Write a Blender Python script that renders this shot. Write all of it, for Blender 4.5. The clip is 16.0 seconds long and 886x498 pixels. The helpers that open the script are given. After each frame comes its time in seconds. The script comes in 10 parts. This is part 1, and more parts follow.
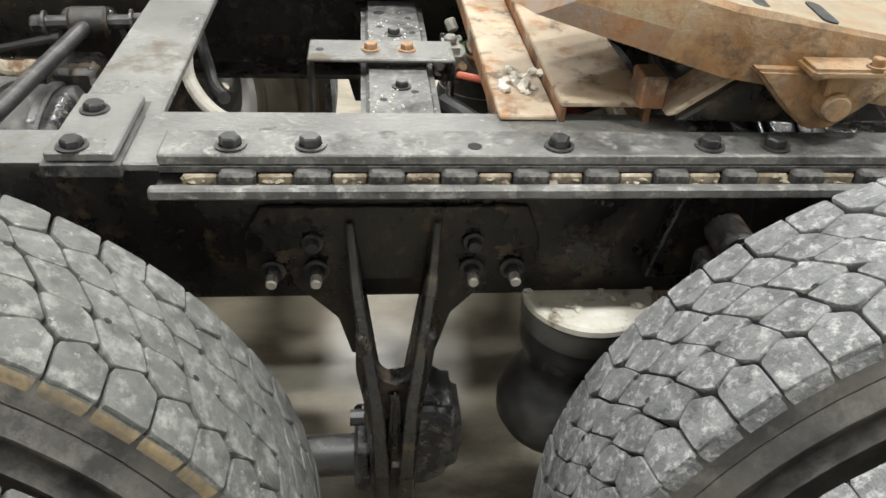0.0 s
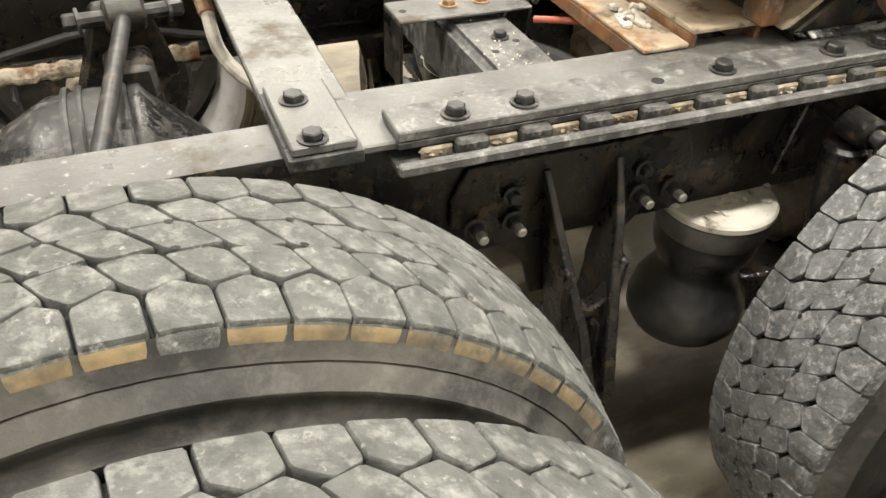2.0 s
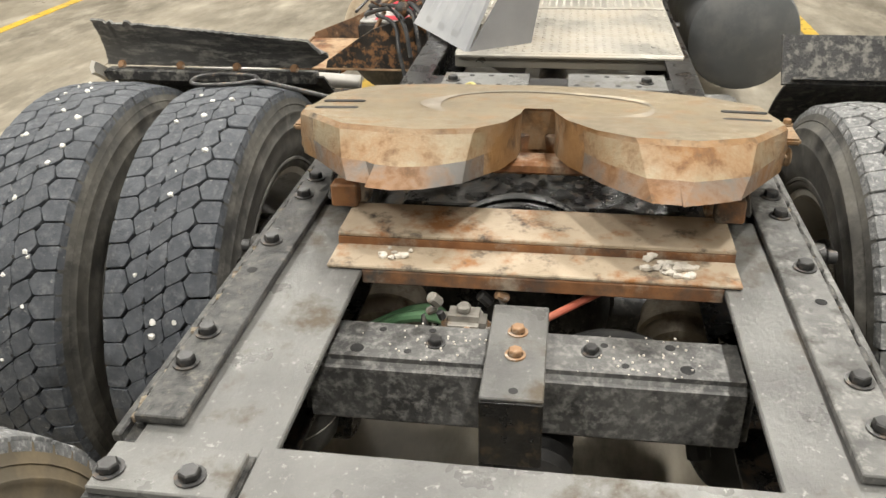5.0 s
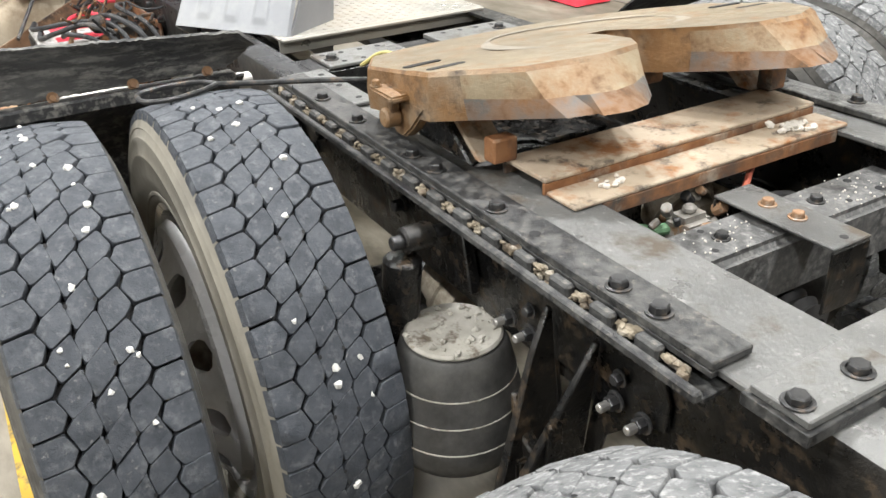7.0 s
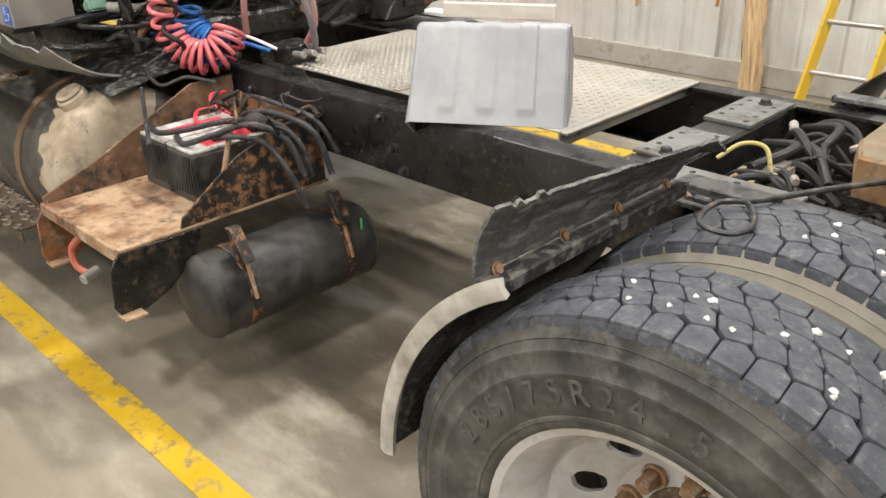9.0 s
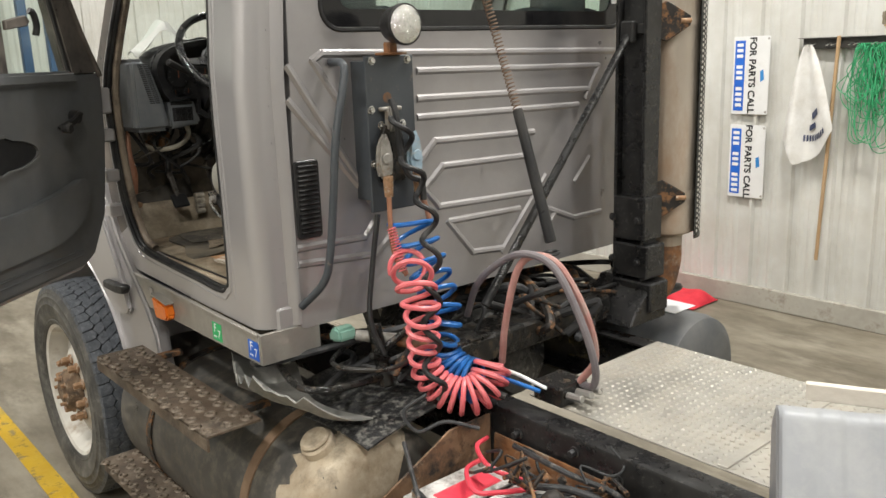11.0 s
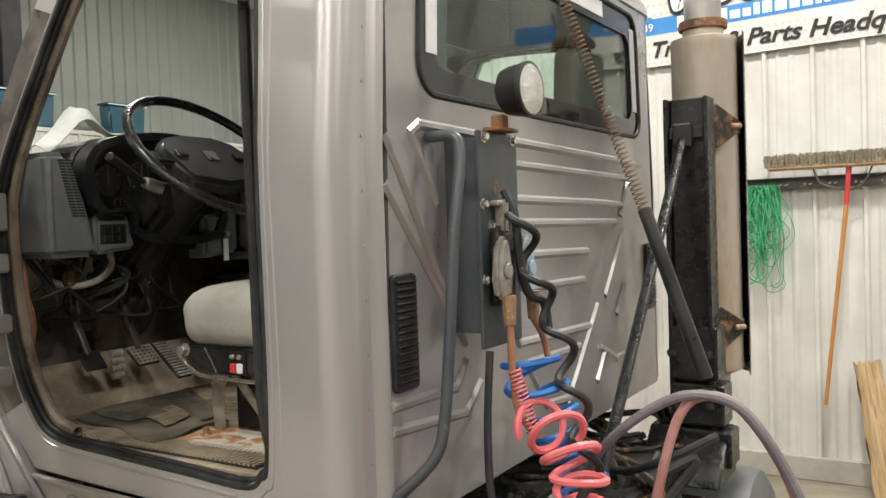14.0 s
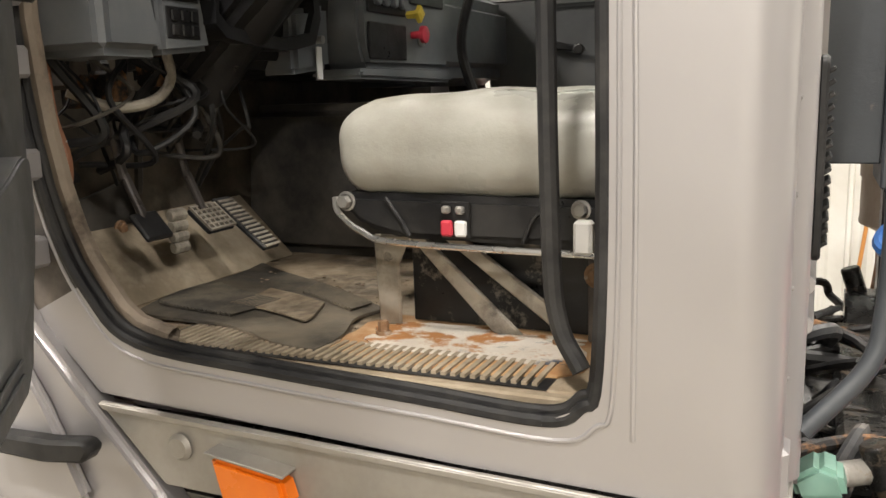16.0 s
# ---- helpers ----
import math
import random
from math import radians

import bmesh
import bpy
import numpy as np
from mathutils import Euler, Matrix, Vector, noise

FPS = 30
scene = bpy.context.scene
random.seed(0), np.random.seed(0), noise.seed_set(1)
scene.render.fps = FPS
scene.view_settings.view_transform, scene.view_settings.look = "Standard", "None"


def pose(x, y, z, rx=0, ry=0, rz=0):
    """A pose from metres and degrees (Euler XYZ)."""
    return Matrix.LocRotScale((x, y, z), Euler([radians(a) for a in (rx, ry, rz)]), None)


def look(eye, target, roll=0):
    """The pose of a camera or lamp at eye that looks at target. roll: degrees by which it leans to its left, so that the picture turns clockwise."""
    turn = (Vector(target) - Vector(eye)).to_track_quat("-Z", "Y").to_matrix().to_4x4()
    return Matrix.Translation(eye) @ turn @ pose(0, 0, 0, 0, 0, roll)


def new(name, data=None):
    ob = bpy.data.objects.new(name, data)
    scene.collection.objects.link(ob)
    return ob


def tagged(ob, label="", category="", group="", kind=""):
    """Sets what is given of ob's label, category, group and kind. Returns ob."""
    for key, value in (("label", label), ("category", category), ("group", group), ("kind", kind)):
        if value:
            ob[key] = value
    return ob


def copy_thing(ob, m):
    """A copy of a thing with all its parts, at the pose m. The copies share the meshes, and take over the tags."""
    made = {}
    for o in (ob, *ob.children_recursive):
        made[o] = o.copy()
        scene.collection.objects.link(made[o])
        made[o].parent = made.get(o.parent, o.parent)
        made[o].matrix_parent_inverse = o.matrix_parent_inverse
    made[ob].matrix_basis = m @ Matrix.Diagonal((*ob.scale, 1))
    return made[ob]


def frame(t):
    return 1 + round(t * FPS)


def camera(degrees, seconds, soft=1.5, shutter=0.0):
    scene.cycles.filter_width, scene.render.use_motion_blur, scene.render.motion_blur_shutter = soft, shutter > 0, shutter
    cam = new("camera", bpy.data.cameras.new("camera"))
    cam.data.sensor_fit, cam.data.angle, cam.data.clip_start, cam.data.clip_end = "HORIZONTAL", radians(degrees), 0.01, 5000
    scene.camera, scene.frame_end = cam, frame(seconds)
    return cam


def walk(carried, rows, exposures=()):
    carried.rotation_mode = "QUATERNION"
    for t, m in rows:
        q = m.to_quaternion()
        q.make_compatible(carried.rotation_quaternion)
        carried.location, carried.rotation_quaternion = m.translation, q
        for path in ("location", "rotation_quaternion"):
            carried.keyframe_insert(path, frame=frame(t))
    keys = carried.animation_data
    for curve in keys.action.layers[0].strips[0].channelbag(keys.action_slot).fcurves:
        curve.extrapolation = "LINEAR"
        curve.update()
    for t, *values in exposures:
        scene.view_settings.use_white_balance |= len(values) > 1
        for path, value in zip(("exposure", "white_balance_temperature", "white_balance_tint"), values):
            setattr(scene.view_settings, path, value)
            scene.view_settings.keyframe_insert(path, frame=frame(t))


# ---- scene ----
cam = camera(56.4, 16.0)
PATH = [
    (0, (-0.13, -1.344, 1.395), (0.057, 0.302, 0.274), 3.1),
    (0.5, (-0.152, -1.274, 1.329), (0.148, 0.319, 0.157), 3.2),
    (1, (-0.205, -1.241, 1.281), (0.161, 0.31, 0.072), 2.8),
    (1.5, (-0.432, -1.281, 1.361), (0.02, 0.216, 0.113), 2.3),
    (2, (-0.641, -1.285, 1.426), (-0.041, 0.181, 0.204), 1.8),
    (2.5, (-0.805, -1.158, 1.487), (0.014, 0.235, 0.308), 1.4),
    (3, (-1.013, -0.997, 1.546), (0.02, 0.292, 0.417), 0.3),
    (3.5, (-1.165, -0.799, 1.597), (0.102, 0.318, 0.526), -0.2),
    (4, (-1.137, -0.583, 1.645), (0.353, 0.29, 0.636), -0.5),
    (4.2, (-1.133, -0.495, 1.64), (0.423, 0.276, 0.648), -0.8),
    (6.3, (-1.065, 0.764, 1.539), (0.618, 0.214, 0.609), -1.7),
    (6.5, (-1.031, 0.872, 1.524), (0.615, 0.226, 0.59), -1.9),
    (7, (-0.882, 1.114, 1.509), (0.647, 0.242, 0.559), -2.2),
    (7.5, (-0.716, 1.404, 1.526), (0.703, 0.377, 0.559), -2.7),
    (8, (-0.441, 1.646, 1.511), (0.885, 0.51, 0.536), -2.7),
    (8.5, (-0.106, 1.862, 1.561), (1.171, 0.655, 0.606), -2.5),
    (9, (0.17, 2.034, 1.612), (1.451, 0.771, 0.737), -1.7),
    (9.5, (0.452, 2.083, 1.685), (1.785, 0.809, 0.909), -1.5),
    (10, (0.712, 2.075, 1.757), (2.121, 0.813, 1.107), -1.5),
    (10.2, (0.821, 2.12, 1.825), (2.24, 0.86, 1.194), -1.8),
    (12.3, (1.309, 2.184, 2.077), (2.81, 0.863, 2.039), -1.3),
    (12.5, (1.396, 2.211, 2.045), (2.859, 0.848, 2.05), -1.5),
    (13, (1.655, 2.302, 1.987), (2.973, 0.798, 2.036), -1.6),
    (13.5, (1.999, 2.28, 1.879), (3.184, 0.669, 1.899), -1.8),
    (14, (2.29, 2.235, 1.811), (3.346, 0.537, 1.748), -2.0),
    (14.5, (2.524, 2.198, 1.744), (3.484, 0.452, 1.574), -2.1),
    (15, (2.781, 2.186, 1.699), (3.666, 0.41, 1.445), -1.9),
    (15.5, (3.058, 2.052, 1.667), (3.902, 0.267, 1.344), -1.9),
    (16, (3.276, 1.935, 1.677), (4.093, 0.147, 1.306), -1.8),
]
EXPOSURES = [(0, 0.38, 6200, 8), (1, 0.80, 6550, 6), (1.5, 0.80, 6600, 7), (2, 0.58, 6800, 9), (3, 0.42, 6800, 11), (4, 0.04, 6850, 10), (6.5, 0.37, 6050, 9), (7.5, 0.40, 6200, 12), (8.5, 0.08, 6400, 13), (9.5, -0.06, 6500, 11), (10, -0.12, 6500, 9), (12.5, -0.28, 6250, 9), (13.2, -0.25, 6300, 9), (14, -0.14, 6500, 10), (15, 0.08, 6550, 12), (16, 0.46, 6700, 12)]
walk(cam, [(t, look(eye, target, roll)) for t, eye, target, roll in PATH], EXPOSURES)

# ---------- world and lights ----------
world = bpy.data.worlds.new("shop_air")
scene.world = world
world.use_nodes = True
world.node_tree.nodes["Background"].inputs[0].default_value = (0.75, 0.85, 1.0, 1)
world.node_tree.nodes["Background"].inputs[1].default_value = 0.02
# unseen fixtures; rows y -5.6 and 7.0 added to brighten bay, cab and floor
LAMPS = [(-0.8, -1.25, 150), (0.0, 3.0, 112), (2.6, -1.25, 220), (3.7, 3.0, 145), (6.0, -1.25, 150), (7.4, 3.0, 140), (8.6, -1.6, 120), (8.6, 5.0, 120), (8.6, -5.6, 150), (-3.7, 3.0, 140), (0.0, 7.0, 220), (3.7, 7.0, 150), (-3.7, -1.25, 110)]
CEIL = 5.6


# ---------- materials ----------
def mat(name, c1, c2=None, rough=0.6, metal=0.0, scale=6.0, bump=0.15, bscale=60.0, dirt=None, amount=0.35, dscale=3.0,
        edge=0.12, spread=0.12, coat=0.0, stretch=None, obj=False, dirt2=None, amount2=0.3, dscale2=14.0):
    """Two tones mixed by noise, up to two layers of dirt, rust or dust in patches, uneven gloss and fine relief."""
    m = bpy.data.materials.new(name)
    m.use_nodes = True
    nt = m.node_tree
    b = nt.nodes["Principled BSDF"]
    tc = nt.nodes.new("ShaderNodeTexCoord")
    vec = tc.outputs["Object"]
    if stretch:
        mp = nt.nodes.new("ShaderNodeMapping")
        mp.inputs["Scale"].default_value = stretch
        nt.links.new(vec, mp.inputs["Vector"])
        vec = mp.outputs["Vector"]

    def noise_tex(s, detail, rough_=0.6):
        n = nt.nodes.new("ShaderNodeTexNoise")
        n.inputs["Scale"].default_value = s
        n.inputs["Detail"].default_value = detail
        n.inputs["Roughness"].default_value = rough_
        nt.links.new(vec, n.inputs["Vector"])
        return n.outputs["Fac"]

    def mapped(fac, lo, hi, a=0.0, z=1.0):
        r = nt.nodes.new("ShaderNodeMapRange")
        for i, v in enumerate((lo, hi, a, z)):
            r.inputs[i + 1].default_value = v
        nt.links.new(fac, r.inputs[0])
        return r.outputs[0]

    def mix(fac, a, z):
        x = nt.nodes.new("ShaderNodeMix")
        x.data_type = "RGBA"
        nt.links.new(fac, x.inputs[0])
        for sock, val in ((x.inputs[6], a), (x.inputs[7], z)):
            if isinstance(val, tuple):
                sock.default_value = (*val, 1)
            else:
                nt.links.new(val, sock)
        return x.outputs[2]

    c2 = c2 or tuple(min(1, v * 1.25 + 0.01) for v in c1)
    col = mix(mapped(noise_tex(scale, 5), 0.35, 0.65), c1, c2)
    if obj:
        oi = nt.nodes.new("ShaderNodeObjectInfo")
        hsv = nt.nodes.new("ShaderNodeHueSaturation")
        nt.links.new(mapped(oi.outputs["Random"], 0, 1, 0.75, 1.2), hsv.inputs["Value"])
        nt.links.new(col, hsv.inputs["Color"])
        col = hsv.outputs["Color"]
    rg = mapped(noise_tex(scale * 2.3, 4), 0.3, 0.7, max(0.02, rough - spread), min(1, rough + spread))
    for d, amt, ds in ((dirt, amount, dscale), (dirt2, amount2, dscale2)):
        if d:
            lo = 0.78 - 0.5 * amt
            f = mapped(noise_tex(ds, 8, 0.68), lo - edge / 2, lo + edge / 2)
            col = mix(f, col, d)
            mr = nt.nodes.new("ShaderNodeMix")
            nt.links.new(f, mr.inputs[0])
            nt.links.new(rg, mr.inputs[2])
            mr.inputs[3].default_value = 0.85
            rg = mr.outputs[0]
            if metal > 0:
                mm = mapped(f, 0, 1, metal, 0.0)
                nt.links.new(mm, b.inputs["Metallic"])
    nt.links.new(col, b.inputs["Base Color"])
    nt.links.new(rg, b.inputs["Roughness"])
    if not (metal > 0 and (dirt or dirt2)):
        b.inputs["Metallic"].default_value = metal
    b.inputs["Specular IOR Level"].default_value = 0.35 if max(c1) < 0.04 and rough > 0.3 else 0.5
    b.inputs["Coat Weight"].default_value = coat
    b.inputs["Coat Roughness"].default_value = 0.12
    if bump:
        bp = nt.nodes.new("ShaderNodeBump")
        bp.inputs["Strength"].default_value = bump
        bp.inputs["Distance"].default_value = 0.004
        nt.links.new(noise_tex(bscale, 6, 0.7), bp.inputs["Height"])
        nt.links.new(bp.outputs[0], b.inputs["Normal"])
    return m


M_XDUST = mat("dusty_dark_steel", (0.05, 0.05, 0.05), (0.10, 0.10, 0.10), 0.45, scale=12, dirt=(0.2, 0.195, 0.185), amount=0.33, dscale=30, edge=0.3, bump=0.4)
M_RAIL = mat("black_frame_paint", (0.006, 0.006, 0.006), (0.013, 0.0125, 0.012), 0.24, dirt=(0.028, 0.024, 0.018), amount=0.32, dscale=8, edge=0.3, dirt2=(0.15, 0.10, 0.055), amount2=0.19, dscale2=26, bump=0.75, bscale=34)
M_RAIL_CLEAN = mat("clean_black_paint", (0.0075, 0.0075, 0.008), (0.013, 0.013, 0.014), 0.27, dirt=(0.03, 0.029, 0.027), amount=0.22, dscale=4, edge=0.4, dirt2=(0.16, 0.15, 0.135), amount2=0.04, dscale2=60, bump=0.08)
M_PLATE = mat("dusty_grey_steel_plate", (0.085, 0.085, 0.083), (0.185, 0.186, 0.18), 0.36, metal=0.15, scale=3.2, spread=0.16, dirt=(0.37, 0.365, 0.35), amount=0.25, dscale=80, edge=0.12, dirt2=(0.085, 0.070, 0.052), amount2=0.37, dscale2=7, bump=0.5, bscale=90)
M_ANGLE = mat("black_angle_iron", (0.014, 0.014, 0.015), (0.036, 0.037, 0.038), 0.36, dirt=(0.15, 0.148, 0.14), amount=0.36, dscale=38, edge=0.32, dirt2=(0.30, 0.27, 0.23), amount2=0.13, dscale2=70, bump=0.6)
M_ANGLED = mat("dust_worn_angle_iron", (0.055, 0.055, 0.054), (0.145, 0.145, 0.14), 0.42, scale=14, dirt=(0.33, 0.325, 0.31), amount=0.33, dscale=55, edge=0.2, dirt2=(0.035, 0.032, 0.028), amount2=0.34, dscale2=20, bump=0.7)
M_RUSTY = mat("rusted_steel", (0.17, 0.07, 0.027), (0.31, 0.145, 0.06), 0.75, scale=16, dirt=(0.07, 0.06, 0.052), amount=0.42, dscale=10, edge=0.2, dirt2=(0.45, 0.39, 0.31), amount2=0.3, dscale2=12, bump=0.6)
M_RUSTBEIGE = mat("rusty_beige_steel", (0.33, 0.265, 0.19), (0.47, 0.385, 0.29), 0.62, scale=7, dirt=(0.28, 0.125, 0.045), amount=0.40, dscale=11, edge=0.14, dirt2=(0.055, 0.045, 0.038), amount2=0.35, dscale2=18, bump=0.6)
M_RUSTFLAKE = mat("pale_rust_crust", (0.17, 0.14, 0.095), (0.29, 0.25, 0.185), 0.9, scale=40, dirt=(0.085, 0.06, 0.04), amount=0.45, dscale=30, edge=0.2, dirt2=(0.42, 0.39, 0.33), amount2=0.3, dscale2=35, bump=0.8)
M_EDGE = mat("tan_scuffed_edge", (0.15, 0.115, 0.07), (0.29, 0.215, 0.115), 0.85, scale=26, dirt=(0.075, 0.074, 0.066), amount=0.46, dscale=24, edge=0.25)
M_FWTOP = mat("tan_greasy_plate", (0.17, 0.132, 0.08), (0.225, 0.18, 0.115), 0.40, scale=4, dirt=(0.115, 0.094, 0.064), amount=0.38, dscale=5, edge=0.30, dirt2=(0.22, 0.11, 0.04), amount2=0.24, dscale2=14, bump=0.4)
M_FWSIDE = mat("rusty_orange_casting", (0.17, 0.088, 0.032), (0.27, 0.15, 0.062), 0.5, scale=10, dirt=(0.31, 0.25, 0.175), amount=0.38, dscale=7, edge=0.24, dirt2=(0.045, 0.034, 0.026), amount2=0.31, dscale2=24, bump=0.9)
M_TREAD = mat("dusty_tread_rubber", (0.042, 0.048, 0.059), (0.072, 0.079, 0.092), 0.70, scale=34, dirt=(0.15, 0.157, 0.17), amount=0.30, dscale=48, edge=0.22, dirt2=(0.42, 0.41, 0.39), amount2=0.10, dscale2=70, bump=0.8, bscale=120)
M_TREADW = mat("pale_dusty_tread_rubber", (0.10, 0.103, 0.106), (0.19, 0.194, 0.196), 0.8, scale=40, dirt=(0.38, 0.38, 0.375), amount=0.37, dscale=85, edge=0.16, dirt2=(0.036, 0.036, 0.038), amount2=0.27, dscale2=55, bump=1.0, bscale=95)
M_TREADR = mat("dark_dusty_tread_rubber", (0.052, 0.054, 0.051), (0.100, 0.103, 0.098), 0.6, scale=36, dirt=(0.23, 0.232, 0.222), amount=0.35, dscale=50, edge=0.22, dirt2=(0.48, 0.47, 0.45), amount2=0.13, dscale2=90, bump=0.7, bscale=70)
# tread grooves, and the painted dark of holes that are not cut
M_GROOVE_HOLE = mat("groove_rubber", (0.014, 0.014, 0.015), (0.042, 0.042, 0.042), 0.9, scale=20, bump=0.3)
M_WALL_T = mat("sidewall_rubber", (0.022, 0.022, 0.022), (0.048, 0.047, 0.045), 0.6, scale=6, dirt=(0.14, 0.132, 0.115), amount=0.38, dscale=7, edge=0.4, dirt2=(0.22, 0.21, 0.19), amount2=0.18, dscale2=18, bump=0.3)
M_WALL_TD = mat("dusty_sidewall_rubber", (0.27, 0.25, 0.205), (0.36, 0.335, 0.28), 0.8, scale=5, dirt=(0.12, 0.115, 0.10), amount=0.28, dscale=4, edge=0.4, bump=0.2)
M_WALL_TB = mat("brown_dusty_sidewall_rubber", (0.10, 0.083, 0.058), (0.165, 0.14, 0.10), 0.75, scale=5, dirt=(0.055, 0.048, 0.038), amount=0.36, dscale=5, edge=0.35, dirt2=(0.26, 0.20, 0.12), amount2=0.26, dscale2=7, bump=0.2)
M_RIM = mat("white_steel_rim", (0.53, 0.525, 0.52), (0.61, 0.605, 0.60), 0.30, scale=4, dirt=(0.34, 0.315, 0.28), amount=0.32, dscale=5, edge=0.3, bump=0.05)
M_RIMD = mat("dusty_beige_rim", (0.48, 0.46, 0.42), (0.60, 0.58, 0.53), 0.6, scale=6, dirt=(0.28, 0.2, 0.13), amount=0.3, dscale=7, edge=0.25)
M_HUB = mat("rust_caked_hub", (0.09, 0.055, 0.032), (0.19, 0.125, 0.075), 0.85, scale=22, dirt=(0.03, 0.025, 0.022), amount=0.4, dscale=16, edge=0.2, dirt2=(0.36, 0.29, 0.21), amount2=0.28, dscale2=25, bump=0.9)
M_BOLT = mat("dark_bolt_steel", (0.035, 0.035, 0.036), (0.08, 0.08, 0.081), 0.4, metal=0.5, scale=40, dirt=(0.18, 0.13, 0.09), amount=0.3, dscale=40)
M_BOLTR = mat("rusty_bolt", (0.22, 0.12, 0.06), (0.34, 0.21, 0.12), 0.8, scale=60, dirt=(0.45, 0.42, 0.38), amount=0.35, dscale=50)
M_CABS = mat("silver_mauve_paint", (0.40, 0.386, 0.393), (0.44, 0.426, 0.433), 0.34, metal=0.5, scale=1.0, spread=0.02, coat=0.2, bump=0)
M_CABB = mat("grey_mauve_back_panel", (0.33, 0.318, 0.328), (0.385, 0.372, 0.382), 0.27, metal=0.7, scale=3, spread=0.08, coat=0.5, dirt=(0.28, 0.262, 0.245), amount=0.24, dscale=2, edge=0.6, bump=0.02, bscale=60)
M_RUBBER = mat("black_rubber", (0.012, 0.012, 0.013), (0.022, 0.022, 0.023), 0.5, scale=10, dirt=(0.06, 0.057, 0.053), amount=0.3, dscale=9, edge=0.3)
M_DARKPL = mat("black_plastic", (0.010, 0.010, 0.011), (0.019, 0.019, 0.020), 0.36, scale=8, dirt=(0.055, 0.052, 0.048), amount=0.25, dscale=6, edge=0.4)
M_GREYPL = mat("dark_grey_plastic", (0.075, 0.08, 0.085), (0.10, 0.105, 0.11), 0.5, scale=5, dirt=(0.16, 0.155, 0.15), amount=0.25, dscale=5, edge=0.4, bump=0.1)
M_CHROME = mat("scuffed_bright_steel", (0.62, 0.61, 0.58), (0.70, 0.69, 0.67), 0.28, metal=0.9, scale=6, bump=0.04)
M_GALV = mat("brushed_steel", (0.40, 0.39, 0.37), (0.48, 0.47, 0.45), 0.35, metal=0.7, scale=4, dirt=(0.33, 0.29, 0.24), amount=0.3, dscale=5, edge=0.4, bump=0.06, stretch=(0.15, 1, 1))
M_FLOOR = mat("stained_concrete", (0.21, 0.182, 0.137), (0.28, 0.247, 0.192), 0.33, scale=1.6, dirt=(0.088, 0.075, 0.053), amount=0.50, dscale=1.1, edge=0.30, dirt2=(0.40, 0.365, 0.295), amount2=0.27, dscale2=4, bump=0.08, bscale=40, stretch=(0.45, 1, 1))
M_YELLOW = mat("worn_yellow_paint", (0.50, 0.31, 0.008), (0.57, 0.37, 0.02), 0.45, scale=6, dirt=(0.20, 0.155, 0.07), amount=0.40, dscale=12, edge=0.10, dirt2=(0.42, 0.32, 0.08), amount2=0.3, dscale2=4, bump=0.06)
M_WALLW = mat("white_ribbed_steel", (0.60, 0.60, 0.575), (0.66, 0.66, 0.635), 0.36, scale=1.2, dirt=(0.45, 0.425, 0.37), amount=0.34, dscale=1.6, edge=0.5, bump=0.02)
M_WALLG = mat("grey_ribbed_steel", (0.225, 0.233, 0.218), (0.27, 0.278, 0.262), 0.36, scale=1.2, dirt=(0.28, 0.28, 0.262), amount=0.3, dscale=1, edge=0.5, bump=0.02)
M_CEIL = mat("white_ceiling_liner", (0.58, 0.58, 0.565), (0.64, 0.64, 0.62), 0.5, scale=1, bump=0.02)
M_COLUMN = mat("dark_steel_column", (0.02, 0.021, 0.023), (0.035, 0.036, 0.039), 0.45, scale=5)
M_CONC = mat("concrete_kerb", (0.34, 0.32, 0.28), (0.44, 0.42, 0.37), 0.85, scale=5, dirt=(0.25, 0.22, 0.18), amount=0.35, dscale=5, bump=0.3)


# darker tone for an unseen wall, chosen to cut bounced light
M_WALLN = mat("dull_steel_liner", (0.30, 0.30, 0.28), (0.36, 0.36, 0.34), 0.45, scale=1.2, dirt=(0.24, 0.23, 0.2), amount=0.32, dscale=1.2, edge=0.5, bump=0.02)


def glow(name, color, strength):
    m = bpy.data.materials.new(name)
    m.use_nodes = True
    b = m.node_tree.nodes["Principled BSDF"]
    b.inputs["Base Color"].default_value = (*color, 1)
    b.inputs["Emission Color"].default_value = (*color, 1)
    b.inputs["Emission Strength"].default_value = strength
    return m


def glass_mat(name, tint=(0.8, 0.88, 0.86), rough=0.02):
    m = bpy.data.materials.new(name)
    m.use_nodes = True
    nt = m.node_tree
    nt.nodes.remove(nt.nodes["Principled BSDF"])
    tr, gl, mx = nt.nodes.new("ShaderNodeBsdfTransparent"), nt.nodes.new("ShaderNodeBsdfGlossy"), nt.nodes.new("ShaderNodeMixShader")
    fr = nt.nodes.new("ShaderNodeLayerWeight")
    fr.inputs["Blend"].default_value = 0.5
    pw, ml = nt.nodes.new("ShaderNodeMath"), nt.nodes.new("ShaderNodeMath")
    pw.operation, pw.inputs[1].default_value = "POWER", 5.0
    ml.operation, ml.inputs[1].default_value, ml.inputs[2].default_value = "MULTIPLY_ADD", 0.9, 0.03
    nt.links.new(fr.outputs["Facing"], pw.inputs[0])
    nt.links.new(pw.outputs[0], ml.inputs[0])
    tr.inputs["Color"].default_value = (*tint, 1)
    gl.inputs["Roughness"].default_value = rough
    nt.links.new(ml.outputs[0], mx.inputs[0])
    nt.links.new(tr.outputs[0], mx.inputs[1])
    nt.links.new(gl.outputs[0], mx.inputs[2])
    nt.links.new(mx.outputs[0], nt.nodes["Material Output"].inputs["Surface"])
    return m


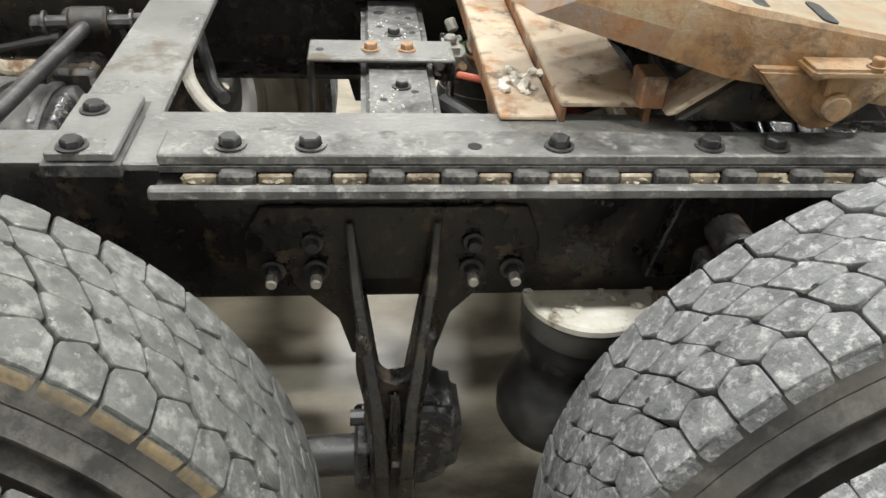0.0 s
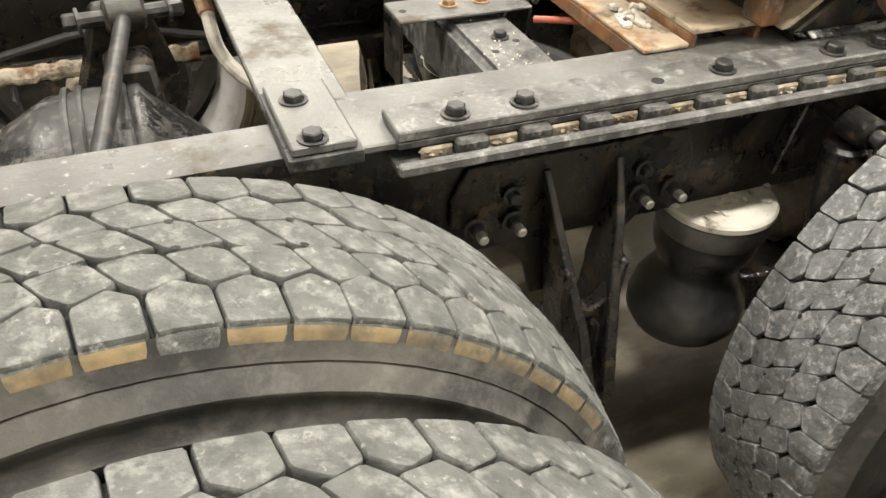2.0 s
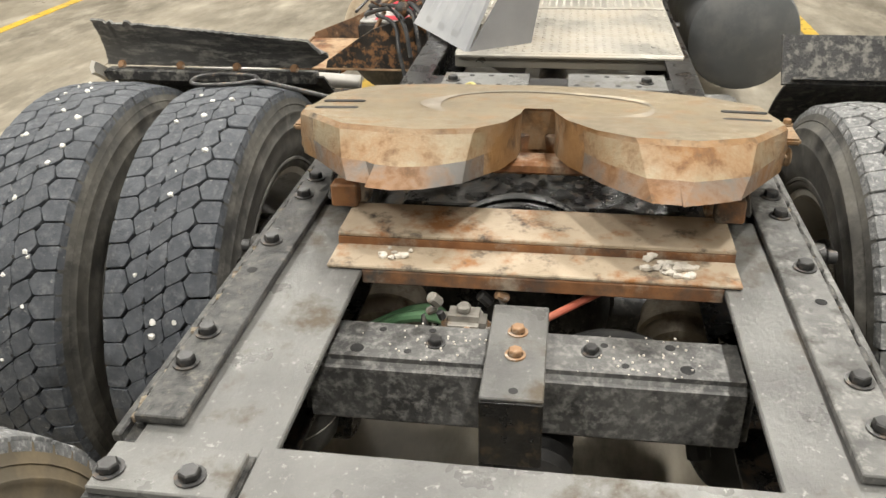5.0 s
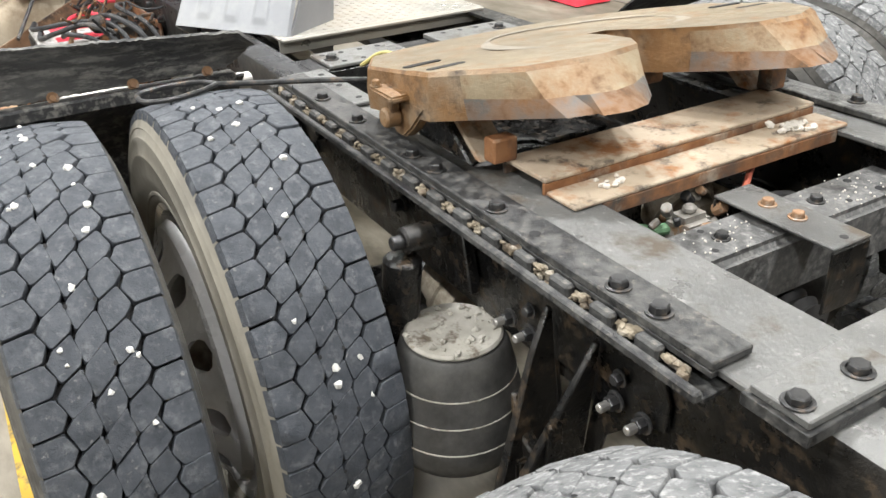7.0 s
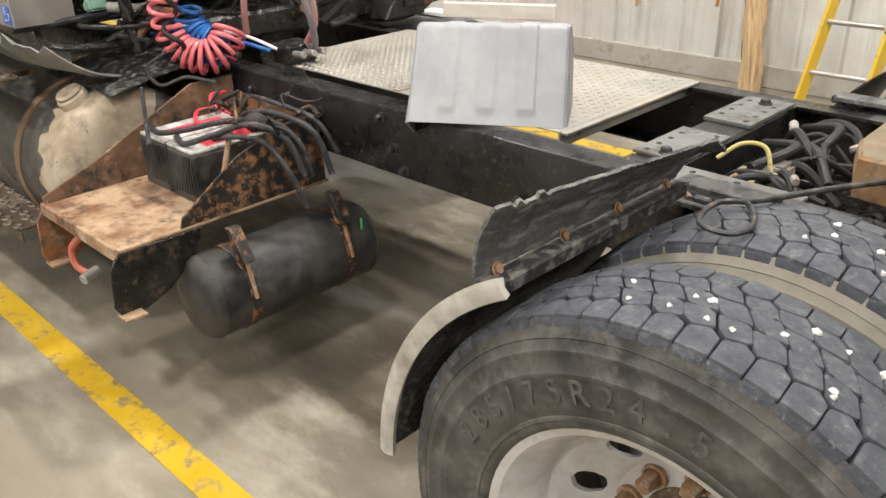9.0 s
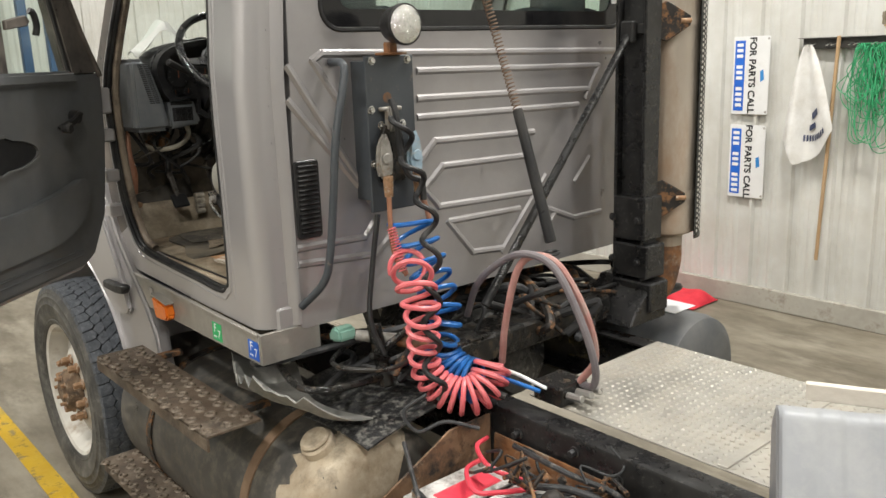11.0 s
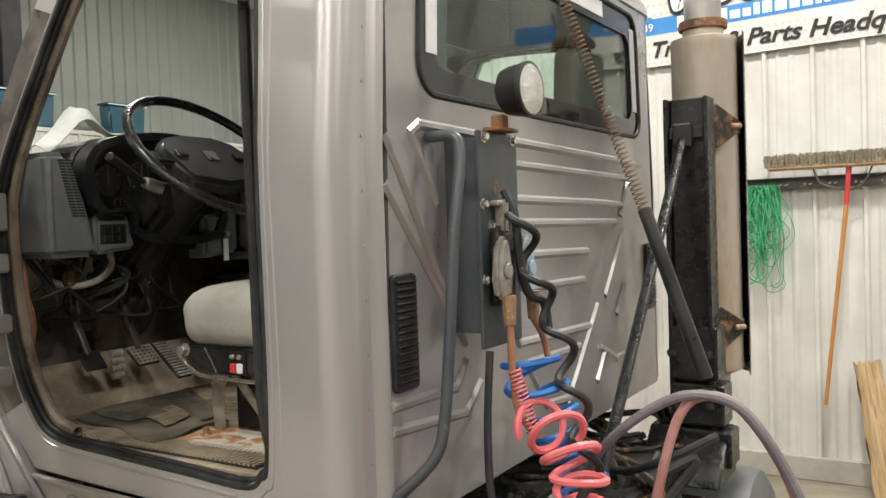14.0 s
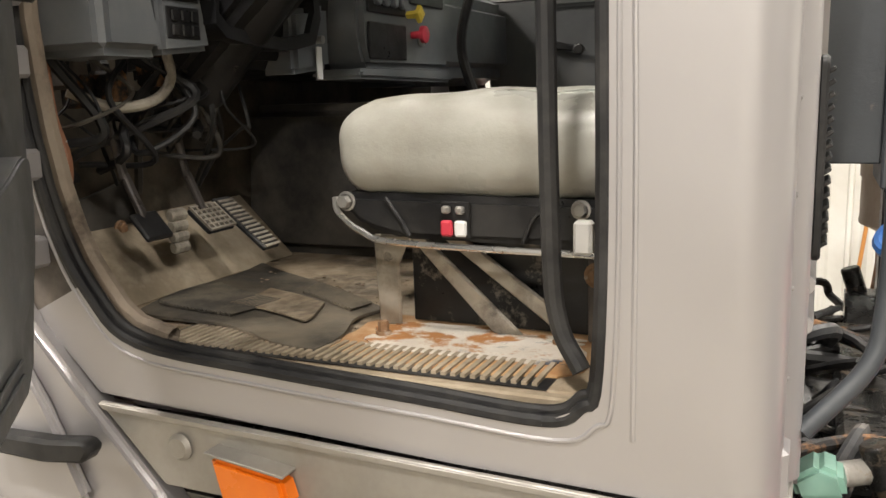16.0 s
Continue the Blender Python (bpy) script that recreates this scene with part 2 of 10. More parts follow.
# ---------- mesh helpers ----------
def part(name, bm, material, parent=None, label="", smooth=35.0):
    me = bpy.data.meshes.new(name)
    bm.normal_update()
    bm.to_mesh(me)
    bm.free()
    for m in material if isinstance(material, (list, tuple)) else (material,):
        me.materials.append(m)
    if smooth:
        me.polygons.foreach_set("use_smooth", [True] * len(me.polygons))
        me.set_sharp_from_angle(angle=radians(smooth))
    ob = new(name, me)
    if parent:
        ob.parent = parent
    if label:
        ob["label"] = label
    return ob


def again(ob, m, parent=None):
    """Another object on the same mesh, at m."""
    o = new(ob.name.split(".")[0], ob.data)
    o.parent = parent or ob.parent
    o.matrix_basis = m
    return o


def empty(name, at=(0, 0, 0), parent=None):
    o = new(name)
    o.empty_display_size = 0.1
    o.location = at
    o.parent = parent
    return o


def T(x=0, y=0, z=0):
    return Matrix.Translation((x, y, z))


def raw(bm, verts, faces, mi=0):
    vs = [bm.verts.new(v) for v in verts]
    for f in faces:
        try:
            bm.faces.new([vs[i] for i in f]).material_index = mi
        except ValueError:
            pass
    return vs


def add_box(bm, x0, x1, y0, y1, z0, z1, bev=0.003, m=None, mi=0, seg=1):
    r = bmesh.ops.create_cube(bm, size=1.0)["verts"]
    mm = T((x0 + x1) / 2, (y0 + y1) / 2, (z0 + z1) / 2) @ Matrix.Diagonal((abs(x1 - x0), abs(y1 - y0), abs(z1 - z0), 1))
    bmesh.ops.transform(bm, matrix=(m or Matrix()) @ mm, verts=r)
    for f in {f for v in r for f in v.link_faces}:
        f.material_index = mi
    if bev:
        bmesh.ops.bevel(bm, geom=list({e for v in r for e in v.link_edges}), offset=bev, segments=seg, affect="EDGES", clamp_overlap=True)
    return bm


def box(*a, **k):
    return add_box(bmesh.new(), *a, **k)


def add_lathe(bm, prof, n=32, m=None, mi=0, ang=2 * math.pi, jit=0.0):
    """Profile of (radius, height) turned round local z. Ends of radius 0 close the form."""
    m = m or Matrix()
    full = ang > 6.28
    cols = n if full else n + 1
    rings = []
    for r, h in prof:
        if r < 1e-6:
            rings.append([bm.verts.new(m @ Vector((0, 0, h)))])
        else:
            rings.append([bm.verts.new(m @ Vector((r * math.cos(ang * i / n), r * math.sin(ang * i / n), h))) for i in range(cols)])
    for a, b in zip(rings, rings[1:]):
        for i in range(n):
            j = (i + 1) % cols
            q = [a[i % len(a)], a[j % len(a)], b[j % len(b)], b[i % len(b)]]
            q = [v for k, v in enumerate(q) if v not in q[:k]]
            if len(q) > 2:
                try:
                    bm.faces.new(q).material_index = mi
                except ValueError:
                    pass
    return bm


def aim(p0, p1):
    """A pose at p0 whose z points to p1."""
    d = Vector(p1) - Vector(p0)
    return Matrix.Translation(p0) @ d.to_track_quat("Z", "Y").to_matrix().to_4x4()


def add_cyl(bm, p0, p1, r, r2=None, n=20, bev=0.0, mi=0):
    L = (Vector(p1) - Vector(p0)).length
    r2 = r if r2 is None else r2
    b = min(bev, r * 0.45, L * 0.45) if bev else 0
    prof = [(0, 0), (r - b, 0), (r, b), (r2, L - b), (r2 - b, L), (0, L)] if b else [(0, 0), (r, 0), (r2, L), (0, L)]
    return add_lathe(bm, prof, n, aim(p0, p1), mi)


def cyl(*a, **k):
    return add_cyl(bmesh.new(), *a, **k)


def smooth_path(pts, k=8):
    p = [Vector(q) for q in pts]
    p = [2 * p[0] - p[1]] + p + [2 * p[-1] - p[-2]]
    out = []
    for i in range(1, len(p) - 2):
        for s in range(k):
            t = s / k
            a, b, c, d = p[i - 1 : i + 3]
            out.append(0.5 * (2 * b + (c - a) * t + (2 * a - 5 * b + 4 * c - d) * t * t + (3 * b - a - 3 * c + d) * t**3))
    out.append(p[-2])
    return out


def add_tube(bm, pts, r, n=8, k=8, mi=0, cap=True):
    p = smooth_path(pts, k) if k > 1 else [Vector(q) for q in pts]
    up, rings = Vector((0.123, 0.31, 0.94)), []
    for i, c in enumerate(p):
        d = (p[min(i + 1, len(p) - 1)] - p[max(i - 1, 0)]).normalized()
        s = d.cross(up)
        s = s.normalized() if s.length > 1e-4 else d.orthogonal().normalized()
        up = s.cross(d).normalized()
        rr = r(i / (len(p) - 1)) if callable(r) else r
        rings.append([bm.verts.new(c + rr * (math.cos(2 * math.pi * j / n) * s + math.sin(2 * math.pi * j / n) * up)) for j in range(n)])
    for a, b in zip(rings, rings[1:]):
        for j in range(n):
            bm.faces.new((a[j], a[(j + 1) % n], b[(j + 1) % n], b[j])).material_index = mi
    if cap:
        bm.faces.new(rings[0][::-1]).material_index = mi
        bm.faces.new(rings[-1]).material_index = mi
    return bm


def tube(*a, **k):
    return add_tube(bmesh.new(), *a, **k)


def add_prism(bm, poly, h0, h1, m=None, bev=0.0, mi=0, seg=1):
    """A polygon in local x, y, extruded along local z from h0 to h1."""
    m = m or Matrix()
    a = [bm.verts.new(m @ Vector((x, y, h0))) for x, y in poly]
    b = [bm.verts.new(m @ Vector((x, y, h1))) for x, y in poly]
    n = len(poly)
    fs = [bm.faces.new(a[::-1]), bm.faces.new(b)] + [bm.faces.new((a[i], a[(i + 1) % n], b[(i + 1) % n], b[i])) for i in range(n)]
    for f in fs:
        f.material_index = mi
    bmesh.ops.recalc_face_normals(bm, faces=fs)
    if bev:
        bmesh.ops.bevel(bm, geom=list({e for f in fs for e in f.edges}), offset=bev, segments=seg, affect="EDGES", clamp_overlap=True)
    return bm


def prism(*a, **k):
    return add_prism(bmesh.new(), *a, **k)


# local frames: the polygon's plane and the way of its thickness
XZ = Matrix(((1, 0, 0, 0), (0, 0, -1, 0), (0, 1, 0, 0), (0, 0, 0, 1)))  # poly x, z; thickness runs to -y
YZ = Matrix(((0, 0, 1, 0), (1, 0, 0, 0), (0, 1, 0, 0), (0, 0, 0, 1)))  # poly y, z; thickness runs to +x


def rounded(x0, x1, y0, y1, r, n=5):
    out = []
    for cx, cy, a0 in ((x1 - r, y1 - r, 0), (x0 + r, y1 - r, 90), (x0 + r, y0 + r, 180), (x1 - r, y0 + r, 270)):
        out += [(cx + r * math.cos(radians(a0 + 90 * i / n)), cy + r * math.sin(radians(a0 + 90 * i / n))) for i in range(n + 1)]
    return out


def add_sheet(bm, f, nu, nv, mi=0, thick=0.0):
    """A grid f(u, v), u and v from 0 to 1, with an optional thickness along its normals."""
    g = [[bm.verts.new(f(i / nu, j / nv)) for j in range(nv + 1)] for i in range(nu + 1)]
    fs = [bm.faces.new((g[i][j], g[i + 1][j], g[i + 1][j + 1], g[i][j + 1])) for i in range(nu) for j in range(nv)]
    for q in fs:
        q.material_index = mi
    if thick:
        bm.normal_update()
        bmesh.ops.solidify(bm, geom=fs, thickness=thick)
    return bm


def sheet(*a, **k):
    return add_sheet(bmesh.new(), *a, **k)


def frame_bar(bm, outer, inner, h0, h1, m=None, mi=0):
    """A ring between two polygons with the same number of corners, h0 to h1 thick."""
    m = m or Matrix()
    n = len(outer)
    V = [[bm.verts.new(m @ Vector((x, y, h))) for x, y in p] for h in (h0, h1) for p in (outer, inner)]
    o0, i0, o1, i1 = V
    fs = []
    for i in range(n):
        j = (i + 1) % n
        for q in ((o0[i], o0[j], i0[j], i0[i]), (o1[i], i1[i], i1[j], o1[j]), (o0[i], o1[i], o1[j], o0[j]), (i0[i], i0[j], i1[j], i1[i])):
            f = bm.faces.new(q)
            f.material_index = mi
            fs.append(f)
    bmesh.ops.recalc_face_normals(bm, faces=fs)
    return bm


def hex_bolt_mesh(r, h, washer=True):
    bm = bmesh.new()
    if washer:
        add_lathe(bm, [(0, 0), (r * 1.45, 0), (r * 1.45, h * 0.2), (r * 1.1, h * 0.24)], 14)
    add_lathe(bm, [(r, h * 0.2), (r, h * 0.85), (r * 0.86, h), (0, h)], 6)
    return bm


BOLTS = {}


def bolt(at, way, r, h, material, parent, name="bolt"):
    """A hex bolt head of its own at a place, pointing along way."""
    key = (r, h, material.name, name)
    if key not in BOLTS:
        me = bpy.data.meshes.new(name)
        b = hex_bolt_mesh(r, h)
        b.normal_update()
        b.to_mesh(me)
        b.free()
        me.materials.append(material)
        BOLTS[key] = me
    o = new(name, BOLTS[key])
    o.parent = parent
    o.matrix_basis = Matrix.Translation(at) @ Vector(way).to_track_quat("Z", "Y").to_matrix().to_4x4() @ pose(0, 0, 0, 0, 0, random.uniform(0, 60))
    return o


# ---------- the building ----------
X0, X1, Y0, Y1 = -6.5, 11.6, -3.73, 9.0
YF = -7.5  # the far bay is wider
floor = part("floor", box(X0 - 0.2, X1 + 0.2, YF - 0.2, Y1 + 0.2, -0.2, 0, 0), M_FLOOR)
tagged(floor, "smooth stained grey-brown concrete shop floor", "floor", kind="structure")


def ribbed(name, a, b, z0, z1, inward, material, label, pitch=0.3, depth=0.03, thick=0.12, minor=True):
    """A sheet-steel wall from a to b, with upright ribs, on a plain backing."""
    a, b, n = Vector((*a, 0)), Vector((*b, 0)), Vector((*inward, 0)).normalized()
    L, d = (b - a).length, (b - a).normalized()
    pts, s = [], 0.0
    while s < L:
        low = ((pitch * 0.30, 0), (pitch * 0.36, 0.009), (pitch * 0.40, 0.009), (pitch * 0.46, 0), (pitch * 0.56, 0), (pitch * 0.62, 0.009), (pitch * 0.66, 0.009), (pitch * 0.72, 0)) if minor else ()
        up = (0.86, 0.9, 0.97) if minor else (0.62, 0.70, 0.90)
        for ds, h in ((0, 0), *low, (pitch * up[0], 0), (pitch * up[1], depth), (pitch * up[2], depth)):
            if s + ds < L:
                pts.append((s + ds, h))
        s += pitch
    pts.append((L, 0))
    bm = bmesh.new()
    lo = [bm.verts.new(a + d * s + n * h + Vector((0, 0, z0))) for s, h in pts]
    hi = [bm.verts.new(a + d * s + n * h + Vector((0, 0, z1))) for s, h in pts]
    for i in range(len(pts) - 1):
        bm.faces.new((lo[i], lo[i + 1], hi[i + 1], hi[i]))
    q = [a - n * thick, b - n * thick]
    v = [bm.verts.new(p + Vector((0, 0, z))) for p, z in ((q[0], z0), (q[1], z0), (q[1], z1), (q[0], z1))]
    bm.faces.new(v[::-1])
    bm.faces.new((lo[0], hi[0], v[3], v[0]))
    bm.faces.new((lo[-1], v[1], v[2], hi[-1]))
    bm.faces.new(hi + [v[2], v[3]])
    return tagged(part(name, bm, material, smooth=0), label, "wall", kind="structure")


ribbed("wall_south", (X0, Y0), (6.28, Y0), 0.16, CEIL, (0, 1), M_WALLW, "white ribbed sheet-steel shop wall")
ribbed("wall_return", (6.28, Y0), (6.28, YF), 0.16, CEIL, (1, 0), M_WALLG, "grey ribbed sheet-steel return wall")
ribbed("wall_south_far", (6.28, YF), (X1, YF), 0.16, CEIL, (0, 1), M_WALLW, "white ribbed sheet-steel shop wall")
ribbed("wall_east", (X1, YF), (X1, Y1), 3.05, CEIL, (-1, 0), M_WALLG, "grey ribbed sheet-steel upper wall", pitch=0.185, depth=0.026, minor=False)
ribbed("wall_east_low", (X1 - 0.03, YF), (X1 - 0.03, Y1), 0.16, 3.05, (-1, 0), M_WALLW, "white ribbed wainscot below the grey wall")
# added walls out of view: north white to throw light back, west dull
ribbed("wall_north", (X1, Y1), (X0, Y1), 0.16, CEIL, (0, -1), M_WALLW, "white ribbed sheet-steel shop wall")
ribbed("wall_west", (X0, Y1), (X0, Y0), 0.16, CEIL, (1, 0), M_WALLN, "unseen dull grey ribbed closing wall, kept dark to deepen shade")
for nm, bb in (("kerb_south", (X0, 6.27, Y0 - 0.25, Y0 + 0.035)), ("kerb_north", (X0, X1, Y1 - 0.03, Y1 + 0.2)), ("kerb_west", (X0 - 0.2, X0 + 0.03, Y0, Y1)), ("kerb_east", (X1 - 0.07, X1 + 0.2, YF, Y1))):
    tagged(part(nm, box(*bb, 0, 0.16, 0.006), M_CONC), "rough concrete kerb at the foot of the wall", "kerb", kind="structure")
# mostly unseen; white assumed, for its sheen on the frame
ceiling = part("ceiling", box(X0 - 0.2, X1 + 0.2, YF - 0.3, Y1 + 0.2, CEIL, CEIL + 0.15, 0), M_CEIL)
tagged(ceiling, "white sheet-steel ceiling liner", "ceiling", kind="structure")
for nm, yy in (("floor_line_near", 1.235), ("floor_line_far", 4.71), ("floor_line_right", -1.885)):
    tagged(part(nm, box(X0 + 0.3, X1 - 0.4, yy - 0.052, yy + 0.052, -0.002, 0.0035, 0), M_YELLOW, smooth=0), "worn yellow painted line on the concrete floor", "floor line", kind="structure")

M_TUBE = glow("lamp_diffuser", (1.0, 0.97, 0.92), 6.0)
M_WHITEENAMEL = mat("white_enamel", (0.7, 0.7, 0.7), None, 0.4, scale=3, bump=0)
for i, (lx, ly, watts) in enumerate(LAMPS):
    if i == 0:
        lamp = empty("ceiling_light", (lx, ly, CEIL))
        part("housing", box(-0.34, 0.34, -0.19, 0.19, -0.16, -0.005, 0.01), M_WHITEENAMEL, lamp)
        part("diffuser", box(-0.30, 0.30, -0.15, 0.15, -0.18, -0.162, 0.004), M_TUBE, lamp)
        tagged(lamp, "assumed white high-bay ceiling light out of view, with a lit diffuser", "ceiling light", "ceiling lights")
    else:
        copy_thing(lamp, T(lx, ly, CEIL))
    data = bpy.data.lights.new("lamp_light", "AREA")
    data.shape, data.size, data.size_y, data.energy, data.color = "RECTANGLE", 0.55, 0.3, watts, (1.0, 0.965, 0.90)
    o = new("lamp_light", data)
    o.location = (lx, ly, CEIL - 0.2)

# ---------- the truck: wheels ----------
truck = empty("truck_tractor")
tagged(truck, "silver day-cab tractor truck with bare black frame and dusty tyres", "truck")
R_T = 0.52


def tyre_parts(wheel, tread_mat, side_out, side_in, seed, edge_mat=None, pitches=64, W=0.112):
    """A radial truck tyre round local y: carcass, two sidewalls and a tread of separate moulded blocks."""
    rnd = random.Random(seed)
    base = R_T - 0.017
    M = pose(0, 0, 0, -90, 0, 0)  # lathe z -> +y

    def crown(v):
        return -0.010 * (v / W) ** 2

    prof = [(base + crown(W * s), W * s) for s in (-1, -0.6, -0.2, 0.2, 0.6, 1)]
    part("groove_band", add_lathe(bmesh.new(), prof, 72, M), M_GROOVE_HOLE, wheel)
    for sgn, mt in ((1, side_out), (-1, side_in)):
        pr = [(0.316, 0.098), (0.322, 0.114), (0.330, 0.120), (0.338, 0.1205), (0.340, 0.1232), (0.346, 0.1232), (0.348, 0.1215), (0.362, 0.127), (0.385, 0.132), (0.415, 0.1325), (0.418, 0.1342), (0.424, 0.1342), (0.427, 0.132), (0.45, 0.128), (0.453, 0.1294), (0.459, 0.129), (0.462, 0.126), (0.475, W + 0.010), (0.477, W + 0.0112), (0.481, W + 0.0085), (0.492, W + 0.005), (R_T - 0.016, W - 0.0005)]
        part("sidewall", add_lathe(bmesh.new(), [(r, sgn * h) for r, h in pr], 72, M), mt, wheel)
    bm = bmesh.new()
    lines = [W * q for q in (-1, -0.554, -0.183, 0.183, 0.554, 1)]
    p = 2 * math.pi / pitches
    for k in range(5):
        va, vb = lines[k], lines[k + 1]
        za = (0.0, 0.0062, 0.0030, 0.0030, 0.0062)[k]
        zb = (0.0062, 0.0030, 0.0030, 0.0062, 0.0)[k]
        off = (0.0, 0.5, 0.08, 0.5, 0.0)[k]
        ga = (0.0, 0.0017, 0.0004, 0.0004, 0.0017)[k]
        gz = (0.0017, 0.0004, 0.0004, 0.0017, 0.0)[k]
        gu = (0.0011 if k in (0, 4) else 0.0006) / R_T
        sl = (0.04, 0.17, 0.26, 0.17, 0.04)[k] * p
        for i in range(pitches):
            u0 = (i + off) * p + rnd.uniform(-0.03, 0.03) * p
            us = u0 + p
            six = [(u0 + gu - sl, va + za + ga), (u0 + p * rnd.uniform(0.44, 0.56), va - za + ga), (us - gu - sl, va + za + ga), (us - gu + sl, vb - zb - gz), (u0 + p * rnd.uniform(0.44, 0.56), vb + zb - gz), (u0 + gu + sl, vb - zb - gz)]
            out = []
            for j in range(6):  # worn round at the corners
                (ua, v0), (ub, v1) = six[j], six[(j + 1) % 6]
                for t in (0.09, 0.91):
                    out.append((ua + (ub - ua) * t + rnd.uniform(-0.0006, 0.0006), v0 + (v1 - v0) * t + rnd.uniform(-0.0005, 0.0005)))
            n = len(out)
            cu, cv = sum(o[0] for o in out) / n, sum(o[1] for o in out) / n
            hgt = rnd.uniform(-0.0016, 0.0009)
            tilt, roll_ = rnd.uniform(-0.02, 0.02), rnd.uniform(-0.02, 0.02)
            rings = []
            for dr, ins in ((-0.018, 1.03), (-0.0045, 1.0), (-0.0012, 0.984), (0.0, 0.945)):
                ring = []
                for u, v in out:
                    uu, vv = cu + (u - cu) * ins, cv + (v - cv) * ins
                    r = R_T + dr + crown(vv) + hgt + (tilt * (uu - cu) * R_T + roll_ * (vv - cv) + rnd.uniform(-0.0004, 0.0004) if dr > -0.01 else 0)
                    ring.append(bm.verts.new((r * math.cos(uu), vv, r * math.sin(uu))))
                rings.append(ring)
            for a, b in zip(rings, rings[1:]):
                for j in range(n):
                    bm.faces.new((a[j], b[j], b[(j + 1) % n], a[(j + 1) % n]))
            bm.faces.new(rings[-1][::-1])
            if k in (1, 3) and i % 2 == 0:  # round sipe hole beside the block, its dark painted as a disc
                uc, vc = u0 + rnd.uniform(0.0, 0.12) * p, (vb if k == 1 else va)
                r = R_T + 0.0006 + crown(vc)
                f = bm.faces.new([bm.verts.new((r * math.cos(uc + 0.0042 / R_T * math.cos(q)), vc + 0.0028 * math.sin(q), r * math.sin(uc + 0.0042 / R_T * math.cos(q)))) for q in [math.pi * h / 4 for h in range(8)]])
                f.material_index = 1
            if k in (0, 4):  # lug that runs down over the shoulder
                e = -1 if k == 0 else 1
                col = []
                for dr, dv, w_ in ((-0.003, -0.0015, 0.05), (-0.0062, 0.0012, 0.03), (-0.0125, 0.0036, 0.03), (-0.0185, 0.0052, 0.06)):
                    r = R_T + dr + crown(W)
                    col.append([bm.verts.new((r * math.cos(uu), e * (W + dv), r * math.sin(uu))) for uu in (u0 + gu + w_ * p, u0 + p / 2, us - gu - w_ * p)])
                scuffed = rnd.random() < 0.8
                for h, (a, b) in enumerate(zip(col, col[1:])):
                    for j in range(2):
                        q = (a[j], a[j + 1], b[j + 1], b[j])
                        bm.faces.new(q if e > 0 else q[::-1]).material_index = 2 if edge_mat and e > 0 and h > 0 and scuffed else 0
    bmesh.ops.recalc_face_normals(bm, faces=bm.faces[:])
    part("tread", bm, [tread_mat, M_GROOVE_HOLE, edge_mat or tread_mat], wheel, smooth=40)


def disc_wheel(wheel, material, disc_y, dish, holes=10):
    """A steel disc wheel: barrel with flanges, and a dished disc with round hand holes."""
    M = pose(0, 0, 0, -90, 0, 0)
    pr = [(0.322, -0.112), (0.328, -0.108), (0.326, -0.102), (0.312, -0.098), (0.302, -0.07), (0.285, -0.04), (0.283, 0.04), (0.300, 0.07), (0.312, 0.098), (0.326, 0.102), (0.329, 0.108), (0.322, 0.113), (0.306, 0.106), (0.292, 0.072), (0.275, 0.04), (0.275, -0.04), (0.292, -0.07), (0.306, -0.106), (0.322, -0.112)]
    part("rim", add_lathe(bmesh.new(), pr, 64, M), material, wheel)
    # disc with true holes: rings of quads with the hole cells replaced by round rims
    bm = bmesh.new()

    def dz(r):
        t = min(1, max(0, (r - 0.14) / 0.135))
        return disc_y + dish * t * t * (3 - 2 * t)

    hr, hc = (0.028, 0.212) if dish > 0 else (0.032, 0.220)
    for i in range(holes):
        a0, a1 = 2 * math.pi * i / holes, 2 * math.pi * (i + 1) / holes
        am = (a0 + a1) / 2
        outer = []
        for s in range(4):
            outer.append((0.255, a0 + (a1 - a0) * s / 4))
        for s in range(2):
            outer.append((0.255 - 0.085 * s / 2, a1))
        for s in range(4):
            outer.append((0.170, a1 - (a1 - a0) * s / 4))
        for s in range(2):
            outer.append((0.170 + 0.085 * s / 2, a0))
        o = [Vector((r * math.cos(a), dz(r), r * math.sin(a))) for r, a in outer]
        h = []
        for r, a in outer:
            x, y = r * math.cos(a) - hc * math.cos(am), r * math.sin(a) - hc * math.sin(am)
            ln = math.hypot(x, y)
            px, py = hc * math.cos(am) + x / ln * hr, hc * math.sin(am) + y / ln * hr
            h.append(Vector((px, dz(math.hypot(px, py)), py)))
        vo, vh = [bm.verts.new(v) for v in o], [bm.verts.new(v) for v in h]
        vb = [bm.verts.new(v - Vector((0, 0.011, 0))) for v in h]
        for s in range(12):
            t = (s + 1) % 12
            bm.faces.new((vo[s], vo[t], vh[t], vh[s]))
            bm.faces.new((vh[s], vh[t], vb[t], vb[s]))
    bmesh.ops.remove_doubles(bm, verts=bm.verts[:], dist=1e-5)
    add_lathe(bm, [(0.286, dz(0.28) + 0.02 * (1 if dish > 0 else -1)), (0.275, dz(0.272)), (0.255, dz(0.255))], 40, M)
    add_lathe(bm, [(0.170, dz(0.17)), (0.145, dz(0.145)), (0.10, disc_y)], 40, M)
    part("wheel_disc", bm, material, wheel)


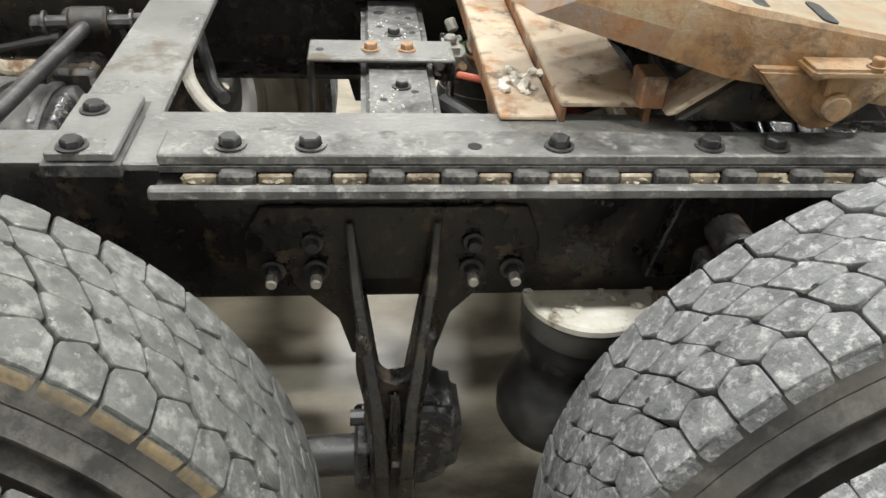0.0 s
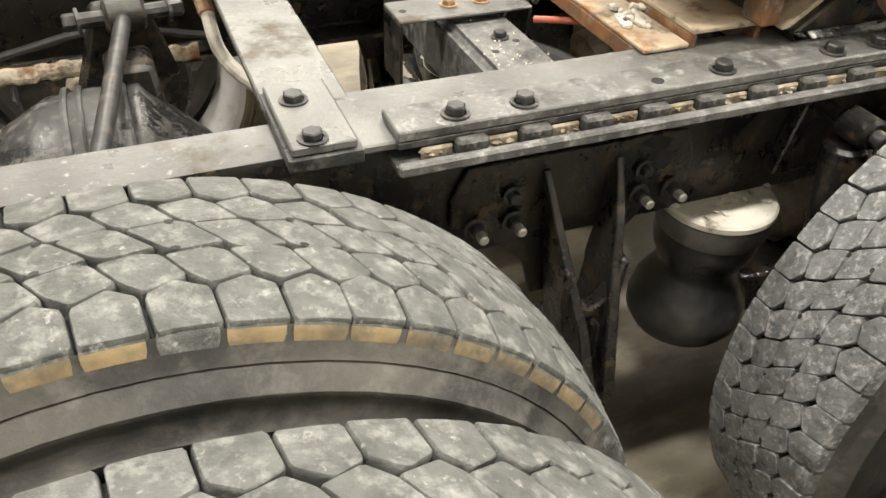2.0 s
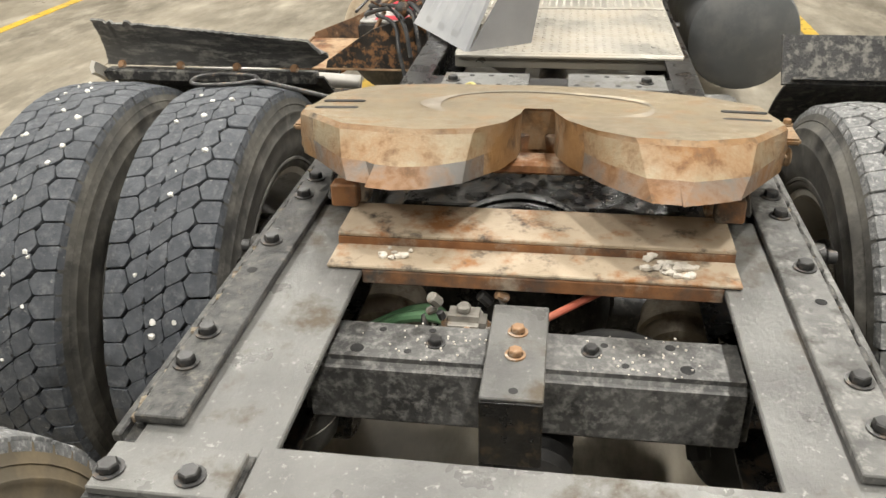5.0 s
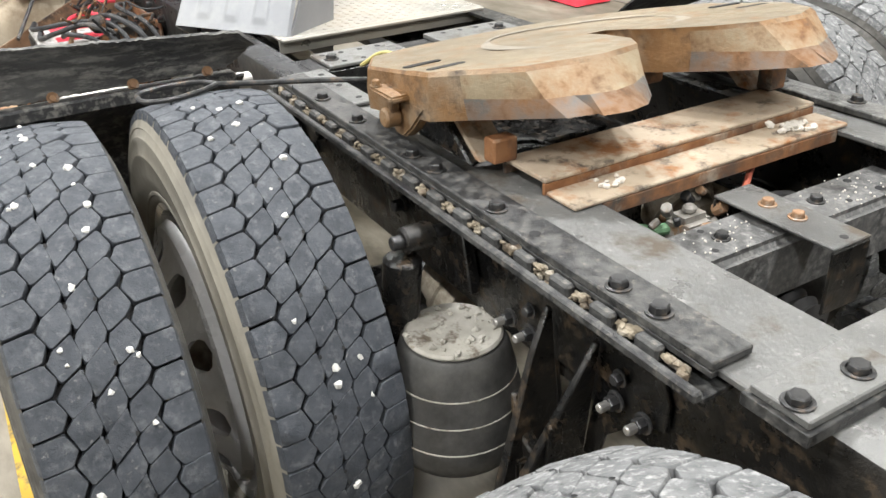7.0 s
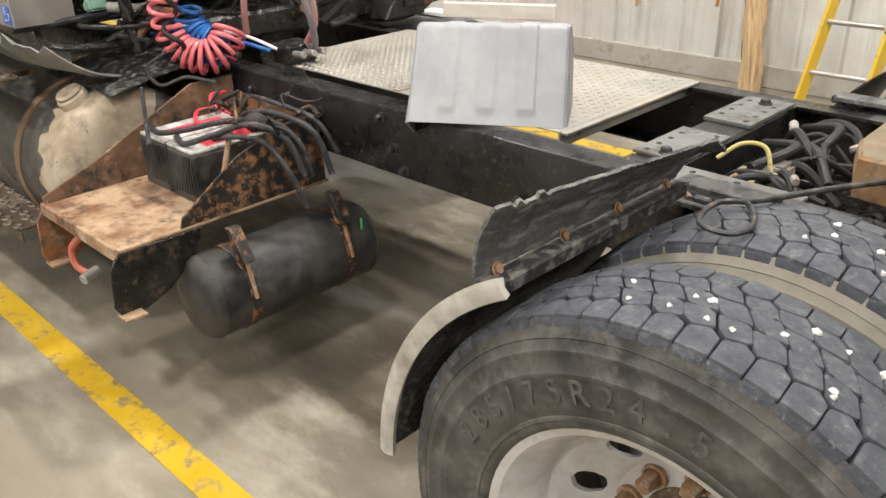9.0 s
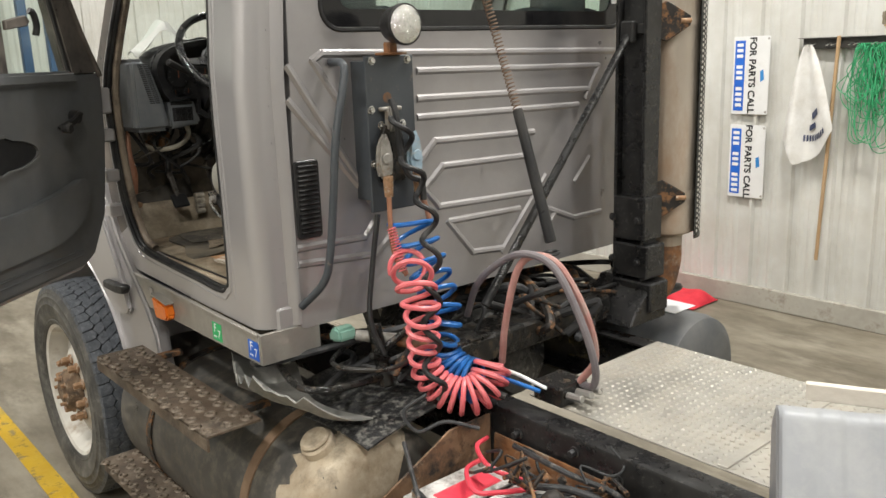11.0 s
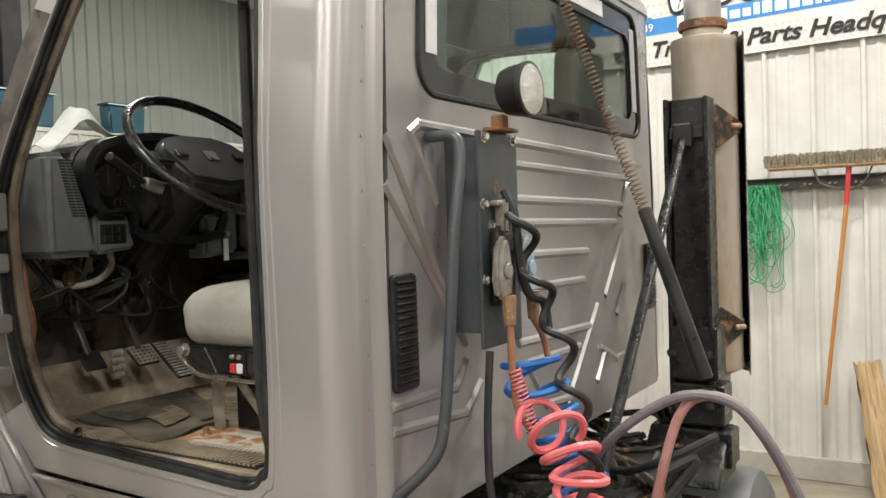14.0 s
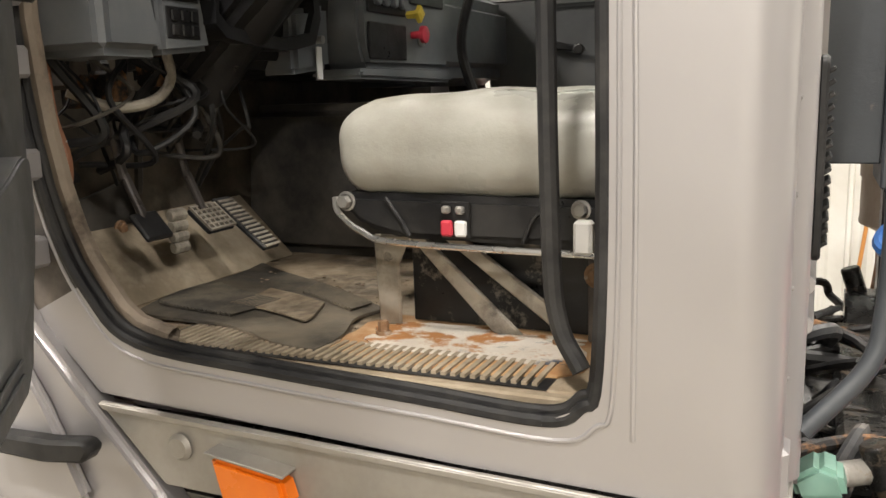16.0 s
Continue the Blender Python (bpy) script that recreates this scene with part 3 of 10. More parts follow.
def hub_parts(wheel, y, material):
    M = pose(0, 0, 0, -90, 0, 0)
    part("hub", add_lathe(bmesh.new(), [(0.115, y - 0.02), (0.115, y + 0.004), (0.098, y + 0.02), (0.09, y + 0.05), (0.082, y + 0.058), (0.080, y + 0.062), (0.045, y + 0.066), (0.04, y + 0.075), (0, y + 0.076)], 28, M), material, wheel, "rust-caked axle hub")
    for i in range(10):
        a = 2 * math.pi * (i + 0.5) / 10
        bolt((0.142 * math.cos(a), y + 0.003, 0.142 * math.sin(a)), (0, 1, 0), 0.017, 0.045, M_BOLTR, wheel, "lug_nut")
    for i in range(8):
        a = 2 * math.pi * i / 8
        bolt((0.066 * math.cos(a), y + 0.062, 0.066 * math.sin(a)), (0, 1, 0), 0.009, 0.02, M_BOLTR, wheel, "hub_stud")


def make_wheel(name, x, y, out, tread_mat, side_out, side_in, rim, disc_y, dish, hub, seed, edge_mat=None, half=0.112):
    """out: +1 if the wheel's outer face looks to +y."""
    w = empty(name, (x, y, R_T - 0.008), truck)
    tyre_parts(w, tread_mat, side_out, side_in, seed, edge_mat, W=half)
    disc_wheel(w, rim, disc_y, dish)
    if hub:
        hub_parts(w, disc_y, M_HUB)
    w.rotation_euler = (0, seed * 0.7, 0 if out > 0 else math.pi)
    return w


AX_F, AX_R = 0.62, -0.72
for ax, tm, so, si in ((AX_F, M_TREAD, M_WALL_T, M_WALL_TD), (AX_R, M_TREADR, M_WALL_TD, M_WALL_T)):
    for sd in (1, -1):
        tw = (M_TREADW if sd > 0 else M_TREADR) if ax < 0 else (M_TREAD if sd > 0 else M_TREADW)
        wx = ax if sd > 0 else (0.604 if ax > 0 else -0.702)
        a = make_wheel("wheel", wx, 1.065 if sd > 0 else -1.03, sd, tw, so if sd > 0 else M_WALL_T, M_WALL_T, M_RIM if sd > 0 else M_RIMD, -0.075, 0.0 + 0.07, True, 3 + ax + sd, M_EDGE if sd < 0 and ax < 0 else None, 0.112 if sd > 0 else 0.102)
        b = make_wheel("wheel", wx, 0.735 if sd > 0 else -0.719, sd, tw, M_WALL_TD if sd > 0 else M_WALL_T, M_WALL_TB if sd > 0 and ax < 0 else M_WALL_T, M_RIM if sd > 0 else M_RIMD, 0.198, -0.068, False, 5 + ax + sd, M_EDGE if sd < 0 and ax < 0 else None, 0.112 if sd > 0 else 0.102)
        if sd > 0 and ax > 0:
            LETTER_WHEEL = a
        a["label"], b["label"] = "outer dual wheel with a dusty block-tread tyre", "inner dual wheel with a dusty block-tread tyre"

# ---------- the truck: frame ----------
ZR0, ZR1 = 0.69, 0.905


def rail(sd):
    """A channel rail, web outside, flanges to the inside, with rounded bends."""
    o = 0.43 * sd
    pr = [(0, ZR0 + 0.012), (0.004, ZR0 + 0.004), (0.012, ZR0), (0.085, ZR0), (0.085, ZR0 + 0.009), (0.014, ZR0 + 0.009), (0.009, ZR0 + 0.014),
          (0.009, ZR1 - 0.014), (0.014, ZR1 - 0.009), (0.085, ZR1 - 0.009), (0.085, ZR1), (0.012, ZR1), (0.004, ZR1 - 0.004), (0, ZR1 - 0.012)]
    bm = bmesh.new()
    xs = [-1.75, 0.9, 2.2, 4.2, 5.9]
    rings = [[bm.verts.new((x, o - sd * a, z)) for a, z in pr] for x in xs]
    n = len(pr)
    for i, (a, b) in enumerate(zip(rings, rings[1:])):
        for j in range(n):
            bm.faces.new((a[j], a[(j + 1) % n], b[(j + 1) % n], b[j])).material_index = (2 if 10 <= j <= 11 else 0) if i == 0 else 1
    bm.faces.new(rings[0])
    bm.faces.new(rings[-1][::-1])
    bmesh.ops.recalc_face_normals(bm, faces=bm.faces[:])
    return part("frame_rail", bm, (M_RAIL, M_RAIL_CLEAN, M_PLATE), truck, "black painted channel frame rail")


rails = {sd: rail(sd) for sd in (1, -1)}
for sd in (1, -1):
    for x, z in [(2.52, 0.86), (2.36, 0.83), (2.05, 0.87), (2.0, 0.78), (1.95, 0.72), (1.2, 0.83), (1.25, 0.79), (1.16, 0.78), (1.22, 0.73), (1.13, 0.86), (2.75, 0.84), (2.62, 0.76), (0.92, 0.78), (0.86, 0.83), (1.5, 0.74), (-0.9, 0.78), (-0.8, 0.82), (-1.05, 0.77), (0.47, 0.80), (0.36, 0.76)]:
        bolt((x, 0.43 * sd, z), (0, sd, 0), 0.012, 0.024, M_BOLT, rails[sd])

YL, YR = 0.275, -0.318  # inner edges of the mounting plates
for y0, y1 in ((YL, 0.458), (-0.462, YR)):
    part("mounting_plate", box(-0.50, 0.30, y0, y1, ZR1 + 0.003, 0.920, 0.0025), M_PLATE, truck, "flat grey steel plate on the rail")
part("cross_plate", box(-0.503, -0.392, YR - 0.02, YL + 0.02, 0.908, 0.9225, 0.0025), M_PLATE, truck, "flat grey steel cross bar")
for sd in (1, -1):
    end_plate = part("end_plate", box(-0.497, -0.418, 0.30 * sd, 0.468 * sd, 0.9245, 0.9365, 0.002), M_PLATE, truck)
    part("shim", box(-0.502, -0.412, 0.295 * sd, 0.473 * sd, 0.9065, 0.9235, 0.001), M_ANGLE, end_plate)
    for y in (0.352, 0.452):
        bolt((-0.468, y * sd, 0.9365), (0, 0, 1), 0.013, 0.012, M_BOLT, end_plate)
    # slotted slide rail: flat leg with bolts, down leg with teeth, outer bar
    leg = part("slide_angle", box(-0.37, 1.02, 0.405 * sd, 0.472 * sd, 0.9222, 0.936, 0.002), M_ANGLE if sd > 0 else M_ANGLED, truck, "scuffed black angle iron bolted along the rail")
    add = bmesh.new()
    add_box(add, -0.37, 1.02, 0.4615 * sd, 0.472 * sd, 0.9125, 0.9218, 0.001)
    part("down_leg", add, M_ANGLE, leg)
    bar = part("slide_bar", box(-0.378, 1.03, 0.491 * sd, 0.505 * sd, 0.893, 0.9085, 0.003), M_ANGLE if sd > 0 else M_ANGLED, truck, "scuffed outer slide bar")
    web = part("slide_floor", box(-0.376, 1.025, 0.4315 * sd, 0.4905 * sd, 0.888, 0.896, 0.001), M_ANGLE, truck)
    tooth = None
    rl = random.Random(4 + sd)
    for i in range(16):
        x = -0.300 + 0.0873 * i
        if tooth is None:
            tooth = part("tooth", box(0, 0.043, 0.4725 * sd, 0.4905 * sd, 0.8965, 0.9205, 0.004), M_ANGLE, leg)
            tooth.location.x = x
        else:
            again(tooth, T(x, 0, 0), leg)
        part("slot_crust", box(x - 0.043, x - 0.001, 0.4735 * sd, 0.480 * sd, 0.897, 0.914, 0.003), M_RUSTFLAKE, leg, "pale rust crust packed in the slot")
        bm = bmesh.new()
        for k in range(12 if sd > 0 else 5):
            c = Vector((x - 0.042 + rl.uniform(0.001, 0.038), sd * rl.uniform(0.474, 0.489), 0.901 + rl.uniform(0.0, 0.017 if sd > 0 else 0.01)))
            r = rl.uniform(0.003, 0.0075 if sd > 0 else 0.005)
            v = bmesh.ops.create_icosphere(bm, subdivisions=1, radius=r, matrix=T(*c) @ Matrix.Diagonal((rl.uniform(0.8, 1.7), 1, rl.uniform(0.5, 0.9), 1)))["verts"]
            for q in v:
                q.co += Vector((rl.uniform(-1, 1), rl.uniform(-1, 1), rl.uniform(-1, 1))) * 0.0015
        part("rust_scale", bm, M_RUSTFLAKE, leg, "pale flaking rust in the slot", smooth=0)["kind"] = "stuff"
    for x in ((-0.288, -0.194, 0.108, 0.30, 0.385, 0.62, 0.80) if sd < 0 else (-0.258, -0.182, 0.106, 0.30, 0.385, 0.62, 0.80)):
        bolt((x, 0.449 * sd, 0.936), (0, 0, 1), 0.013, 0.0145, M_BOLT, leg)
    # hole's inner dark painted as a thin disc on the leg
    part("bolt_hole", cyl((0.004, 0.449 * sd, 0.9358), (0.004, 0.449 * sd, 0.9366), 0.009, n=14), M_GROOVE_HOLE, leg)

# rusty cross channels under the fifth wheel
ch = part("cross_channel", box(0.05, 0.128, -0.345, 0.335, 0.9215, 0.929, 0.002), M_RUSTBEIGE, truck, "rust-stained beige cross channel")
part("channel_lip", box(0.05, 0.0565, YR, YL, 0.895, 0.921, 0.002), M_RUSTY, ch)
ch2 = part("cross_channel", box(0.131, 0.255, -0.345, 0.335, 0.941, 0.9495, 0.002), M_RUSTBEIGE, truck, "rust-stained beige cross channel")
part("channel_lip", box(0.1312, 0.139, -0.345, 0.335, 0.9185, 0.9405, 0.001), M_RUSTY, ch2)
part("channel_lip", box(0.247, 0.2555, -0.345, 0.335, 0.90, 0.9405, 0.001), M_RUSTY, ch2)
gr = bmesh.new()
rg = random.Random(11)
for cx, cy, n, sp in ((0.092, -0.235, 34, 0.05), (0.088, 0.225, 10, 0.03)):
    for k in range(n):
        r = rg.uniform(0.004, 0.0085)
        p = (cx + rg.gauss(0, 0.013), cy + rg.gauss(0, sp * 0.55), 0.929 + r * 0.6)
        v = bmesh.ops.create_icosphere(gr, subdivisions=1, radius=r, matrix=T(*p) @ Matrix.Diagonal((1, rg.uniform(0.8, 1.4), 0.8, 1)))["verts"]
        for q in v:
            q.co += Vector((rg.uniform(-1, 1), rg.uniform(-1, 1), rg.uniform(-1, 1))) * 0.0015
M_GRAVEL = mat("white_salt_gravel", (0.55, 0.51, 0.45), (0.70, 0.66, 0.60), 0.9, scale=60, bump=0.3)
tagged(part("road_grit", gr, M_GRAVEL, smooth=0), "small heaps of pale grit on the cross channel", "grit", kind="stuff")

# ---------- fifth wheel ----------
fw = empty("fifth_wheel", (0, 0, 0), truck)
fw["label"] = "tilted rusty tan fifth wheel coupling plate"
FWP = [(0.32, 0.445), (0.55, 0.45), (0.68, 0.38), (0.725, 0.25), (0.735, 0), (0.71, -0.2), (0.62, -0.35), (0.52, -0.435), (0.30, -0.435), (0.18, -0.36), (0.135, -0.27), (0.148, -0.17), (0.20, -0.11), (0.286, -0.06), (0.36, -0.04), (0.42, -0.032), (0.42, 0.03), (0.34, 0.034), (0.25, 0.055), (0.185, 0.10), (0.16, 0.20), (0.195, 0.335)]


def fw_z(x):
    return 1.13 - 0.163 * (x - 0.17)


FWP2 = []
for i, (x, y) in enumerate(FWP):
    (xa, ya), (xb, yb) = FWP[i], FWP[(i + 1) % len(FWP)]
    n = max(1, round(math.hypot(xb - xa, yb - ya) / 0.05))
    FWP2 += [(xa + (xb - xa) * k / n, ya + (yb - ya) * k / n) for k in range(n)]
bm = bmesh.new()
rings = []
for dz, grow, ramp in ((0.0, -0.006, 0.0), (-0.007, 0.0, 0.004), (-0.045, 0.003, 0.05), (-0.086, 0.0, 0.10)):
    ring = []
    for x, y in FWP2:
        rear = max(0.0, min(1.0, (0.30 - x) / 0.13)) * max(0.0, min(1.0, (abs(y + 0.015) - 0.05) / 0.1))
        px = x + grow * (1 if x > 0.4 else -1) - ramp * rear
        py = y + grow * (1 if y > 0 else -1) * 0.8 - ramp * 0.35 * rear * (1 if y > 0 else -1) * (1 if abs(y) > 0.25 else -0.6)
        ring.append(bm.verts.new((px, py, fw_z(x) + dz + (0.02 * rear if dz < -0.05 else 0))))
    rings.append(ring)
n = len(FWP2)
for a, b in zip(rings, rings[1:]):
    for j in range(n):
        x_, y_ = FWP2[j]
        ramp_ = x_ < 0.27 and abs(y_ + 0.015) > 0.08
        bm.faces.new((a[j], a[(j + 1) % n], b[(j + 1) % n], b[j])).material_index = (2 if a is rings[1] else 3 if a is rings[2] else 1) if ramp_ else 1
top = bm.faces.new(rings[0])
bot = bm.faces.new(rings[-1][::-1])
bot.material_index = 1
bmesh.ops.triangulate(bm, faces=[top, bot])
bmesh.ops.recalc_face_normals(bm, faces=bm.faces[:])
M_FWRAMP = mat("rubbed_beige_ramp", (0.25, 0.195, 0.12), (0.34, 0.28, 0.185), 0.45, scale=8, dirt=(0.24, 0.115, 0.04), amount=0.50, dscale=10, edge=0.25, dirt2=(0.07, 0.052, 0.038), amount2=0.25, dscale2=20, bump=0.6)
M_FWTIP = mat("bare_grey_ramp_tip", (0.12, 0.112, 0.105), (0.18, 0.168, 0.155), 0.4, metal=0.2, scale=9, dirt=(0.24, 0.115, 0.04), amount=0.50, dscale=9, edge=0.25, dirt2=(0.05, 0.042, 0.036), amount2=0.27, dscale2=18, bump=0.5)
plate = part("top_plate", bm, (M_FWTOP, M_FWSIDE, M_FWRAMP, M_FWTIP), fw, "tan greasy coupling plate with rusty orange edge", smooth=24)


def on_plate(x, y, up=0.0):
    return Vector((x, y, fw_z(x) + up))


# slots not cut: their depth is a dark inlay
for x, y, r in ((0.36, 0.385, 8), (0.44, 0.39, 8), (0.345, -0.375, -8), (0.43, -0.385, -8)):
    mt = Matrix.Translation(on_plate(x, y, 0.0005)) @ pose(0, 0, 0, 0, 9.26, 0) @ pose(0, 0, 0, 0, 0, r)
    part("grease_slot", prism(rounded(-0.01, 0.01, -0.042, 0.042, 0.0098, 4), -0.002, 0.0006, mt), M_GROOVE_HOLE, plate)
# worn ring where trailers have turned
M_SCUFF = mat("dark_grease_smear", (0.20, 0.175, 0.14), (0.27, 0.235, 0.19), 0.4, scale=14, dirt=(0.36, 0.30, 0.22), amount=0.4, dscale=9, bump=0.1)
bm = bmesh.new()
va = []
for i in range(41):
    a = radians(-140 + 280 * i / 40)
    va.append([bm.verts.new(on_plate(0.45 + r * math.cos(a) * 0.8, r * math.sin(a), 0.0009)) for r in (0.205 + 0.012 * math.sin(3 * a), 0.228 + 0.008 * math.sin(5 * a))])
for a, b in zip(va, va[1:]):
    bm.faces.new((a[0], a[1], b[1], b[0]))
part("wear_ring", bm, M_SCUFF, plate, smooth=0)
part("jaw", prism([(0.40, -0.055), (0.50, -0.06), (0.50, 0.06), (0.40, 0.055), (0.43, 0.0)], 0.985, 1.035, None, 0.004), M_RUSTY, fw)
part("lock_bar", box(0.33, 0.39, -0.12, 0.12, 0.985, 1.01, 0.006), M_RUSTY, fw)
for sd in (1, -1):
    lug = part("pivot_lug", prism([(0.33, 1.04), (0.53, 1.035), (0.475, 0.985), (0.445, 0.962), (0.415, 0.962), (0.385, 0.985)], -0.012, 0.016, T(0, 0.437 * sd, 0) @ XZ, 0.004, seg=2), M_FWSIDE, fw)
    part("pin_bracket", box(0.385, 0.475, 0.440 * sd, 0.486 * sd, 1.040, 1.053, 0.004, seg=2), M_FWSIDE, lug)
    part("pin", cyl((0.43, 0.45 * sd, 1.002), (0.43, 0.482 * sd, 1.002), 0.019, n=18, bev=0.004), M_FWSIDE, lug)
    part("keeper", box(0.415, 0.445, 0.453 * sd, 0.472 * sd, 0.992, 1.039, 0.003), M_FWSIDE, lug)
    bolt((0.465, 0.475 * sd, 1.053), (0, 0, 1), 0.008, 0.012, M_FWSIDE, lug)
    stand = part("stand", prism([(0.27, 0.9435), (0.57, 0.9435), (0.475, 1.03), (0.39, 1.03)], -0.02, 0.02, T(0, 0.375 * sd, 0) @ XZ, 0.004), M_RAIL, fw, "black support bracket with rust")
    part("brace", prism([(0.262, 0.945), (0.30, 0.945), (0.405, 1.02), (0.385, 1.035)], -0.035, 0.035, T(0, 0.345 * sd, 0) @ XZ, 0.003), M_RUSTBEIGE, stand)
    part("stop_block", box(0.228, 0.262, 0.322 * sd, 0.372 * sd, 0.9505, 0.995, 0.003), M_RUSTY, fw)
rel = part("release_handle", tube([(0.60, 0.40, 1.02), (0.66, 0.50, 1.022), (0.72, 0.62, 1.024), (0.755, 0.69, 1.026)], 0.006, k=6), M_BOLT, fw, "dark steel pull handle with a loop")
part("loop", tube([(0.755, 0.69, 1.026), (0.72, 0.735, 1.028), (0.695, 0.80, 1.03), (0.71, 0.845, 1.031), (0.765, 0.84, 1.031), (0.79, 0.77, 1.029), (0.785, 0.715, 1.027), (0.755, 0.69, 1.026)], 0.0052, k=5), M_BOLT, rel)

# ---------- middle crossmember, bracket, valves and hoses ----------
M_XMEM = mat("dust_covered_black_steel", (0.045, 0.045, 0.045), (0.12, 0.12, 0.118), 0.5, scale=9, dirt=(0.26, 0.255, 0.245), amount=0.40, dscale=60, edge=0.22, dirt2=(0.02, 0.019, 0.018), amount2=0.30, dscale2=14, bump=0.5)
cm = part("crossmember", box(-0.135, -0.012, -0.345, 0.335, 0.745, 0.868, 0.014, seg=3), M_XMEM, truck, "black boxed crossmember thick with pale dust")
# dark discs stand in for the shade inside these holes
for x, y, r in [(-0.10, 0.25, 0.011), (-0.045, 0.22, 0.006), (-0.10, 0.17, 0.006), (-0.04, 0.14, 0.006), (-0.1, -0.25, 0.011), (-0.045, -0.23, 0.008), (-0.10, -0.16, 0.006), (-0.05, -0.13, 0.006)]:
    part("hole", cyl((x, y, 0.8676), (x, y, 0.8686), r, n=12), M_GROOVE_HOLE, cm)
for x, y in ((-0.075, 0.13), (-0.07, -0.11)):
    bolt((x, y, 0.868), (0, 0, 1), 0.011, 0.012, M_BOLT, cm)
gr = bmesh.new()
for k in range(80):
    r = rg.uniform(0.001, 0.0024)
    bmesh.ops.create_icosphere(gr, subdivisions=1, radius=r, matrix=T(rg.uniform(-0.125, -0.02), rg.choice((0.12, -0.2)) + rg.gauss(0, 0.06), 0.868 + r * 0.4))
tagged(part("sand_grains", gr, M_GRAVEL, smooth=0), "scattered pale grit on the black crossmember", "grit", kind="stuff")
hat = part("hat_bracket", box(-0.222, 0.022, -0.043, 0.047, 0.8805, 0.887, 0.002), M_PLATE, truck, "bent grey steel hat bracket with two rusty bolts")
for x0, x1 in ((-0.2225, -0.2165), (0.0162, 0.0222)):
    part("leg", box(x0, x1, -0.043, 0.047, 0.765, 0.8802, 0.002), M_RAIL, hat)
part("spacer", box(-0.125, -0.025, -0.03, 0.03, 0.8685, 0.880, 0.002), M_RAIL, hat)
for x in (-0.118, -0.057):
    bolt((x, 0.003, 0.887), (0, 0, 1), 0.011, 0.012, M_BOLTR, hat)
# uncut hole, a dark disc gives its shade
part("hole", cyl((-0.203, 0.0, 0.8866), (-0.203, 0.0, 0.8875), 0.007, n=12), M_GROOVE_HOLE, hat)
M_VALVE = mat("corroded_alloy", (0.22, 0.21, 0.19), (0.36, 0.34, 0.31), 0.6, metal=0.3, scale=30, dirt=(0.2, 0.12, 0.06), amount=0.35, dscale=20, bump=0.4)
vb = part("air_valve", box(0.0, 0.055, 0.06, 0.135, 0.80, 0.865, 0.012, seg=2), M_VALVE, truck, "corroded alloy air valve")
part("port", cyl((0.055, 0.10, 0.83), (0.085, 0.10, 0.83), 0.014, n=12, bev=0.002), M_BOLTR, vb)
part("cap", cyl((0.027, 0.098, 0.865), (0.027, 0.098, 0.880), 0.012, n=14, bev=0.004), M_VALVE, vb)
rv = random.Random(17)
for k in range(14):
    x, y, z = rv.uniform(0.0, 0.07), rv.uniform(0.02, 0.17), rv.uniform(0.80, 0.875)
    part("fitting", cyl((x, y, z), (x + rv.uniform(-0.02, 0.02), y + rv.uniform(-0.025, 0.025), z + rv.uniform(0.008, 0.022)), rv.uniform(0.006, 0.013), n=8, bev=0.002), rv.choice((M_VALVE, M_BOLTR, M_VALVE, M_BOLT)), vb)
M_GREEN = mat("green_hose", (0.10, 0.22, 0.11), (0.16, 0.29, 0.16), 0.5, scale=20, dirt=(0.2, 0.19, 0.16), amount=0.3)
M_PALEHOSE = mat("pale_dusty_hose", (0.50, 0.475, 0.42), (0.62, 0.59, 0.53), 0.6, scale=20, dirt=(0.30, 0.26, 0.2), amount=0.35, dscale=9)
M_REDHOSE = mat("red_air_line", (0.42, 0.10, 0.06), (0.50, 0.16, 0.10), 0.5, scale=20, dirt=(0.2, 0.15, 0.12), amount=0.3)
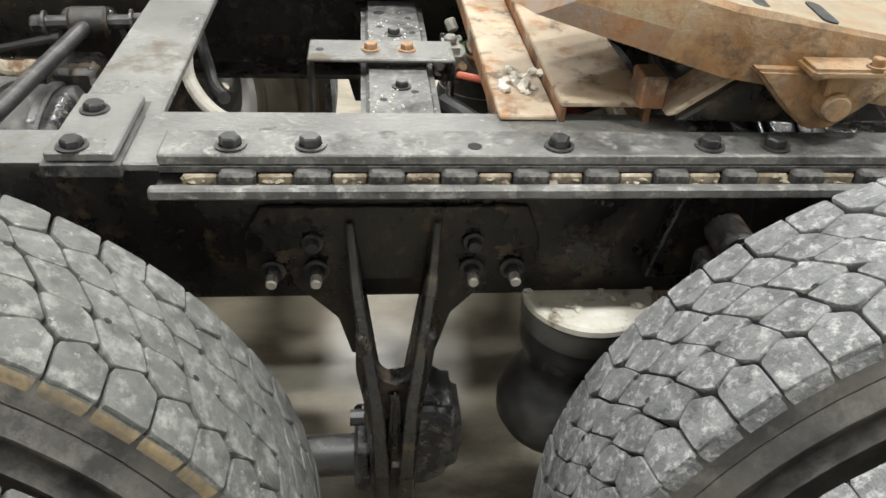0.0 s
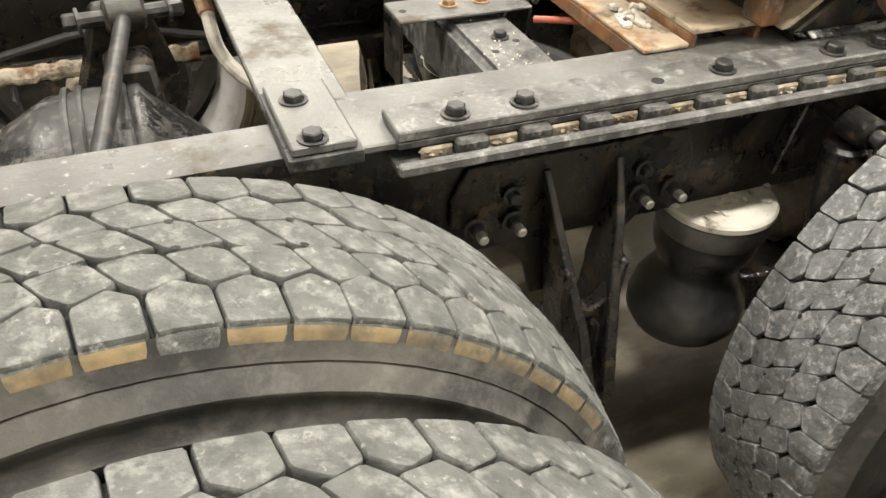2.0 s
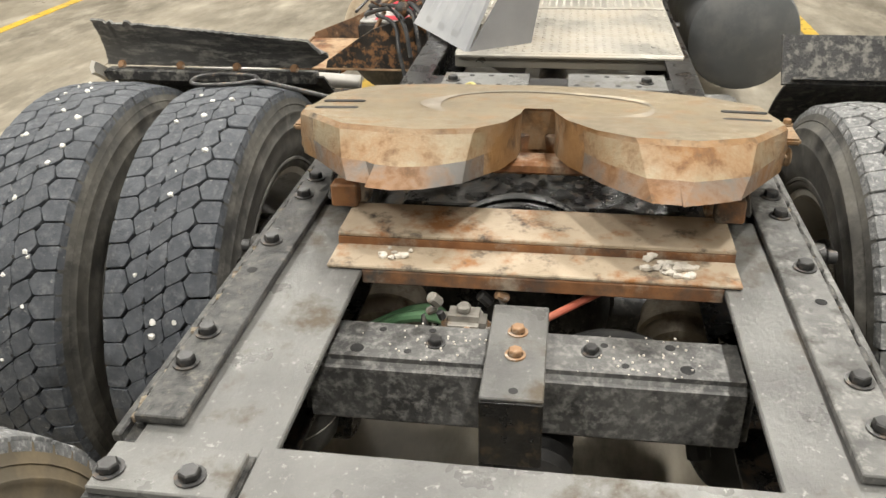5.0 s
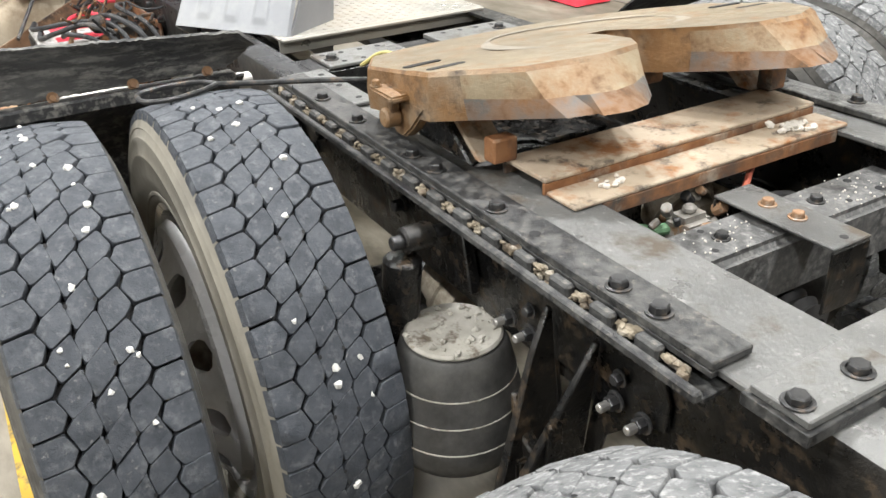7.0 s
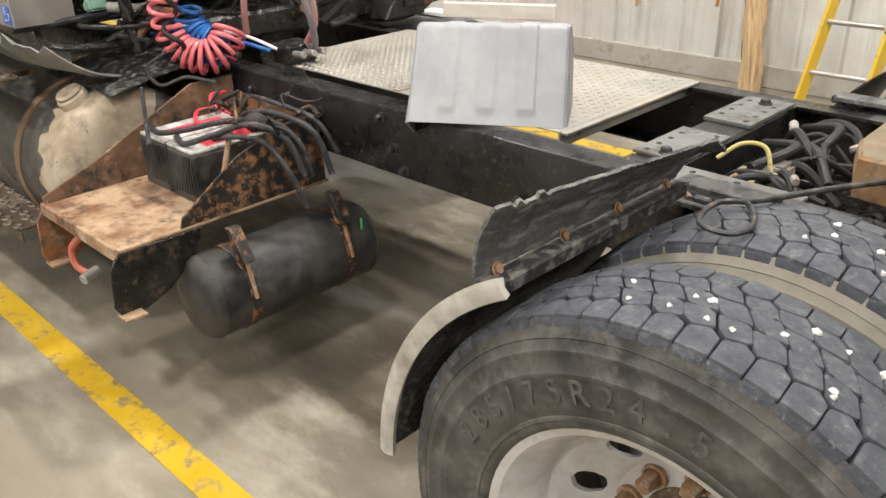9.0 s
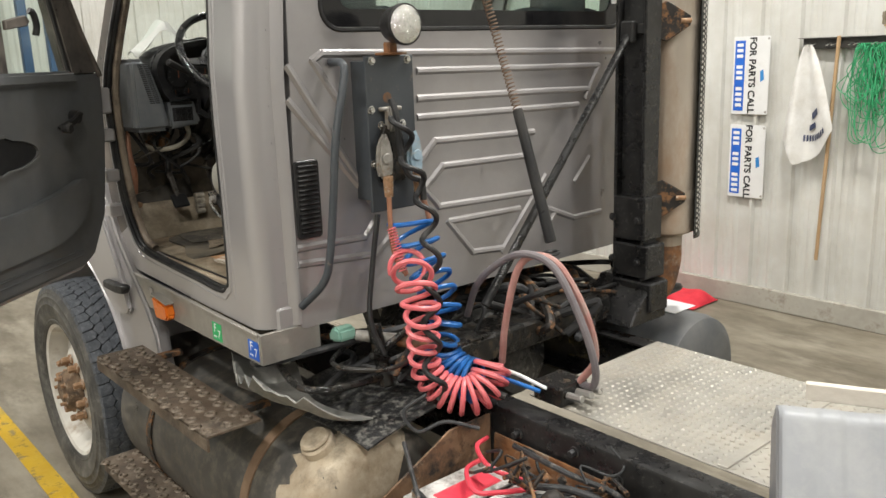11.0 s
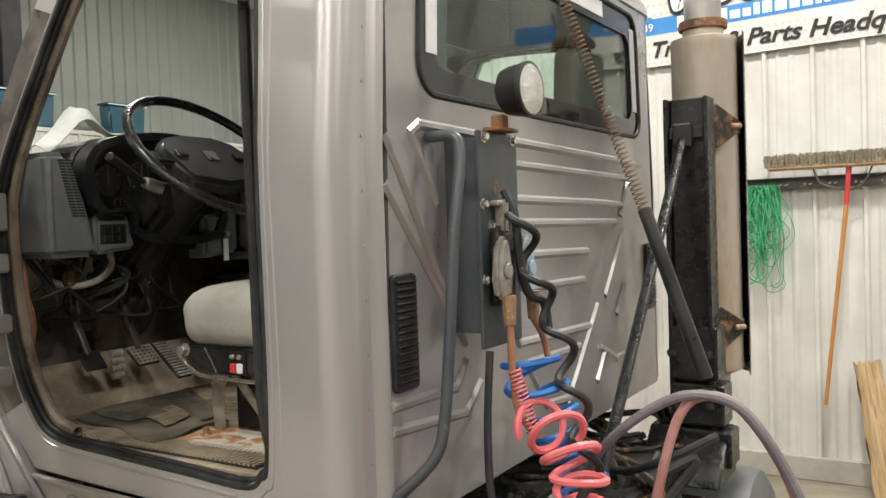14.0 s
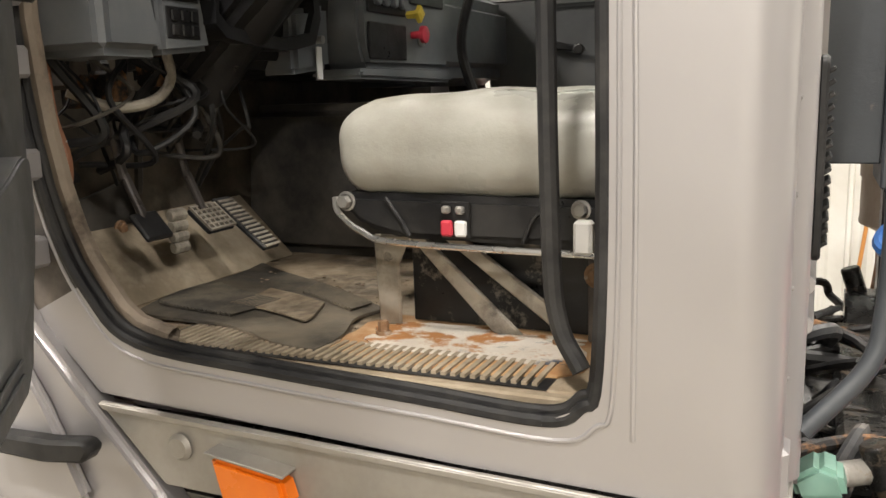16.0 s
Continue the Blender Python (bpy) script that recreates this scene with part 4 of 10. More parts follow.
for i, (m_, r_, pts) in enumerate([
    (M_GREEN, 0.011, [(0.03, 0.11, 0.84), (0.06, 0.17, 0.83), (0.075, 0.24, 0.80), (0.06, 0.29, 0.74)]),
    (M_GREEN, 0.009, [(0.05, 0.12, 0.82), (0.10, 0.16, 0.82), (0.13, 0.22, 0.79), (0.12, 0.3, 0.75)]),
    (M_PALEHOSE, 0.012, [(0.05, 0.09, 0.83), (0.09, 0.12, 0.80), (0.12, 0.17, 0.74), (0.14, 0.2, 0.66)]),
    (M_REDHOSE, 0.0065, [(0.03, -0.04, 0.86), (0.07, -0.1, 0.875), (0.12, -0.17, 0.89), (0.2, -0.22, 0.87)]),
    (M_RUBBER, 0.020, [(0.0, -0.07, 0.82), (0.05, -0.14, 0.81), (0.05, -0.22, 0.79), (0.0, -0.28, 0.73), (-0.04, -0.3, 0.65)]),
    (M_RUBBER, 0.012, [(0.30, 0.25, 0.84), (0.33, 0.05, 0.86), (0.31, -0.15, 0.85), (0.36, -0.26, 0.80)]),
    (M_RUBBER, 0.014, [(0.22, -0.05, 0.80), (0.35, -0.12, 0.88), (0.42, -0.2, 0.86), (0.45, -0.3, 0.78)]),
    (M_RUBBER, 0.010, [(0.5, 0.3, 0.82), (0.42, 0.12, 0.83), (0.45, -0.02, 0.80), (0.5, -0.2, 0.82)]),
    (M_PALEHOSE, 0.016, [(-0.20, -0.01, 0.66), (-0.253, 0.018, 0.68), (-0.319, 0.042, 0.68), (-0.37, 0.01, 0.67), (-0.385, -0.047, 0.66), (-0.371, -0.118, 0.66), (-0.356, -0.166, 0.66), (-0.32, -0.23, 0.64)]),
    (M_PALEHOSE, 0.014, [(-0.492, 0.355, 0.79), (-0.487, 0.281, 0.74), (-0.461, 0.222, 0.71), (-0.417, 0.168, 0.69), (-0.355, 0.122, 0.68), (-0.31, 0.12, 0.67)]),
    (M_RUBBER, 0.011, [(-0.47, 0.33, 0.83), (-0.457, 0.286, 0.82), (-0.419, 0.151, 0.80), (-0.391, 0.04, 0.80), (-0.36, -0.05, 0.82)]),
    (M_RUBBER, 0.013, [(-0.47, -0.2, 0.58), (-0.52, -0.25, 0.6), (-0.56, -0.3, 0.62), (-0.7, -0.34, 0.62)]),
    (M_RUBBER, 0.009, [(-0.5, 0.35, 0.74), (-0.7, 0.34, 0.78), (-0.95, 0.35, 0.74), (-1.3, 0.34, 0.78)]),
]):
    part("hose", tube(pts, r_, n=10), m_, truck)
part("hose_end", cyl((-0.492, 0.345, 0.785), (-0.497, 0.385, 0.815), 0.017, n=10, bev=0.003), M_BOLTR, truck)

# ---------- axles, suspension ----------
M_AXLE = mat("oily_black_casting", (0.010, 0.010, 0.011), (0.024, 0.025, 0.027), 0.20, scale=7, dirt=(0.075, 0.073, 0.068), amount=0.30, dscale=6, edge=0.4, dirt2=(0.28, 0.265, 0.24), amount2=0.13, dscale2=45, bump=0.3)
M_AXLED = mat("caked_beige_dirt", (0.34, 0.29, 0.22), (0.50, 0.45, 0.36), 0.9, scale=16, dirt=(0.10, 0.07, 0.045), amount=0.42, dscale=12, edge=0.2, bump=0.7, bscale=40)
M_AIRBAG = mat("dark_rubber_bellows", (0.011, 0.011, 0.012), (0.020, 0.020, 0.020), 0.36, scale=6, dirt=(0.06, 0.057, 0.052), amount=0.30, dscale=7, edge=0.35, bump=0.25)
M_AIRBAGL = mat("dusty_grey_bellows", (0.045, 0.044, 0.042), (0.095, 0.093, 0.088), 0.5, scale=5, dirt=(0.19, 0.185, 0.175), amount=0.34, dscale=6, edge=0.4, dirt2=(0.02, 0.02, 0.02), amount2=0.30, dscale2=8, bump=0.3)
M_BEAD = mat("pale_corroded_bead_plate", (0.38, 0.36, 0.31), (0.52, 0.50, 0.45), 0.8, scale=20, dirt=(0.16, 0.13, 0.10), amount=0.40, dscale=24, edge=0.1, bump=0.6)
LEAN = Matrix(((1, 0, 0.06, -0.041), (0, 1, 0, 0), (0, 0, 1, 0), (0, 0, 0, 1)))  # the right air spring leans rearwards
for ax in (AX_F, AX_R):
    axle = part("axle_beam", cyl((ax, -0.62, 0.51), (ax, 0.62, 0.51), 0.066, n=24), M_AXLE, truck, "oily black drive axle")
    for sd in (1, -1):
        part("axle_end", cyl((ax, 0.56 * sd, 0.51), (ax, 0.97 * sd, 0.51), 0.09, 0.085, n=24), M_AXLED, axle)
        part("brake_drum", cyl((ax, 0.66 * sd, 0.51), (ax, 0.79 * sd, 0.51), 0.20, n=36, bev=0.01), M_RAIL, axle)
    bm = bmesh.new()
    add_lathe(bm, [(0.0, -0.20), (0.10, -0.19), (0.17, -0.15), (0.205, -0.08), (0.212, 0.0), (0.205, 0.05), (0.21, 0.055), (0.21, 0.075), (0.195, 0.085), (0.15, 0.14), (0.095, 0.20), (0.085, 0.27), (0.10, 0.275), (0.10, 0.30), (0.0, 0.30)], 40, T(ax, 0.04, 0.56) @ pose(0, 0, 0, 0, 90, 0) @ Matrix.Diagonal((1.06, 1.06, 1, 1)))
    part("differential", bm, M_AXLE, axle, "oily black differential housing", smooth=60)
    part("cover_ring", add_lathe(bmesh.new(), [(0.205, 0.028), (0.228, 0.030), (0.230, 0.036), (0.230, 0.048), (0.226, 0.053), (0.20, 0.055)], 44, T(ax, 0.04, 0.56) @ pose(0, 0, 0, 0, 90, 0)), M_AXLE, axle)
    for h in (-0.045, -0.022):
        part("casting_rib", add_lathe(bmesh.new(), [(0.20, h - 0.006), (0.229, h - 0.005), (0.231, h), (0.229, h + 0.005), (0.20, h + 0.006)], 44, T(ax, 0.04, 0.56) @ pose(0, 0, 0, 0, 90, 0)), M_AXLE, axle)
    for k in range(12):
        a = 2 * math.pi * k / 12
        bolt((ax + 0.075, 0.02 + 0.198 * math.sin(a), 0.545 + 0.198 * math.cos(a)), (1, 0, 0), 0.008, 0.012, M_BOLT, axle)
    for sd in (1, -1):
        # trailing arm, air spring and shock absorber
        ar = 0.48 if ax == AX_F else 0.60
        part("trailing_arm", prism([(ax - ar, 0.48), (ax - ar + 0.04, 0.53), (ax - 0.1, 0.50), (ax + 0.2, 0.47), (ax + 0.22, 0.43), (ax - 0.1, 0.42), (ax - ar + 0.04, 0.44), (ax - ar, 0.46)], -0.05, 0.05, T(0, 0.40 * sd, 0) @ XZ, 0.006), M_RAIL, truck, "black trailing arm")
        xa = (ax - 0.46 if sd > 0 else ax - 0.436) if ax == AX_F else ax + 0.30
        cy = (0.505 if sd > 0 else 0.425) * sd if ax == AX_F else 0.40 * sd
        if ax == AX_F:
            prof_ = [(0.0, 0.43), (0.098, 0.43), (0.116, 0.44), (0.127, 0.46), (0.129, 0.49), (0.126, 0.525), (0.119, 0.565), (0.110, 0.61), (0.100, 0.648), (0.095, 0.664), (0.09, 0.668), (0.0, 0.668)]
            if sd < 0:
                prof_ = [(0.0, 0.418), (0.06, 0.418), (0.085, 0.426), (0.098, 0.448), (0.100, 0.474), (0.093, 0.500), (0.076, 0.528), (0.069, 0.546), (0.070, 0.562), (0.082, 0.586), (0.086, 0.606), (0.084, 0.63), (0.086, 0.66), (0.0, 0.668)]
            sp = part("air_spring", add_lathe(bmesh.new(), prof_, 40, T(xa, cy, 0.02) @ (LEAN if sd < 0 else Matrix())), M_AIRBAG if sd < 0 else M_AIRBAGL, truck, "dusty grey rubber air spring")
            if sd > 0:
                for zc, rc in ((0.500, 0.1284), (0.552, 0.1213), (0.602, 0.1118)):
                    part("cord_ring", add_lathe(bmesh.new(), [(rc - 0.002, zc - 0.0016), (rc + 0.0012, zc - 0.001), (rc + 0.0010, zc + 0.001), (rc - 0.002, zc + 0.0016)], 40, T(xa, cy, 0.02)), M_BEAD, sp)
            part("bead_plate", cyl((xa, cy, 0.6885 if sd > 0 else 0.683), (xa, cy, 0.699), 0.088 if sd > 0 else 0.0945, n=36, bev=0.004), M_BEAD, sp)
            if sd < 0:
                part("upper_skirt", add_lathe(bmesh.new(), [(0.070, 0.645), (0.086, 0.641), (0.0905, 0.648), (0.0925, 0.682), (0.088, 0.684)], 36, T(xa, cy, 0)), M_AIRBAGL, sp)
            bm = bmesh.new()
            rb = random.Random(3 + sd)
            for k in range(46 if sd > 0 else 34):
                a, rr = rb.uniform(0, 6.28), 0.088 * math.sqrt(rb.random())
                r = rb.uniform(0.003, 0.008)
                v = bmesh.ops.create_icosphere(bm, subdivisions=1, radius=r, matrix=T(xa + rr * math.cos(a), cy + rr * math.sin(a), 0.699 + r * 0.3) @ Matrix.Diagonal((1, 1, 0.6, 1)))["verts"]
                for q in v:
                    q.co += Vector((rb.uniform(-1, 1), rb.uniform(-1, 1), rb.uniform(-1, 1))) * 0.002
            part("corrosion_crust", bm, M_BEAD, sp, smooth=0)["kind"] = "stuff"
            sx = 0.262 if sd > 0 else 0.335
            so_ = 0.575 if sd > 0 else 0.535
            sh = part("shock_absorber", cyl((sx, so_ * sd, 0.46), (sx - 0.01, (so_ - 0.02) * sd, 0.78), 0.030, n=20, bev=0.004), M_RAIL, truck, "black telescopic shock absorber")
            part("rod_cover", cyl((sx - 0.005, (so_ - 0.013) * sd, 0.66), (sx - 0.012, (so_ - 0.025) * sd, 0.815), 0.035, n=20, bev=0.006), M_RAIL, sh)
            part("eye", cyl((sx - 0.012, 0.49 * sd, 0.845), (sx - 0.012, 0.55 * sd, 0.845), 0.025, n=18, bev=0.005), M_RAIL, sh)
            part("eye_bolt", cyl((sx - 0.012, 0.43 * sd, 0.845), (sx - 0.012, 0.57 * sd, 0.845), 0.013, n=12, bev=0.002), M_BOLT, sh)
            part("mount", prism([(sx - 0.085, 0.74), (sx + 0.06, 0.74), (sx + 0.035, 0.895), (sx - 0.05, 0.895)], -0.012, 0.012, T(0, 0.445 * sd, 0) @ XZ, 0.003), M_RAIL, sh)
        ch_ = part("brake_chamber", add_lathe(bmesh.new(), [(0, 0), (0.05, 0), (0.078, 0.02), (0.082, 0.06), (0.088, 0.065), (0.088, 0.08), (0.082, 0.085), (0.078, 0.13), (0.06, 0.15), (0, 0.155)], 28, T(ax - (0.26 if ax > 0 else 0.345), 0.32 * sd, 0.56) @ pose(0, 0, 0, 0, 70, 0)), M_AXLED, truck, "dirt-caked brake chamber")
for sd in (1, -1):
    # centre hanger: plate on the web, two tapering gussets that meet at the pivot
    hg = part("suspension_hanger", prism([(-0.285, 0.80), (-0.262, 0.846), (0.082, 0.846), (0.10, 0.80), (0.10, 0.752), (0.045, 0.735), (-0.012, 0.672), (-0.032, 0.60), (-0.056, 0.60), (-0.058, 0.66), (-0.045, 0.731), (-0.140, 0.731), (-0.128, 0.66), (-0.120, 0.60), (-0.150, 0.60), (-0.168, 0.665), (-0.235, 0.735), (-0.285, 0.752)], -0.003, 0.0045, T(0, 0.4365 * sd, 0) @ XZ, 0.002), M_RAIL, truck, "black cast suspension hanger below the rail")
    for xg, lean in ((-0.150, 0.040), (-0.037, -0.040)):
        bm = bmesh.new()
        pro = [(0.448, 0.83), (0.456, 0.83), (0.492, 0.755), (0.555, 0.60), (0.585, 0.50), (0.575, 0.44), (0.50, 0.42), (0.448, 0.50)]
        vs = [[bm.verts.new((xg + s * (0.0055 + 0.006 * max(0.0, 0.83 - z) / 0.4) + lean * min(1.0, max(0, (0.80 - z) / 0.24)), y * sd, z)) for y, z in pro] for s in (-1, 1)]
        k = len(pro)
        bm.faces.new(vs[0])
        bm.faces.new(vs[1][::-1])
        for j in range(k):
            bm.faces.new((vs[0][j], vs[1][j], vs[1][(j + 1) % k], vs[0][(j + 1) % k]))
        bmesh.ops.recalc_face_normals(bm, faces=bm.faces[:])
        bmesh.ops.bevel(bm, geom=bm.edges[:], offset=0.002, segments=1, affect="EDGES")
        part("gusset", bm, M_RAIL, hg)
    part("yoke", prism([(-0.132, 0.70), (-0.119, 0.648), (-0.106, 0.628), (-0.092, 0.621), (-0.078, 0.628), (-0.064, 0.648), (-0.050, 0.70), (-0.038, 0.70), (-0.044, 0.64), (-0.060, 0.52), (-0.060, 0.40), (-0.075, 0.365), (-0.112, 0.365), (-0.124, 0.40), (-0.124, 0.52), (-0.144, 0.64), (-0.144, 0.70)], -0.012, 0.014, T(0, 0.512 * sd, 0) @ XZ, 0.004), M_RAIL, hg)
    part("yoke_rib", prism([(-0.098, 0.61), (-0.086, 0.61), (-0.082, 0.50), (-0.086, 0.37), (-0.098, 0.37), (-0.102, 0.50)], -0.010, 0.012, T(0, 0.538 * sd, 0) @ XZ, 0.005, seg=2), M_RAIL, hg)
    part("yoke_boss", cyl((-0.092, 0.52 * sd, 0.475), (-0.092, 0.556 * sd, 0.475), 0.026, 0.018, n=18, bev=0.005), M_RAIL, hg)
    part("pivot_cap", prism([(-0.13, 0.50), (-0.10, 0.525), (-0.02, 0.53), (0.010, 0.505), (0.016, 0.42), (0.0, 0.375), (-0.04, 0.352), (-0.12, 0.352), (-0.14, 0.38)], -0.055, 0.055, T(0, 0.43 * sd, 0) @ XZ, 0.022, seg=3), M_AXLE, hg, "glossy black rubber-bushed pivot")
    part("pivot_bolt", cyl((-0.155, 0.46 * sd, 0.49), (-0.135, 0.46 * sd, 0.49), 0.012, n=8), M_BOLT, hg)
    part("equaliser_beam", cyl((-0.13, 0.43 * sd, 0.378), (-0.44, 0.43 * sd, 0.372), 0.034, n=24, bev=0.006), M_AXLE, hg)
    part("beam_clamp", box(-0.15, -0.125, 0.38 * sd, 0.485 * sd, 0.35, 0.445, 0.006), M_AXLE, hg)
    for xb in (-0.251, -0.194, 0.011, 0.067):
        part("stud", cyl((xb, 0.447 * sd, 0.752), (xb, 0.481 * sd, 0.752), 0.0075, n=10, bev=0.002), M_GALV, hg)
        bolt((xb, 0.447 * sd, 0.752), (0, sd, 0), 0.0115, 0.018, M_BOLT, hg, "nut")
    for xb in (-0.198, 0.012):
        bolt((xb, 0.447 * sd, 0.795), (0, sd, 0), 0.0095, 0.014, M_BOLT, hg, "nut")
# torque rod and its bracket over the rear differential
tr = part("torque_rod", cyl((-0.645, 0.235, 0.845), (-0.735, -0.30, 0.80), 0.0145, n=16), M_BOLT, truck, "bare steel torque rod")
for x, y, z, w in ((-0.645, 0.235, 0.845, (1, 0.1, 0)), (-0.735, -0.30, 0.80, (1, 0.1, 0))):
    c, d = Vector((x, y, z)), Vector(w).normalized()
    part("bush_eye", cyl(c - d * 0.035, c + d * 0.035, 0.030, n=18, bev=0.006), M_RAIL, tr)
    for s in (-1, 1):
        bolt(c + d * 0.075 * s, d * s, 0.016, 0.028, M_BOLT, tr)
        part("bar_pin", cyl(c, c + d * 0.08 * s, 0.014, n=10), M_BOLT, tr)
part("torque_bracket", prism([(-0.10, 0.70), (0.09, 0.70), (0.07, 0.78), (0.045, 0.86), (-0.045, 0.86), (-0.07, 0.78)], -0.018, 0.018, Matrix.Translation((-0.655, 0.27, 0)) @ pose(0, 0, 0, 0, 0, 12) @ XZ, 0.006), M_RAIL, truck, "black torque rod bracket")
part("torque_bracket", prism([(-0.06, 0.58), (0.06, 0.58), (0.04, 0.80), (-0.04, 0.80)], -0.05, 0.05, Matrix.Translation((-0.655, 0.16, 0)) @ XZ, 0.01), M_RAIL, truck, "black torque rod bracket")
# dirt-caked rear tie beam between the rails, driveshaft
rd_ = random.Random(8)
ledge = [(k / 60, rd_.uniform(-1, 1), rd_.uniform(-1, 1), rd_.uniform(-1, 1)) for k in range(61)]


def ledge_f(u, v):
    """Uneven scab of dirt and rust along the flange; v runs round its section."""
    t, a, b, c = ledge[min(60, int(u * 60 + 0.5))]
    w = 2 * math.pi * v
    k = 1 + 0.16 * (a * math.cos(w) + b * math.sin(w)) + 0.18 * c * math.sin(3 * w + 9 * u)
    return Vector((-1.75 + 1.23 * u, 0.336 + 0.011 * k * math.cos(w), 0.712 + 0.017 * k * math.sin(w) + 0.004 * c))


M_LEDGE = mat("flaking_dirt_and_rust", (0.30, 0.25, 0.18), (0.50, 0.45, 0.36), 0.9, scale=14, dirt=(0.14, 0.07, 0.03), amount=0.50, dscale=16, edge=0.15, dirt2=(0.02, 0.017, 0.014), amount2=0.44, dscale2=9, bump=0.9, bscale=45)
part("dirt_ledge", sheet(ledge_f, 120, 12), M_LEDGE, truck, "rail flange caked with flaking dirt and rust", smooth=20)
part("driveshaft", cyl((-0.40, 0.02, 0.56), (0.42, 0.02, 0.56), 0.05, n=24), M_AXLE, truck, "dark inter-axle driveshaft")
part("driveshaft", cyl((0.98, 0.02, 0.56), (3.4, 0.0, 0.62), 0.055, n=24), M_AXLE, truck, "dark main driveshaft")
boot = bmesh.new()
add_lathe(boot, [(0.04, 0)] + [(0.052 + 0.012 * (k % 2), 0.012 * k) for k in range(1, 11)] + [(0.04, 0.135)], 26, T(-0.16, -0.03, 0.66) @ pose(0, 0, 0, 0, 80, 0))
part("bellows_boot", boot, M_RUBBER, truck, "ribbed black rubber boot")
part("round_chamber", add_lathe(bmesh.new(), [(0, 0), (0.05, 0), (0.065, 0.015), (0.065, 0.07), (0.05, 0.09), (0.02, 0.10), (0, 0.10)], 26, T(-0.33, -0.16, 0.55)), M_AXLED, truck, "dirt-caked round chamber")
# rear crossmember and its far-end parts
part("rear_crossmember", box(-1.62, -1.5, -0.345, 0.345, 0.71, 0.90, 0.01), M_RAIL, truck, "black rear crossmember")
# front crossmember with holed gussets behind the deck
xm = part("deck_crossmember", box(1.10, 1.235, -0.342, 0.342, 0.80, 0.906, 0.008), M_RAIL_CLEAN, truck, "black crossmember with drilled gusset plates")
for sd in (1, -1):
    gp = part("gusset_plate", box(1.098, 1.238, 0.055 * sd, (0.30 if sd > 0 else 0.325) * sd, 0.9065, 0.9155 if sd > 0 else 0.9185, 0.0015), M_PLATE, xm)
    zt = 0.9155 if sd > 0 else 0.9185
    # drilled holes painted as dark discs on the plate
    for k in range(8):
        part("hole", cyl((1.125 + 0.085 * (k % 2), (0.08 + 0.028 * k) * sd, zt - 0.0003), (1.125 + 0.085 * (k % 2), (0.08 + 0.028 * k) * sd, zt + 0.0006), 0.008, n=10), M_GROOVE_HOLE, gp)
    part("gusset_edge", box(1.098, 1.238, 0.302 * sd, 0.345 * sd, 0.86, 0.9055, 0.002), M_RAIL_CLEAN, gp)
    bolt((1.16, 0.27 * sd, zt), (0, 0, 1), 0.014, 0.014, M_BOLT, gp)
# added plate: hides the floor so the gap between the rails stays dark
part("lower_crossmember", box(0.74, 0.98, -0.342, 0.342, 0.705, 0.725, 0.004), M_RAIL, truck, "added black plate that keeps the gap between the rails dark")
lv = part("levelling_valve", box(0.90, 0.96, 0.10, 0.19, 0.84, 0.905, 0.010, seg=2), M_VALVE, truck, "corroded levelling valve with air lines")
for k in range(9):
    x, y, z = rv.uniform(0.86, 1.02), rv.uniform(-0.20, 0.27), rv.uniform(0.82, 0.90)
    part("fitting", cyl((x, y, z), (x + rv.uniform(-0.03, 0.03), y + rv.uniform(-0.04, 0.04), z + rv.uniform(0.0, 0.02)), rv.uniform(0.008, 0.014), n=8, bev=0.002), rv.choice((M_VALVE, M_BOLT, M_BOLTR)), lv)
for k in range(11):
    y = rv.uniform(-0.3, 0.3)
    pts = [(0.78 + rv.uniform(0, 0.08), y, 0.78 + rv.uniform(0, 0.06)), (0.86 + rv.uniform(0, 0.05), y + rv.uniform(-0.12, 0.12), 0.85 + rv.uniform(0, 0.05)), (0.95 + rv.uniform(0, 0.06), y + rv.uniform(-0.15, 0.15), 0.84 + rv.uniform(0, 0.06)), (1.09, y + rv.uniform(-0.15, 0.15), 0.80)]
    part("hose", tube([(p_, max(-0.33, min(0.33, q_)), r_) for p_, q_, r_ in pts], rv.choice((0.006, 0.009, 0.012)), n=8), rv.choice((M_RUBBER, M_RUBBER, M_XDUST, M_RAIL)), lv)
strap = part("flat_strap", box(0.78, 1.09, 0.325, 0.425, 0.9075, 0.9165, 0.002), M_PLATE, truck, "grey drilled steel strap with a rust streak")
# strap holes: shade put on as dark discs
for k in range(5):
    part("hole", cyl((0.82 + 0.055 * k, 0.352 + 0.04 * (k % 2), 0.9162), (0.82 + 0.055 * k, 0.352 + 0.04 * (k % 2), 0.9171), 0.008, n=10), M_GROOVE_HOLE, strap)
M_YELLOWLINE = mat("yellow_tubing", (0.40, 0.34, 0.10), (0.50, 0.44, 0.16), 0.5, scale=20, dirt=(0.2, 0.17, 0.11), amount=0.35, dscale=20)
part("yellow_tube", tube([(0.92, 0.2, 0.90), (0.95, 0.18, 0.95), (1.0, 0.2, 0.955), (1.04, 0.24, 0.92)], 0.0055, k=6), M_YELLOWLINE, truck)
for k, (y0, z0, y1) in enumerate(((0.1, 0.86, -0.2), (0.05, 0.83, 0.28), (-0.1, 0.88, -0.3), (0.2, 0.9, -0.05))):
    part("hose", tube([(0.82 + 0.05 * k, y0, z0), (0.92, (y0 + y1) / 2, z0 + 0.03), (1.05, y1, z0 - 0.02)], 0.013, n=10), M_RUBBER, truck)

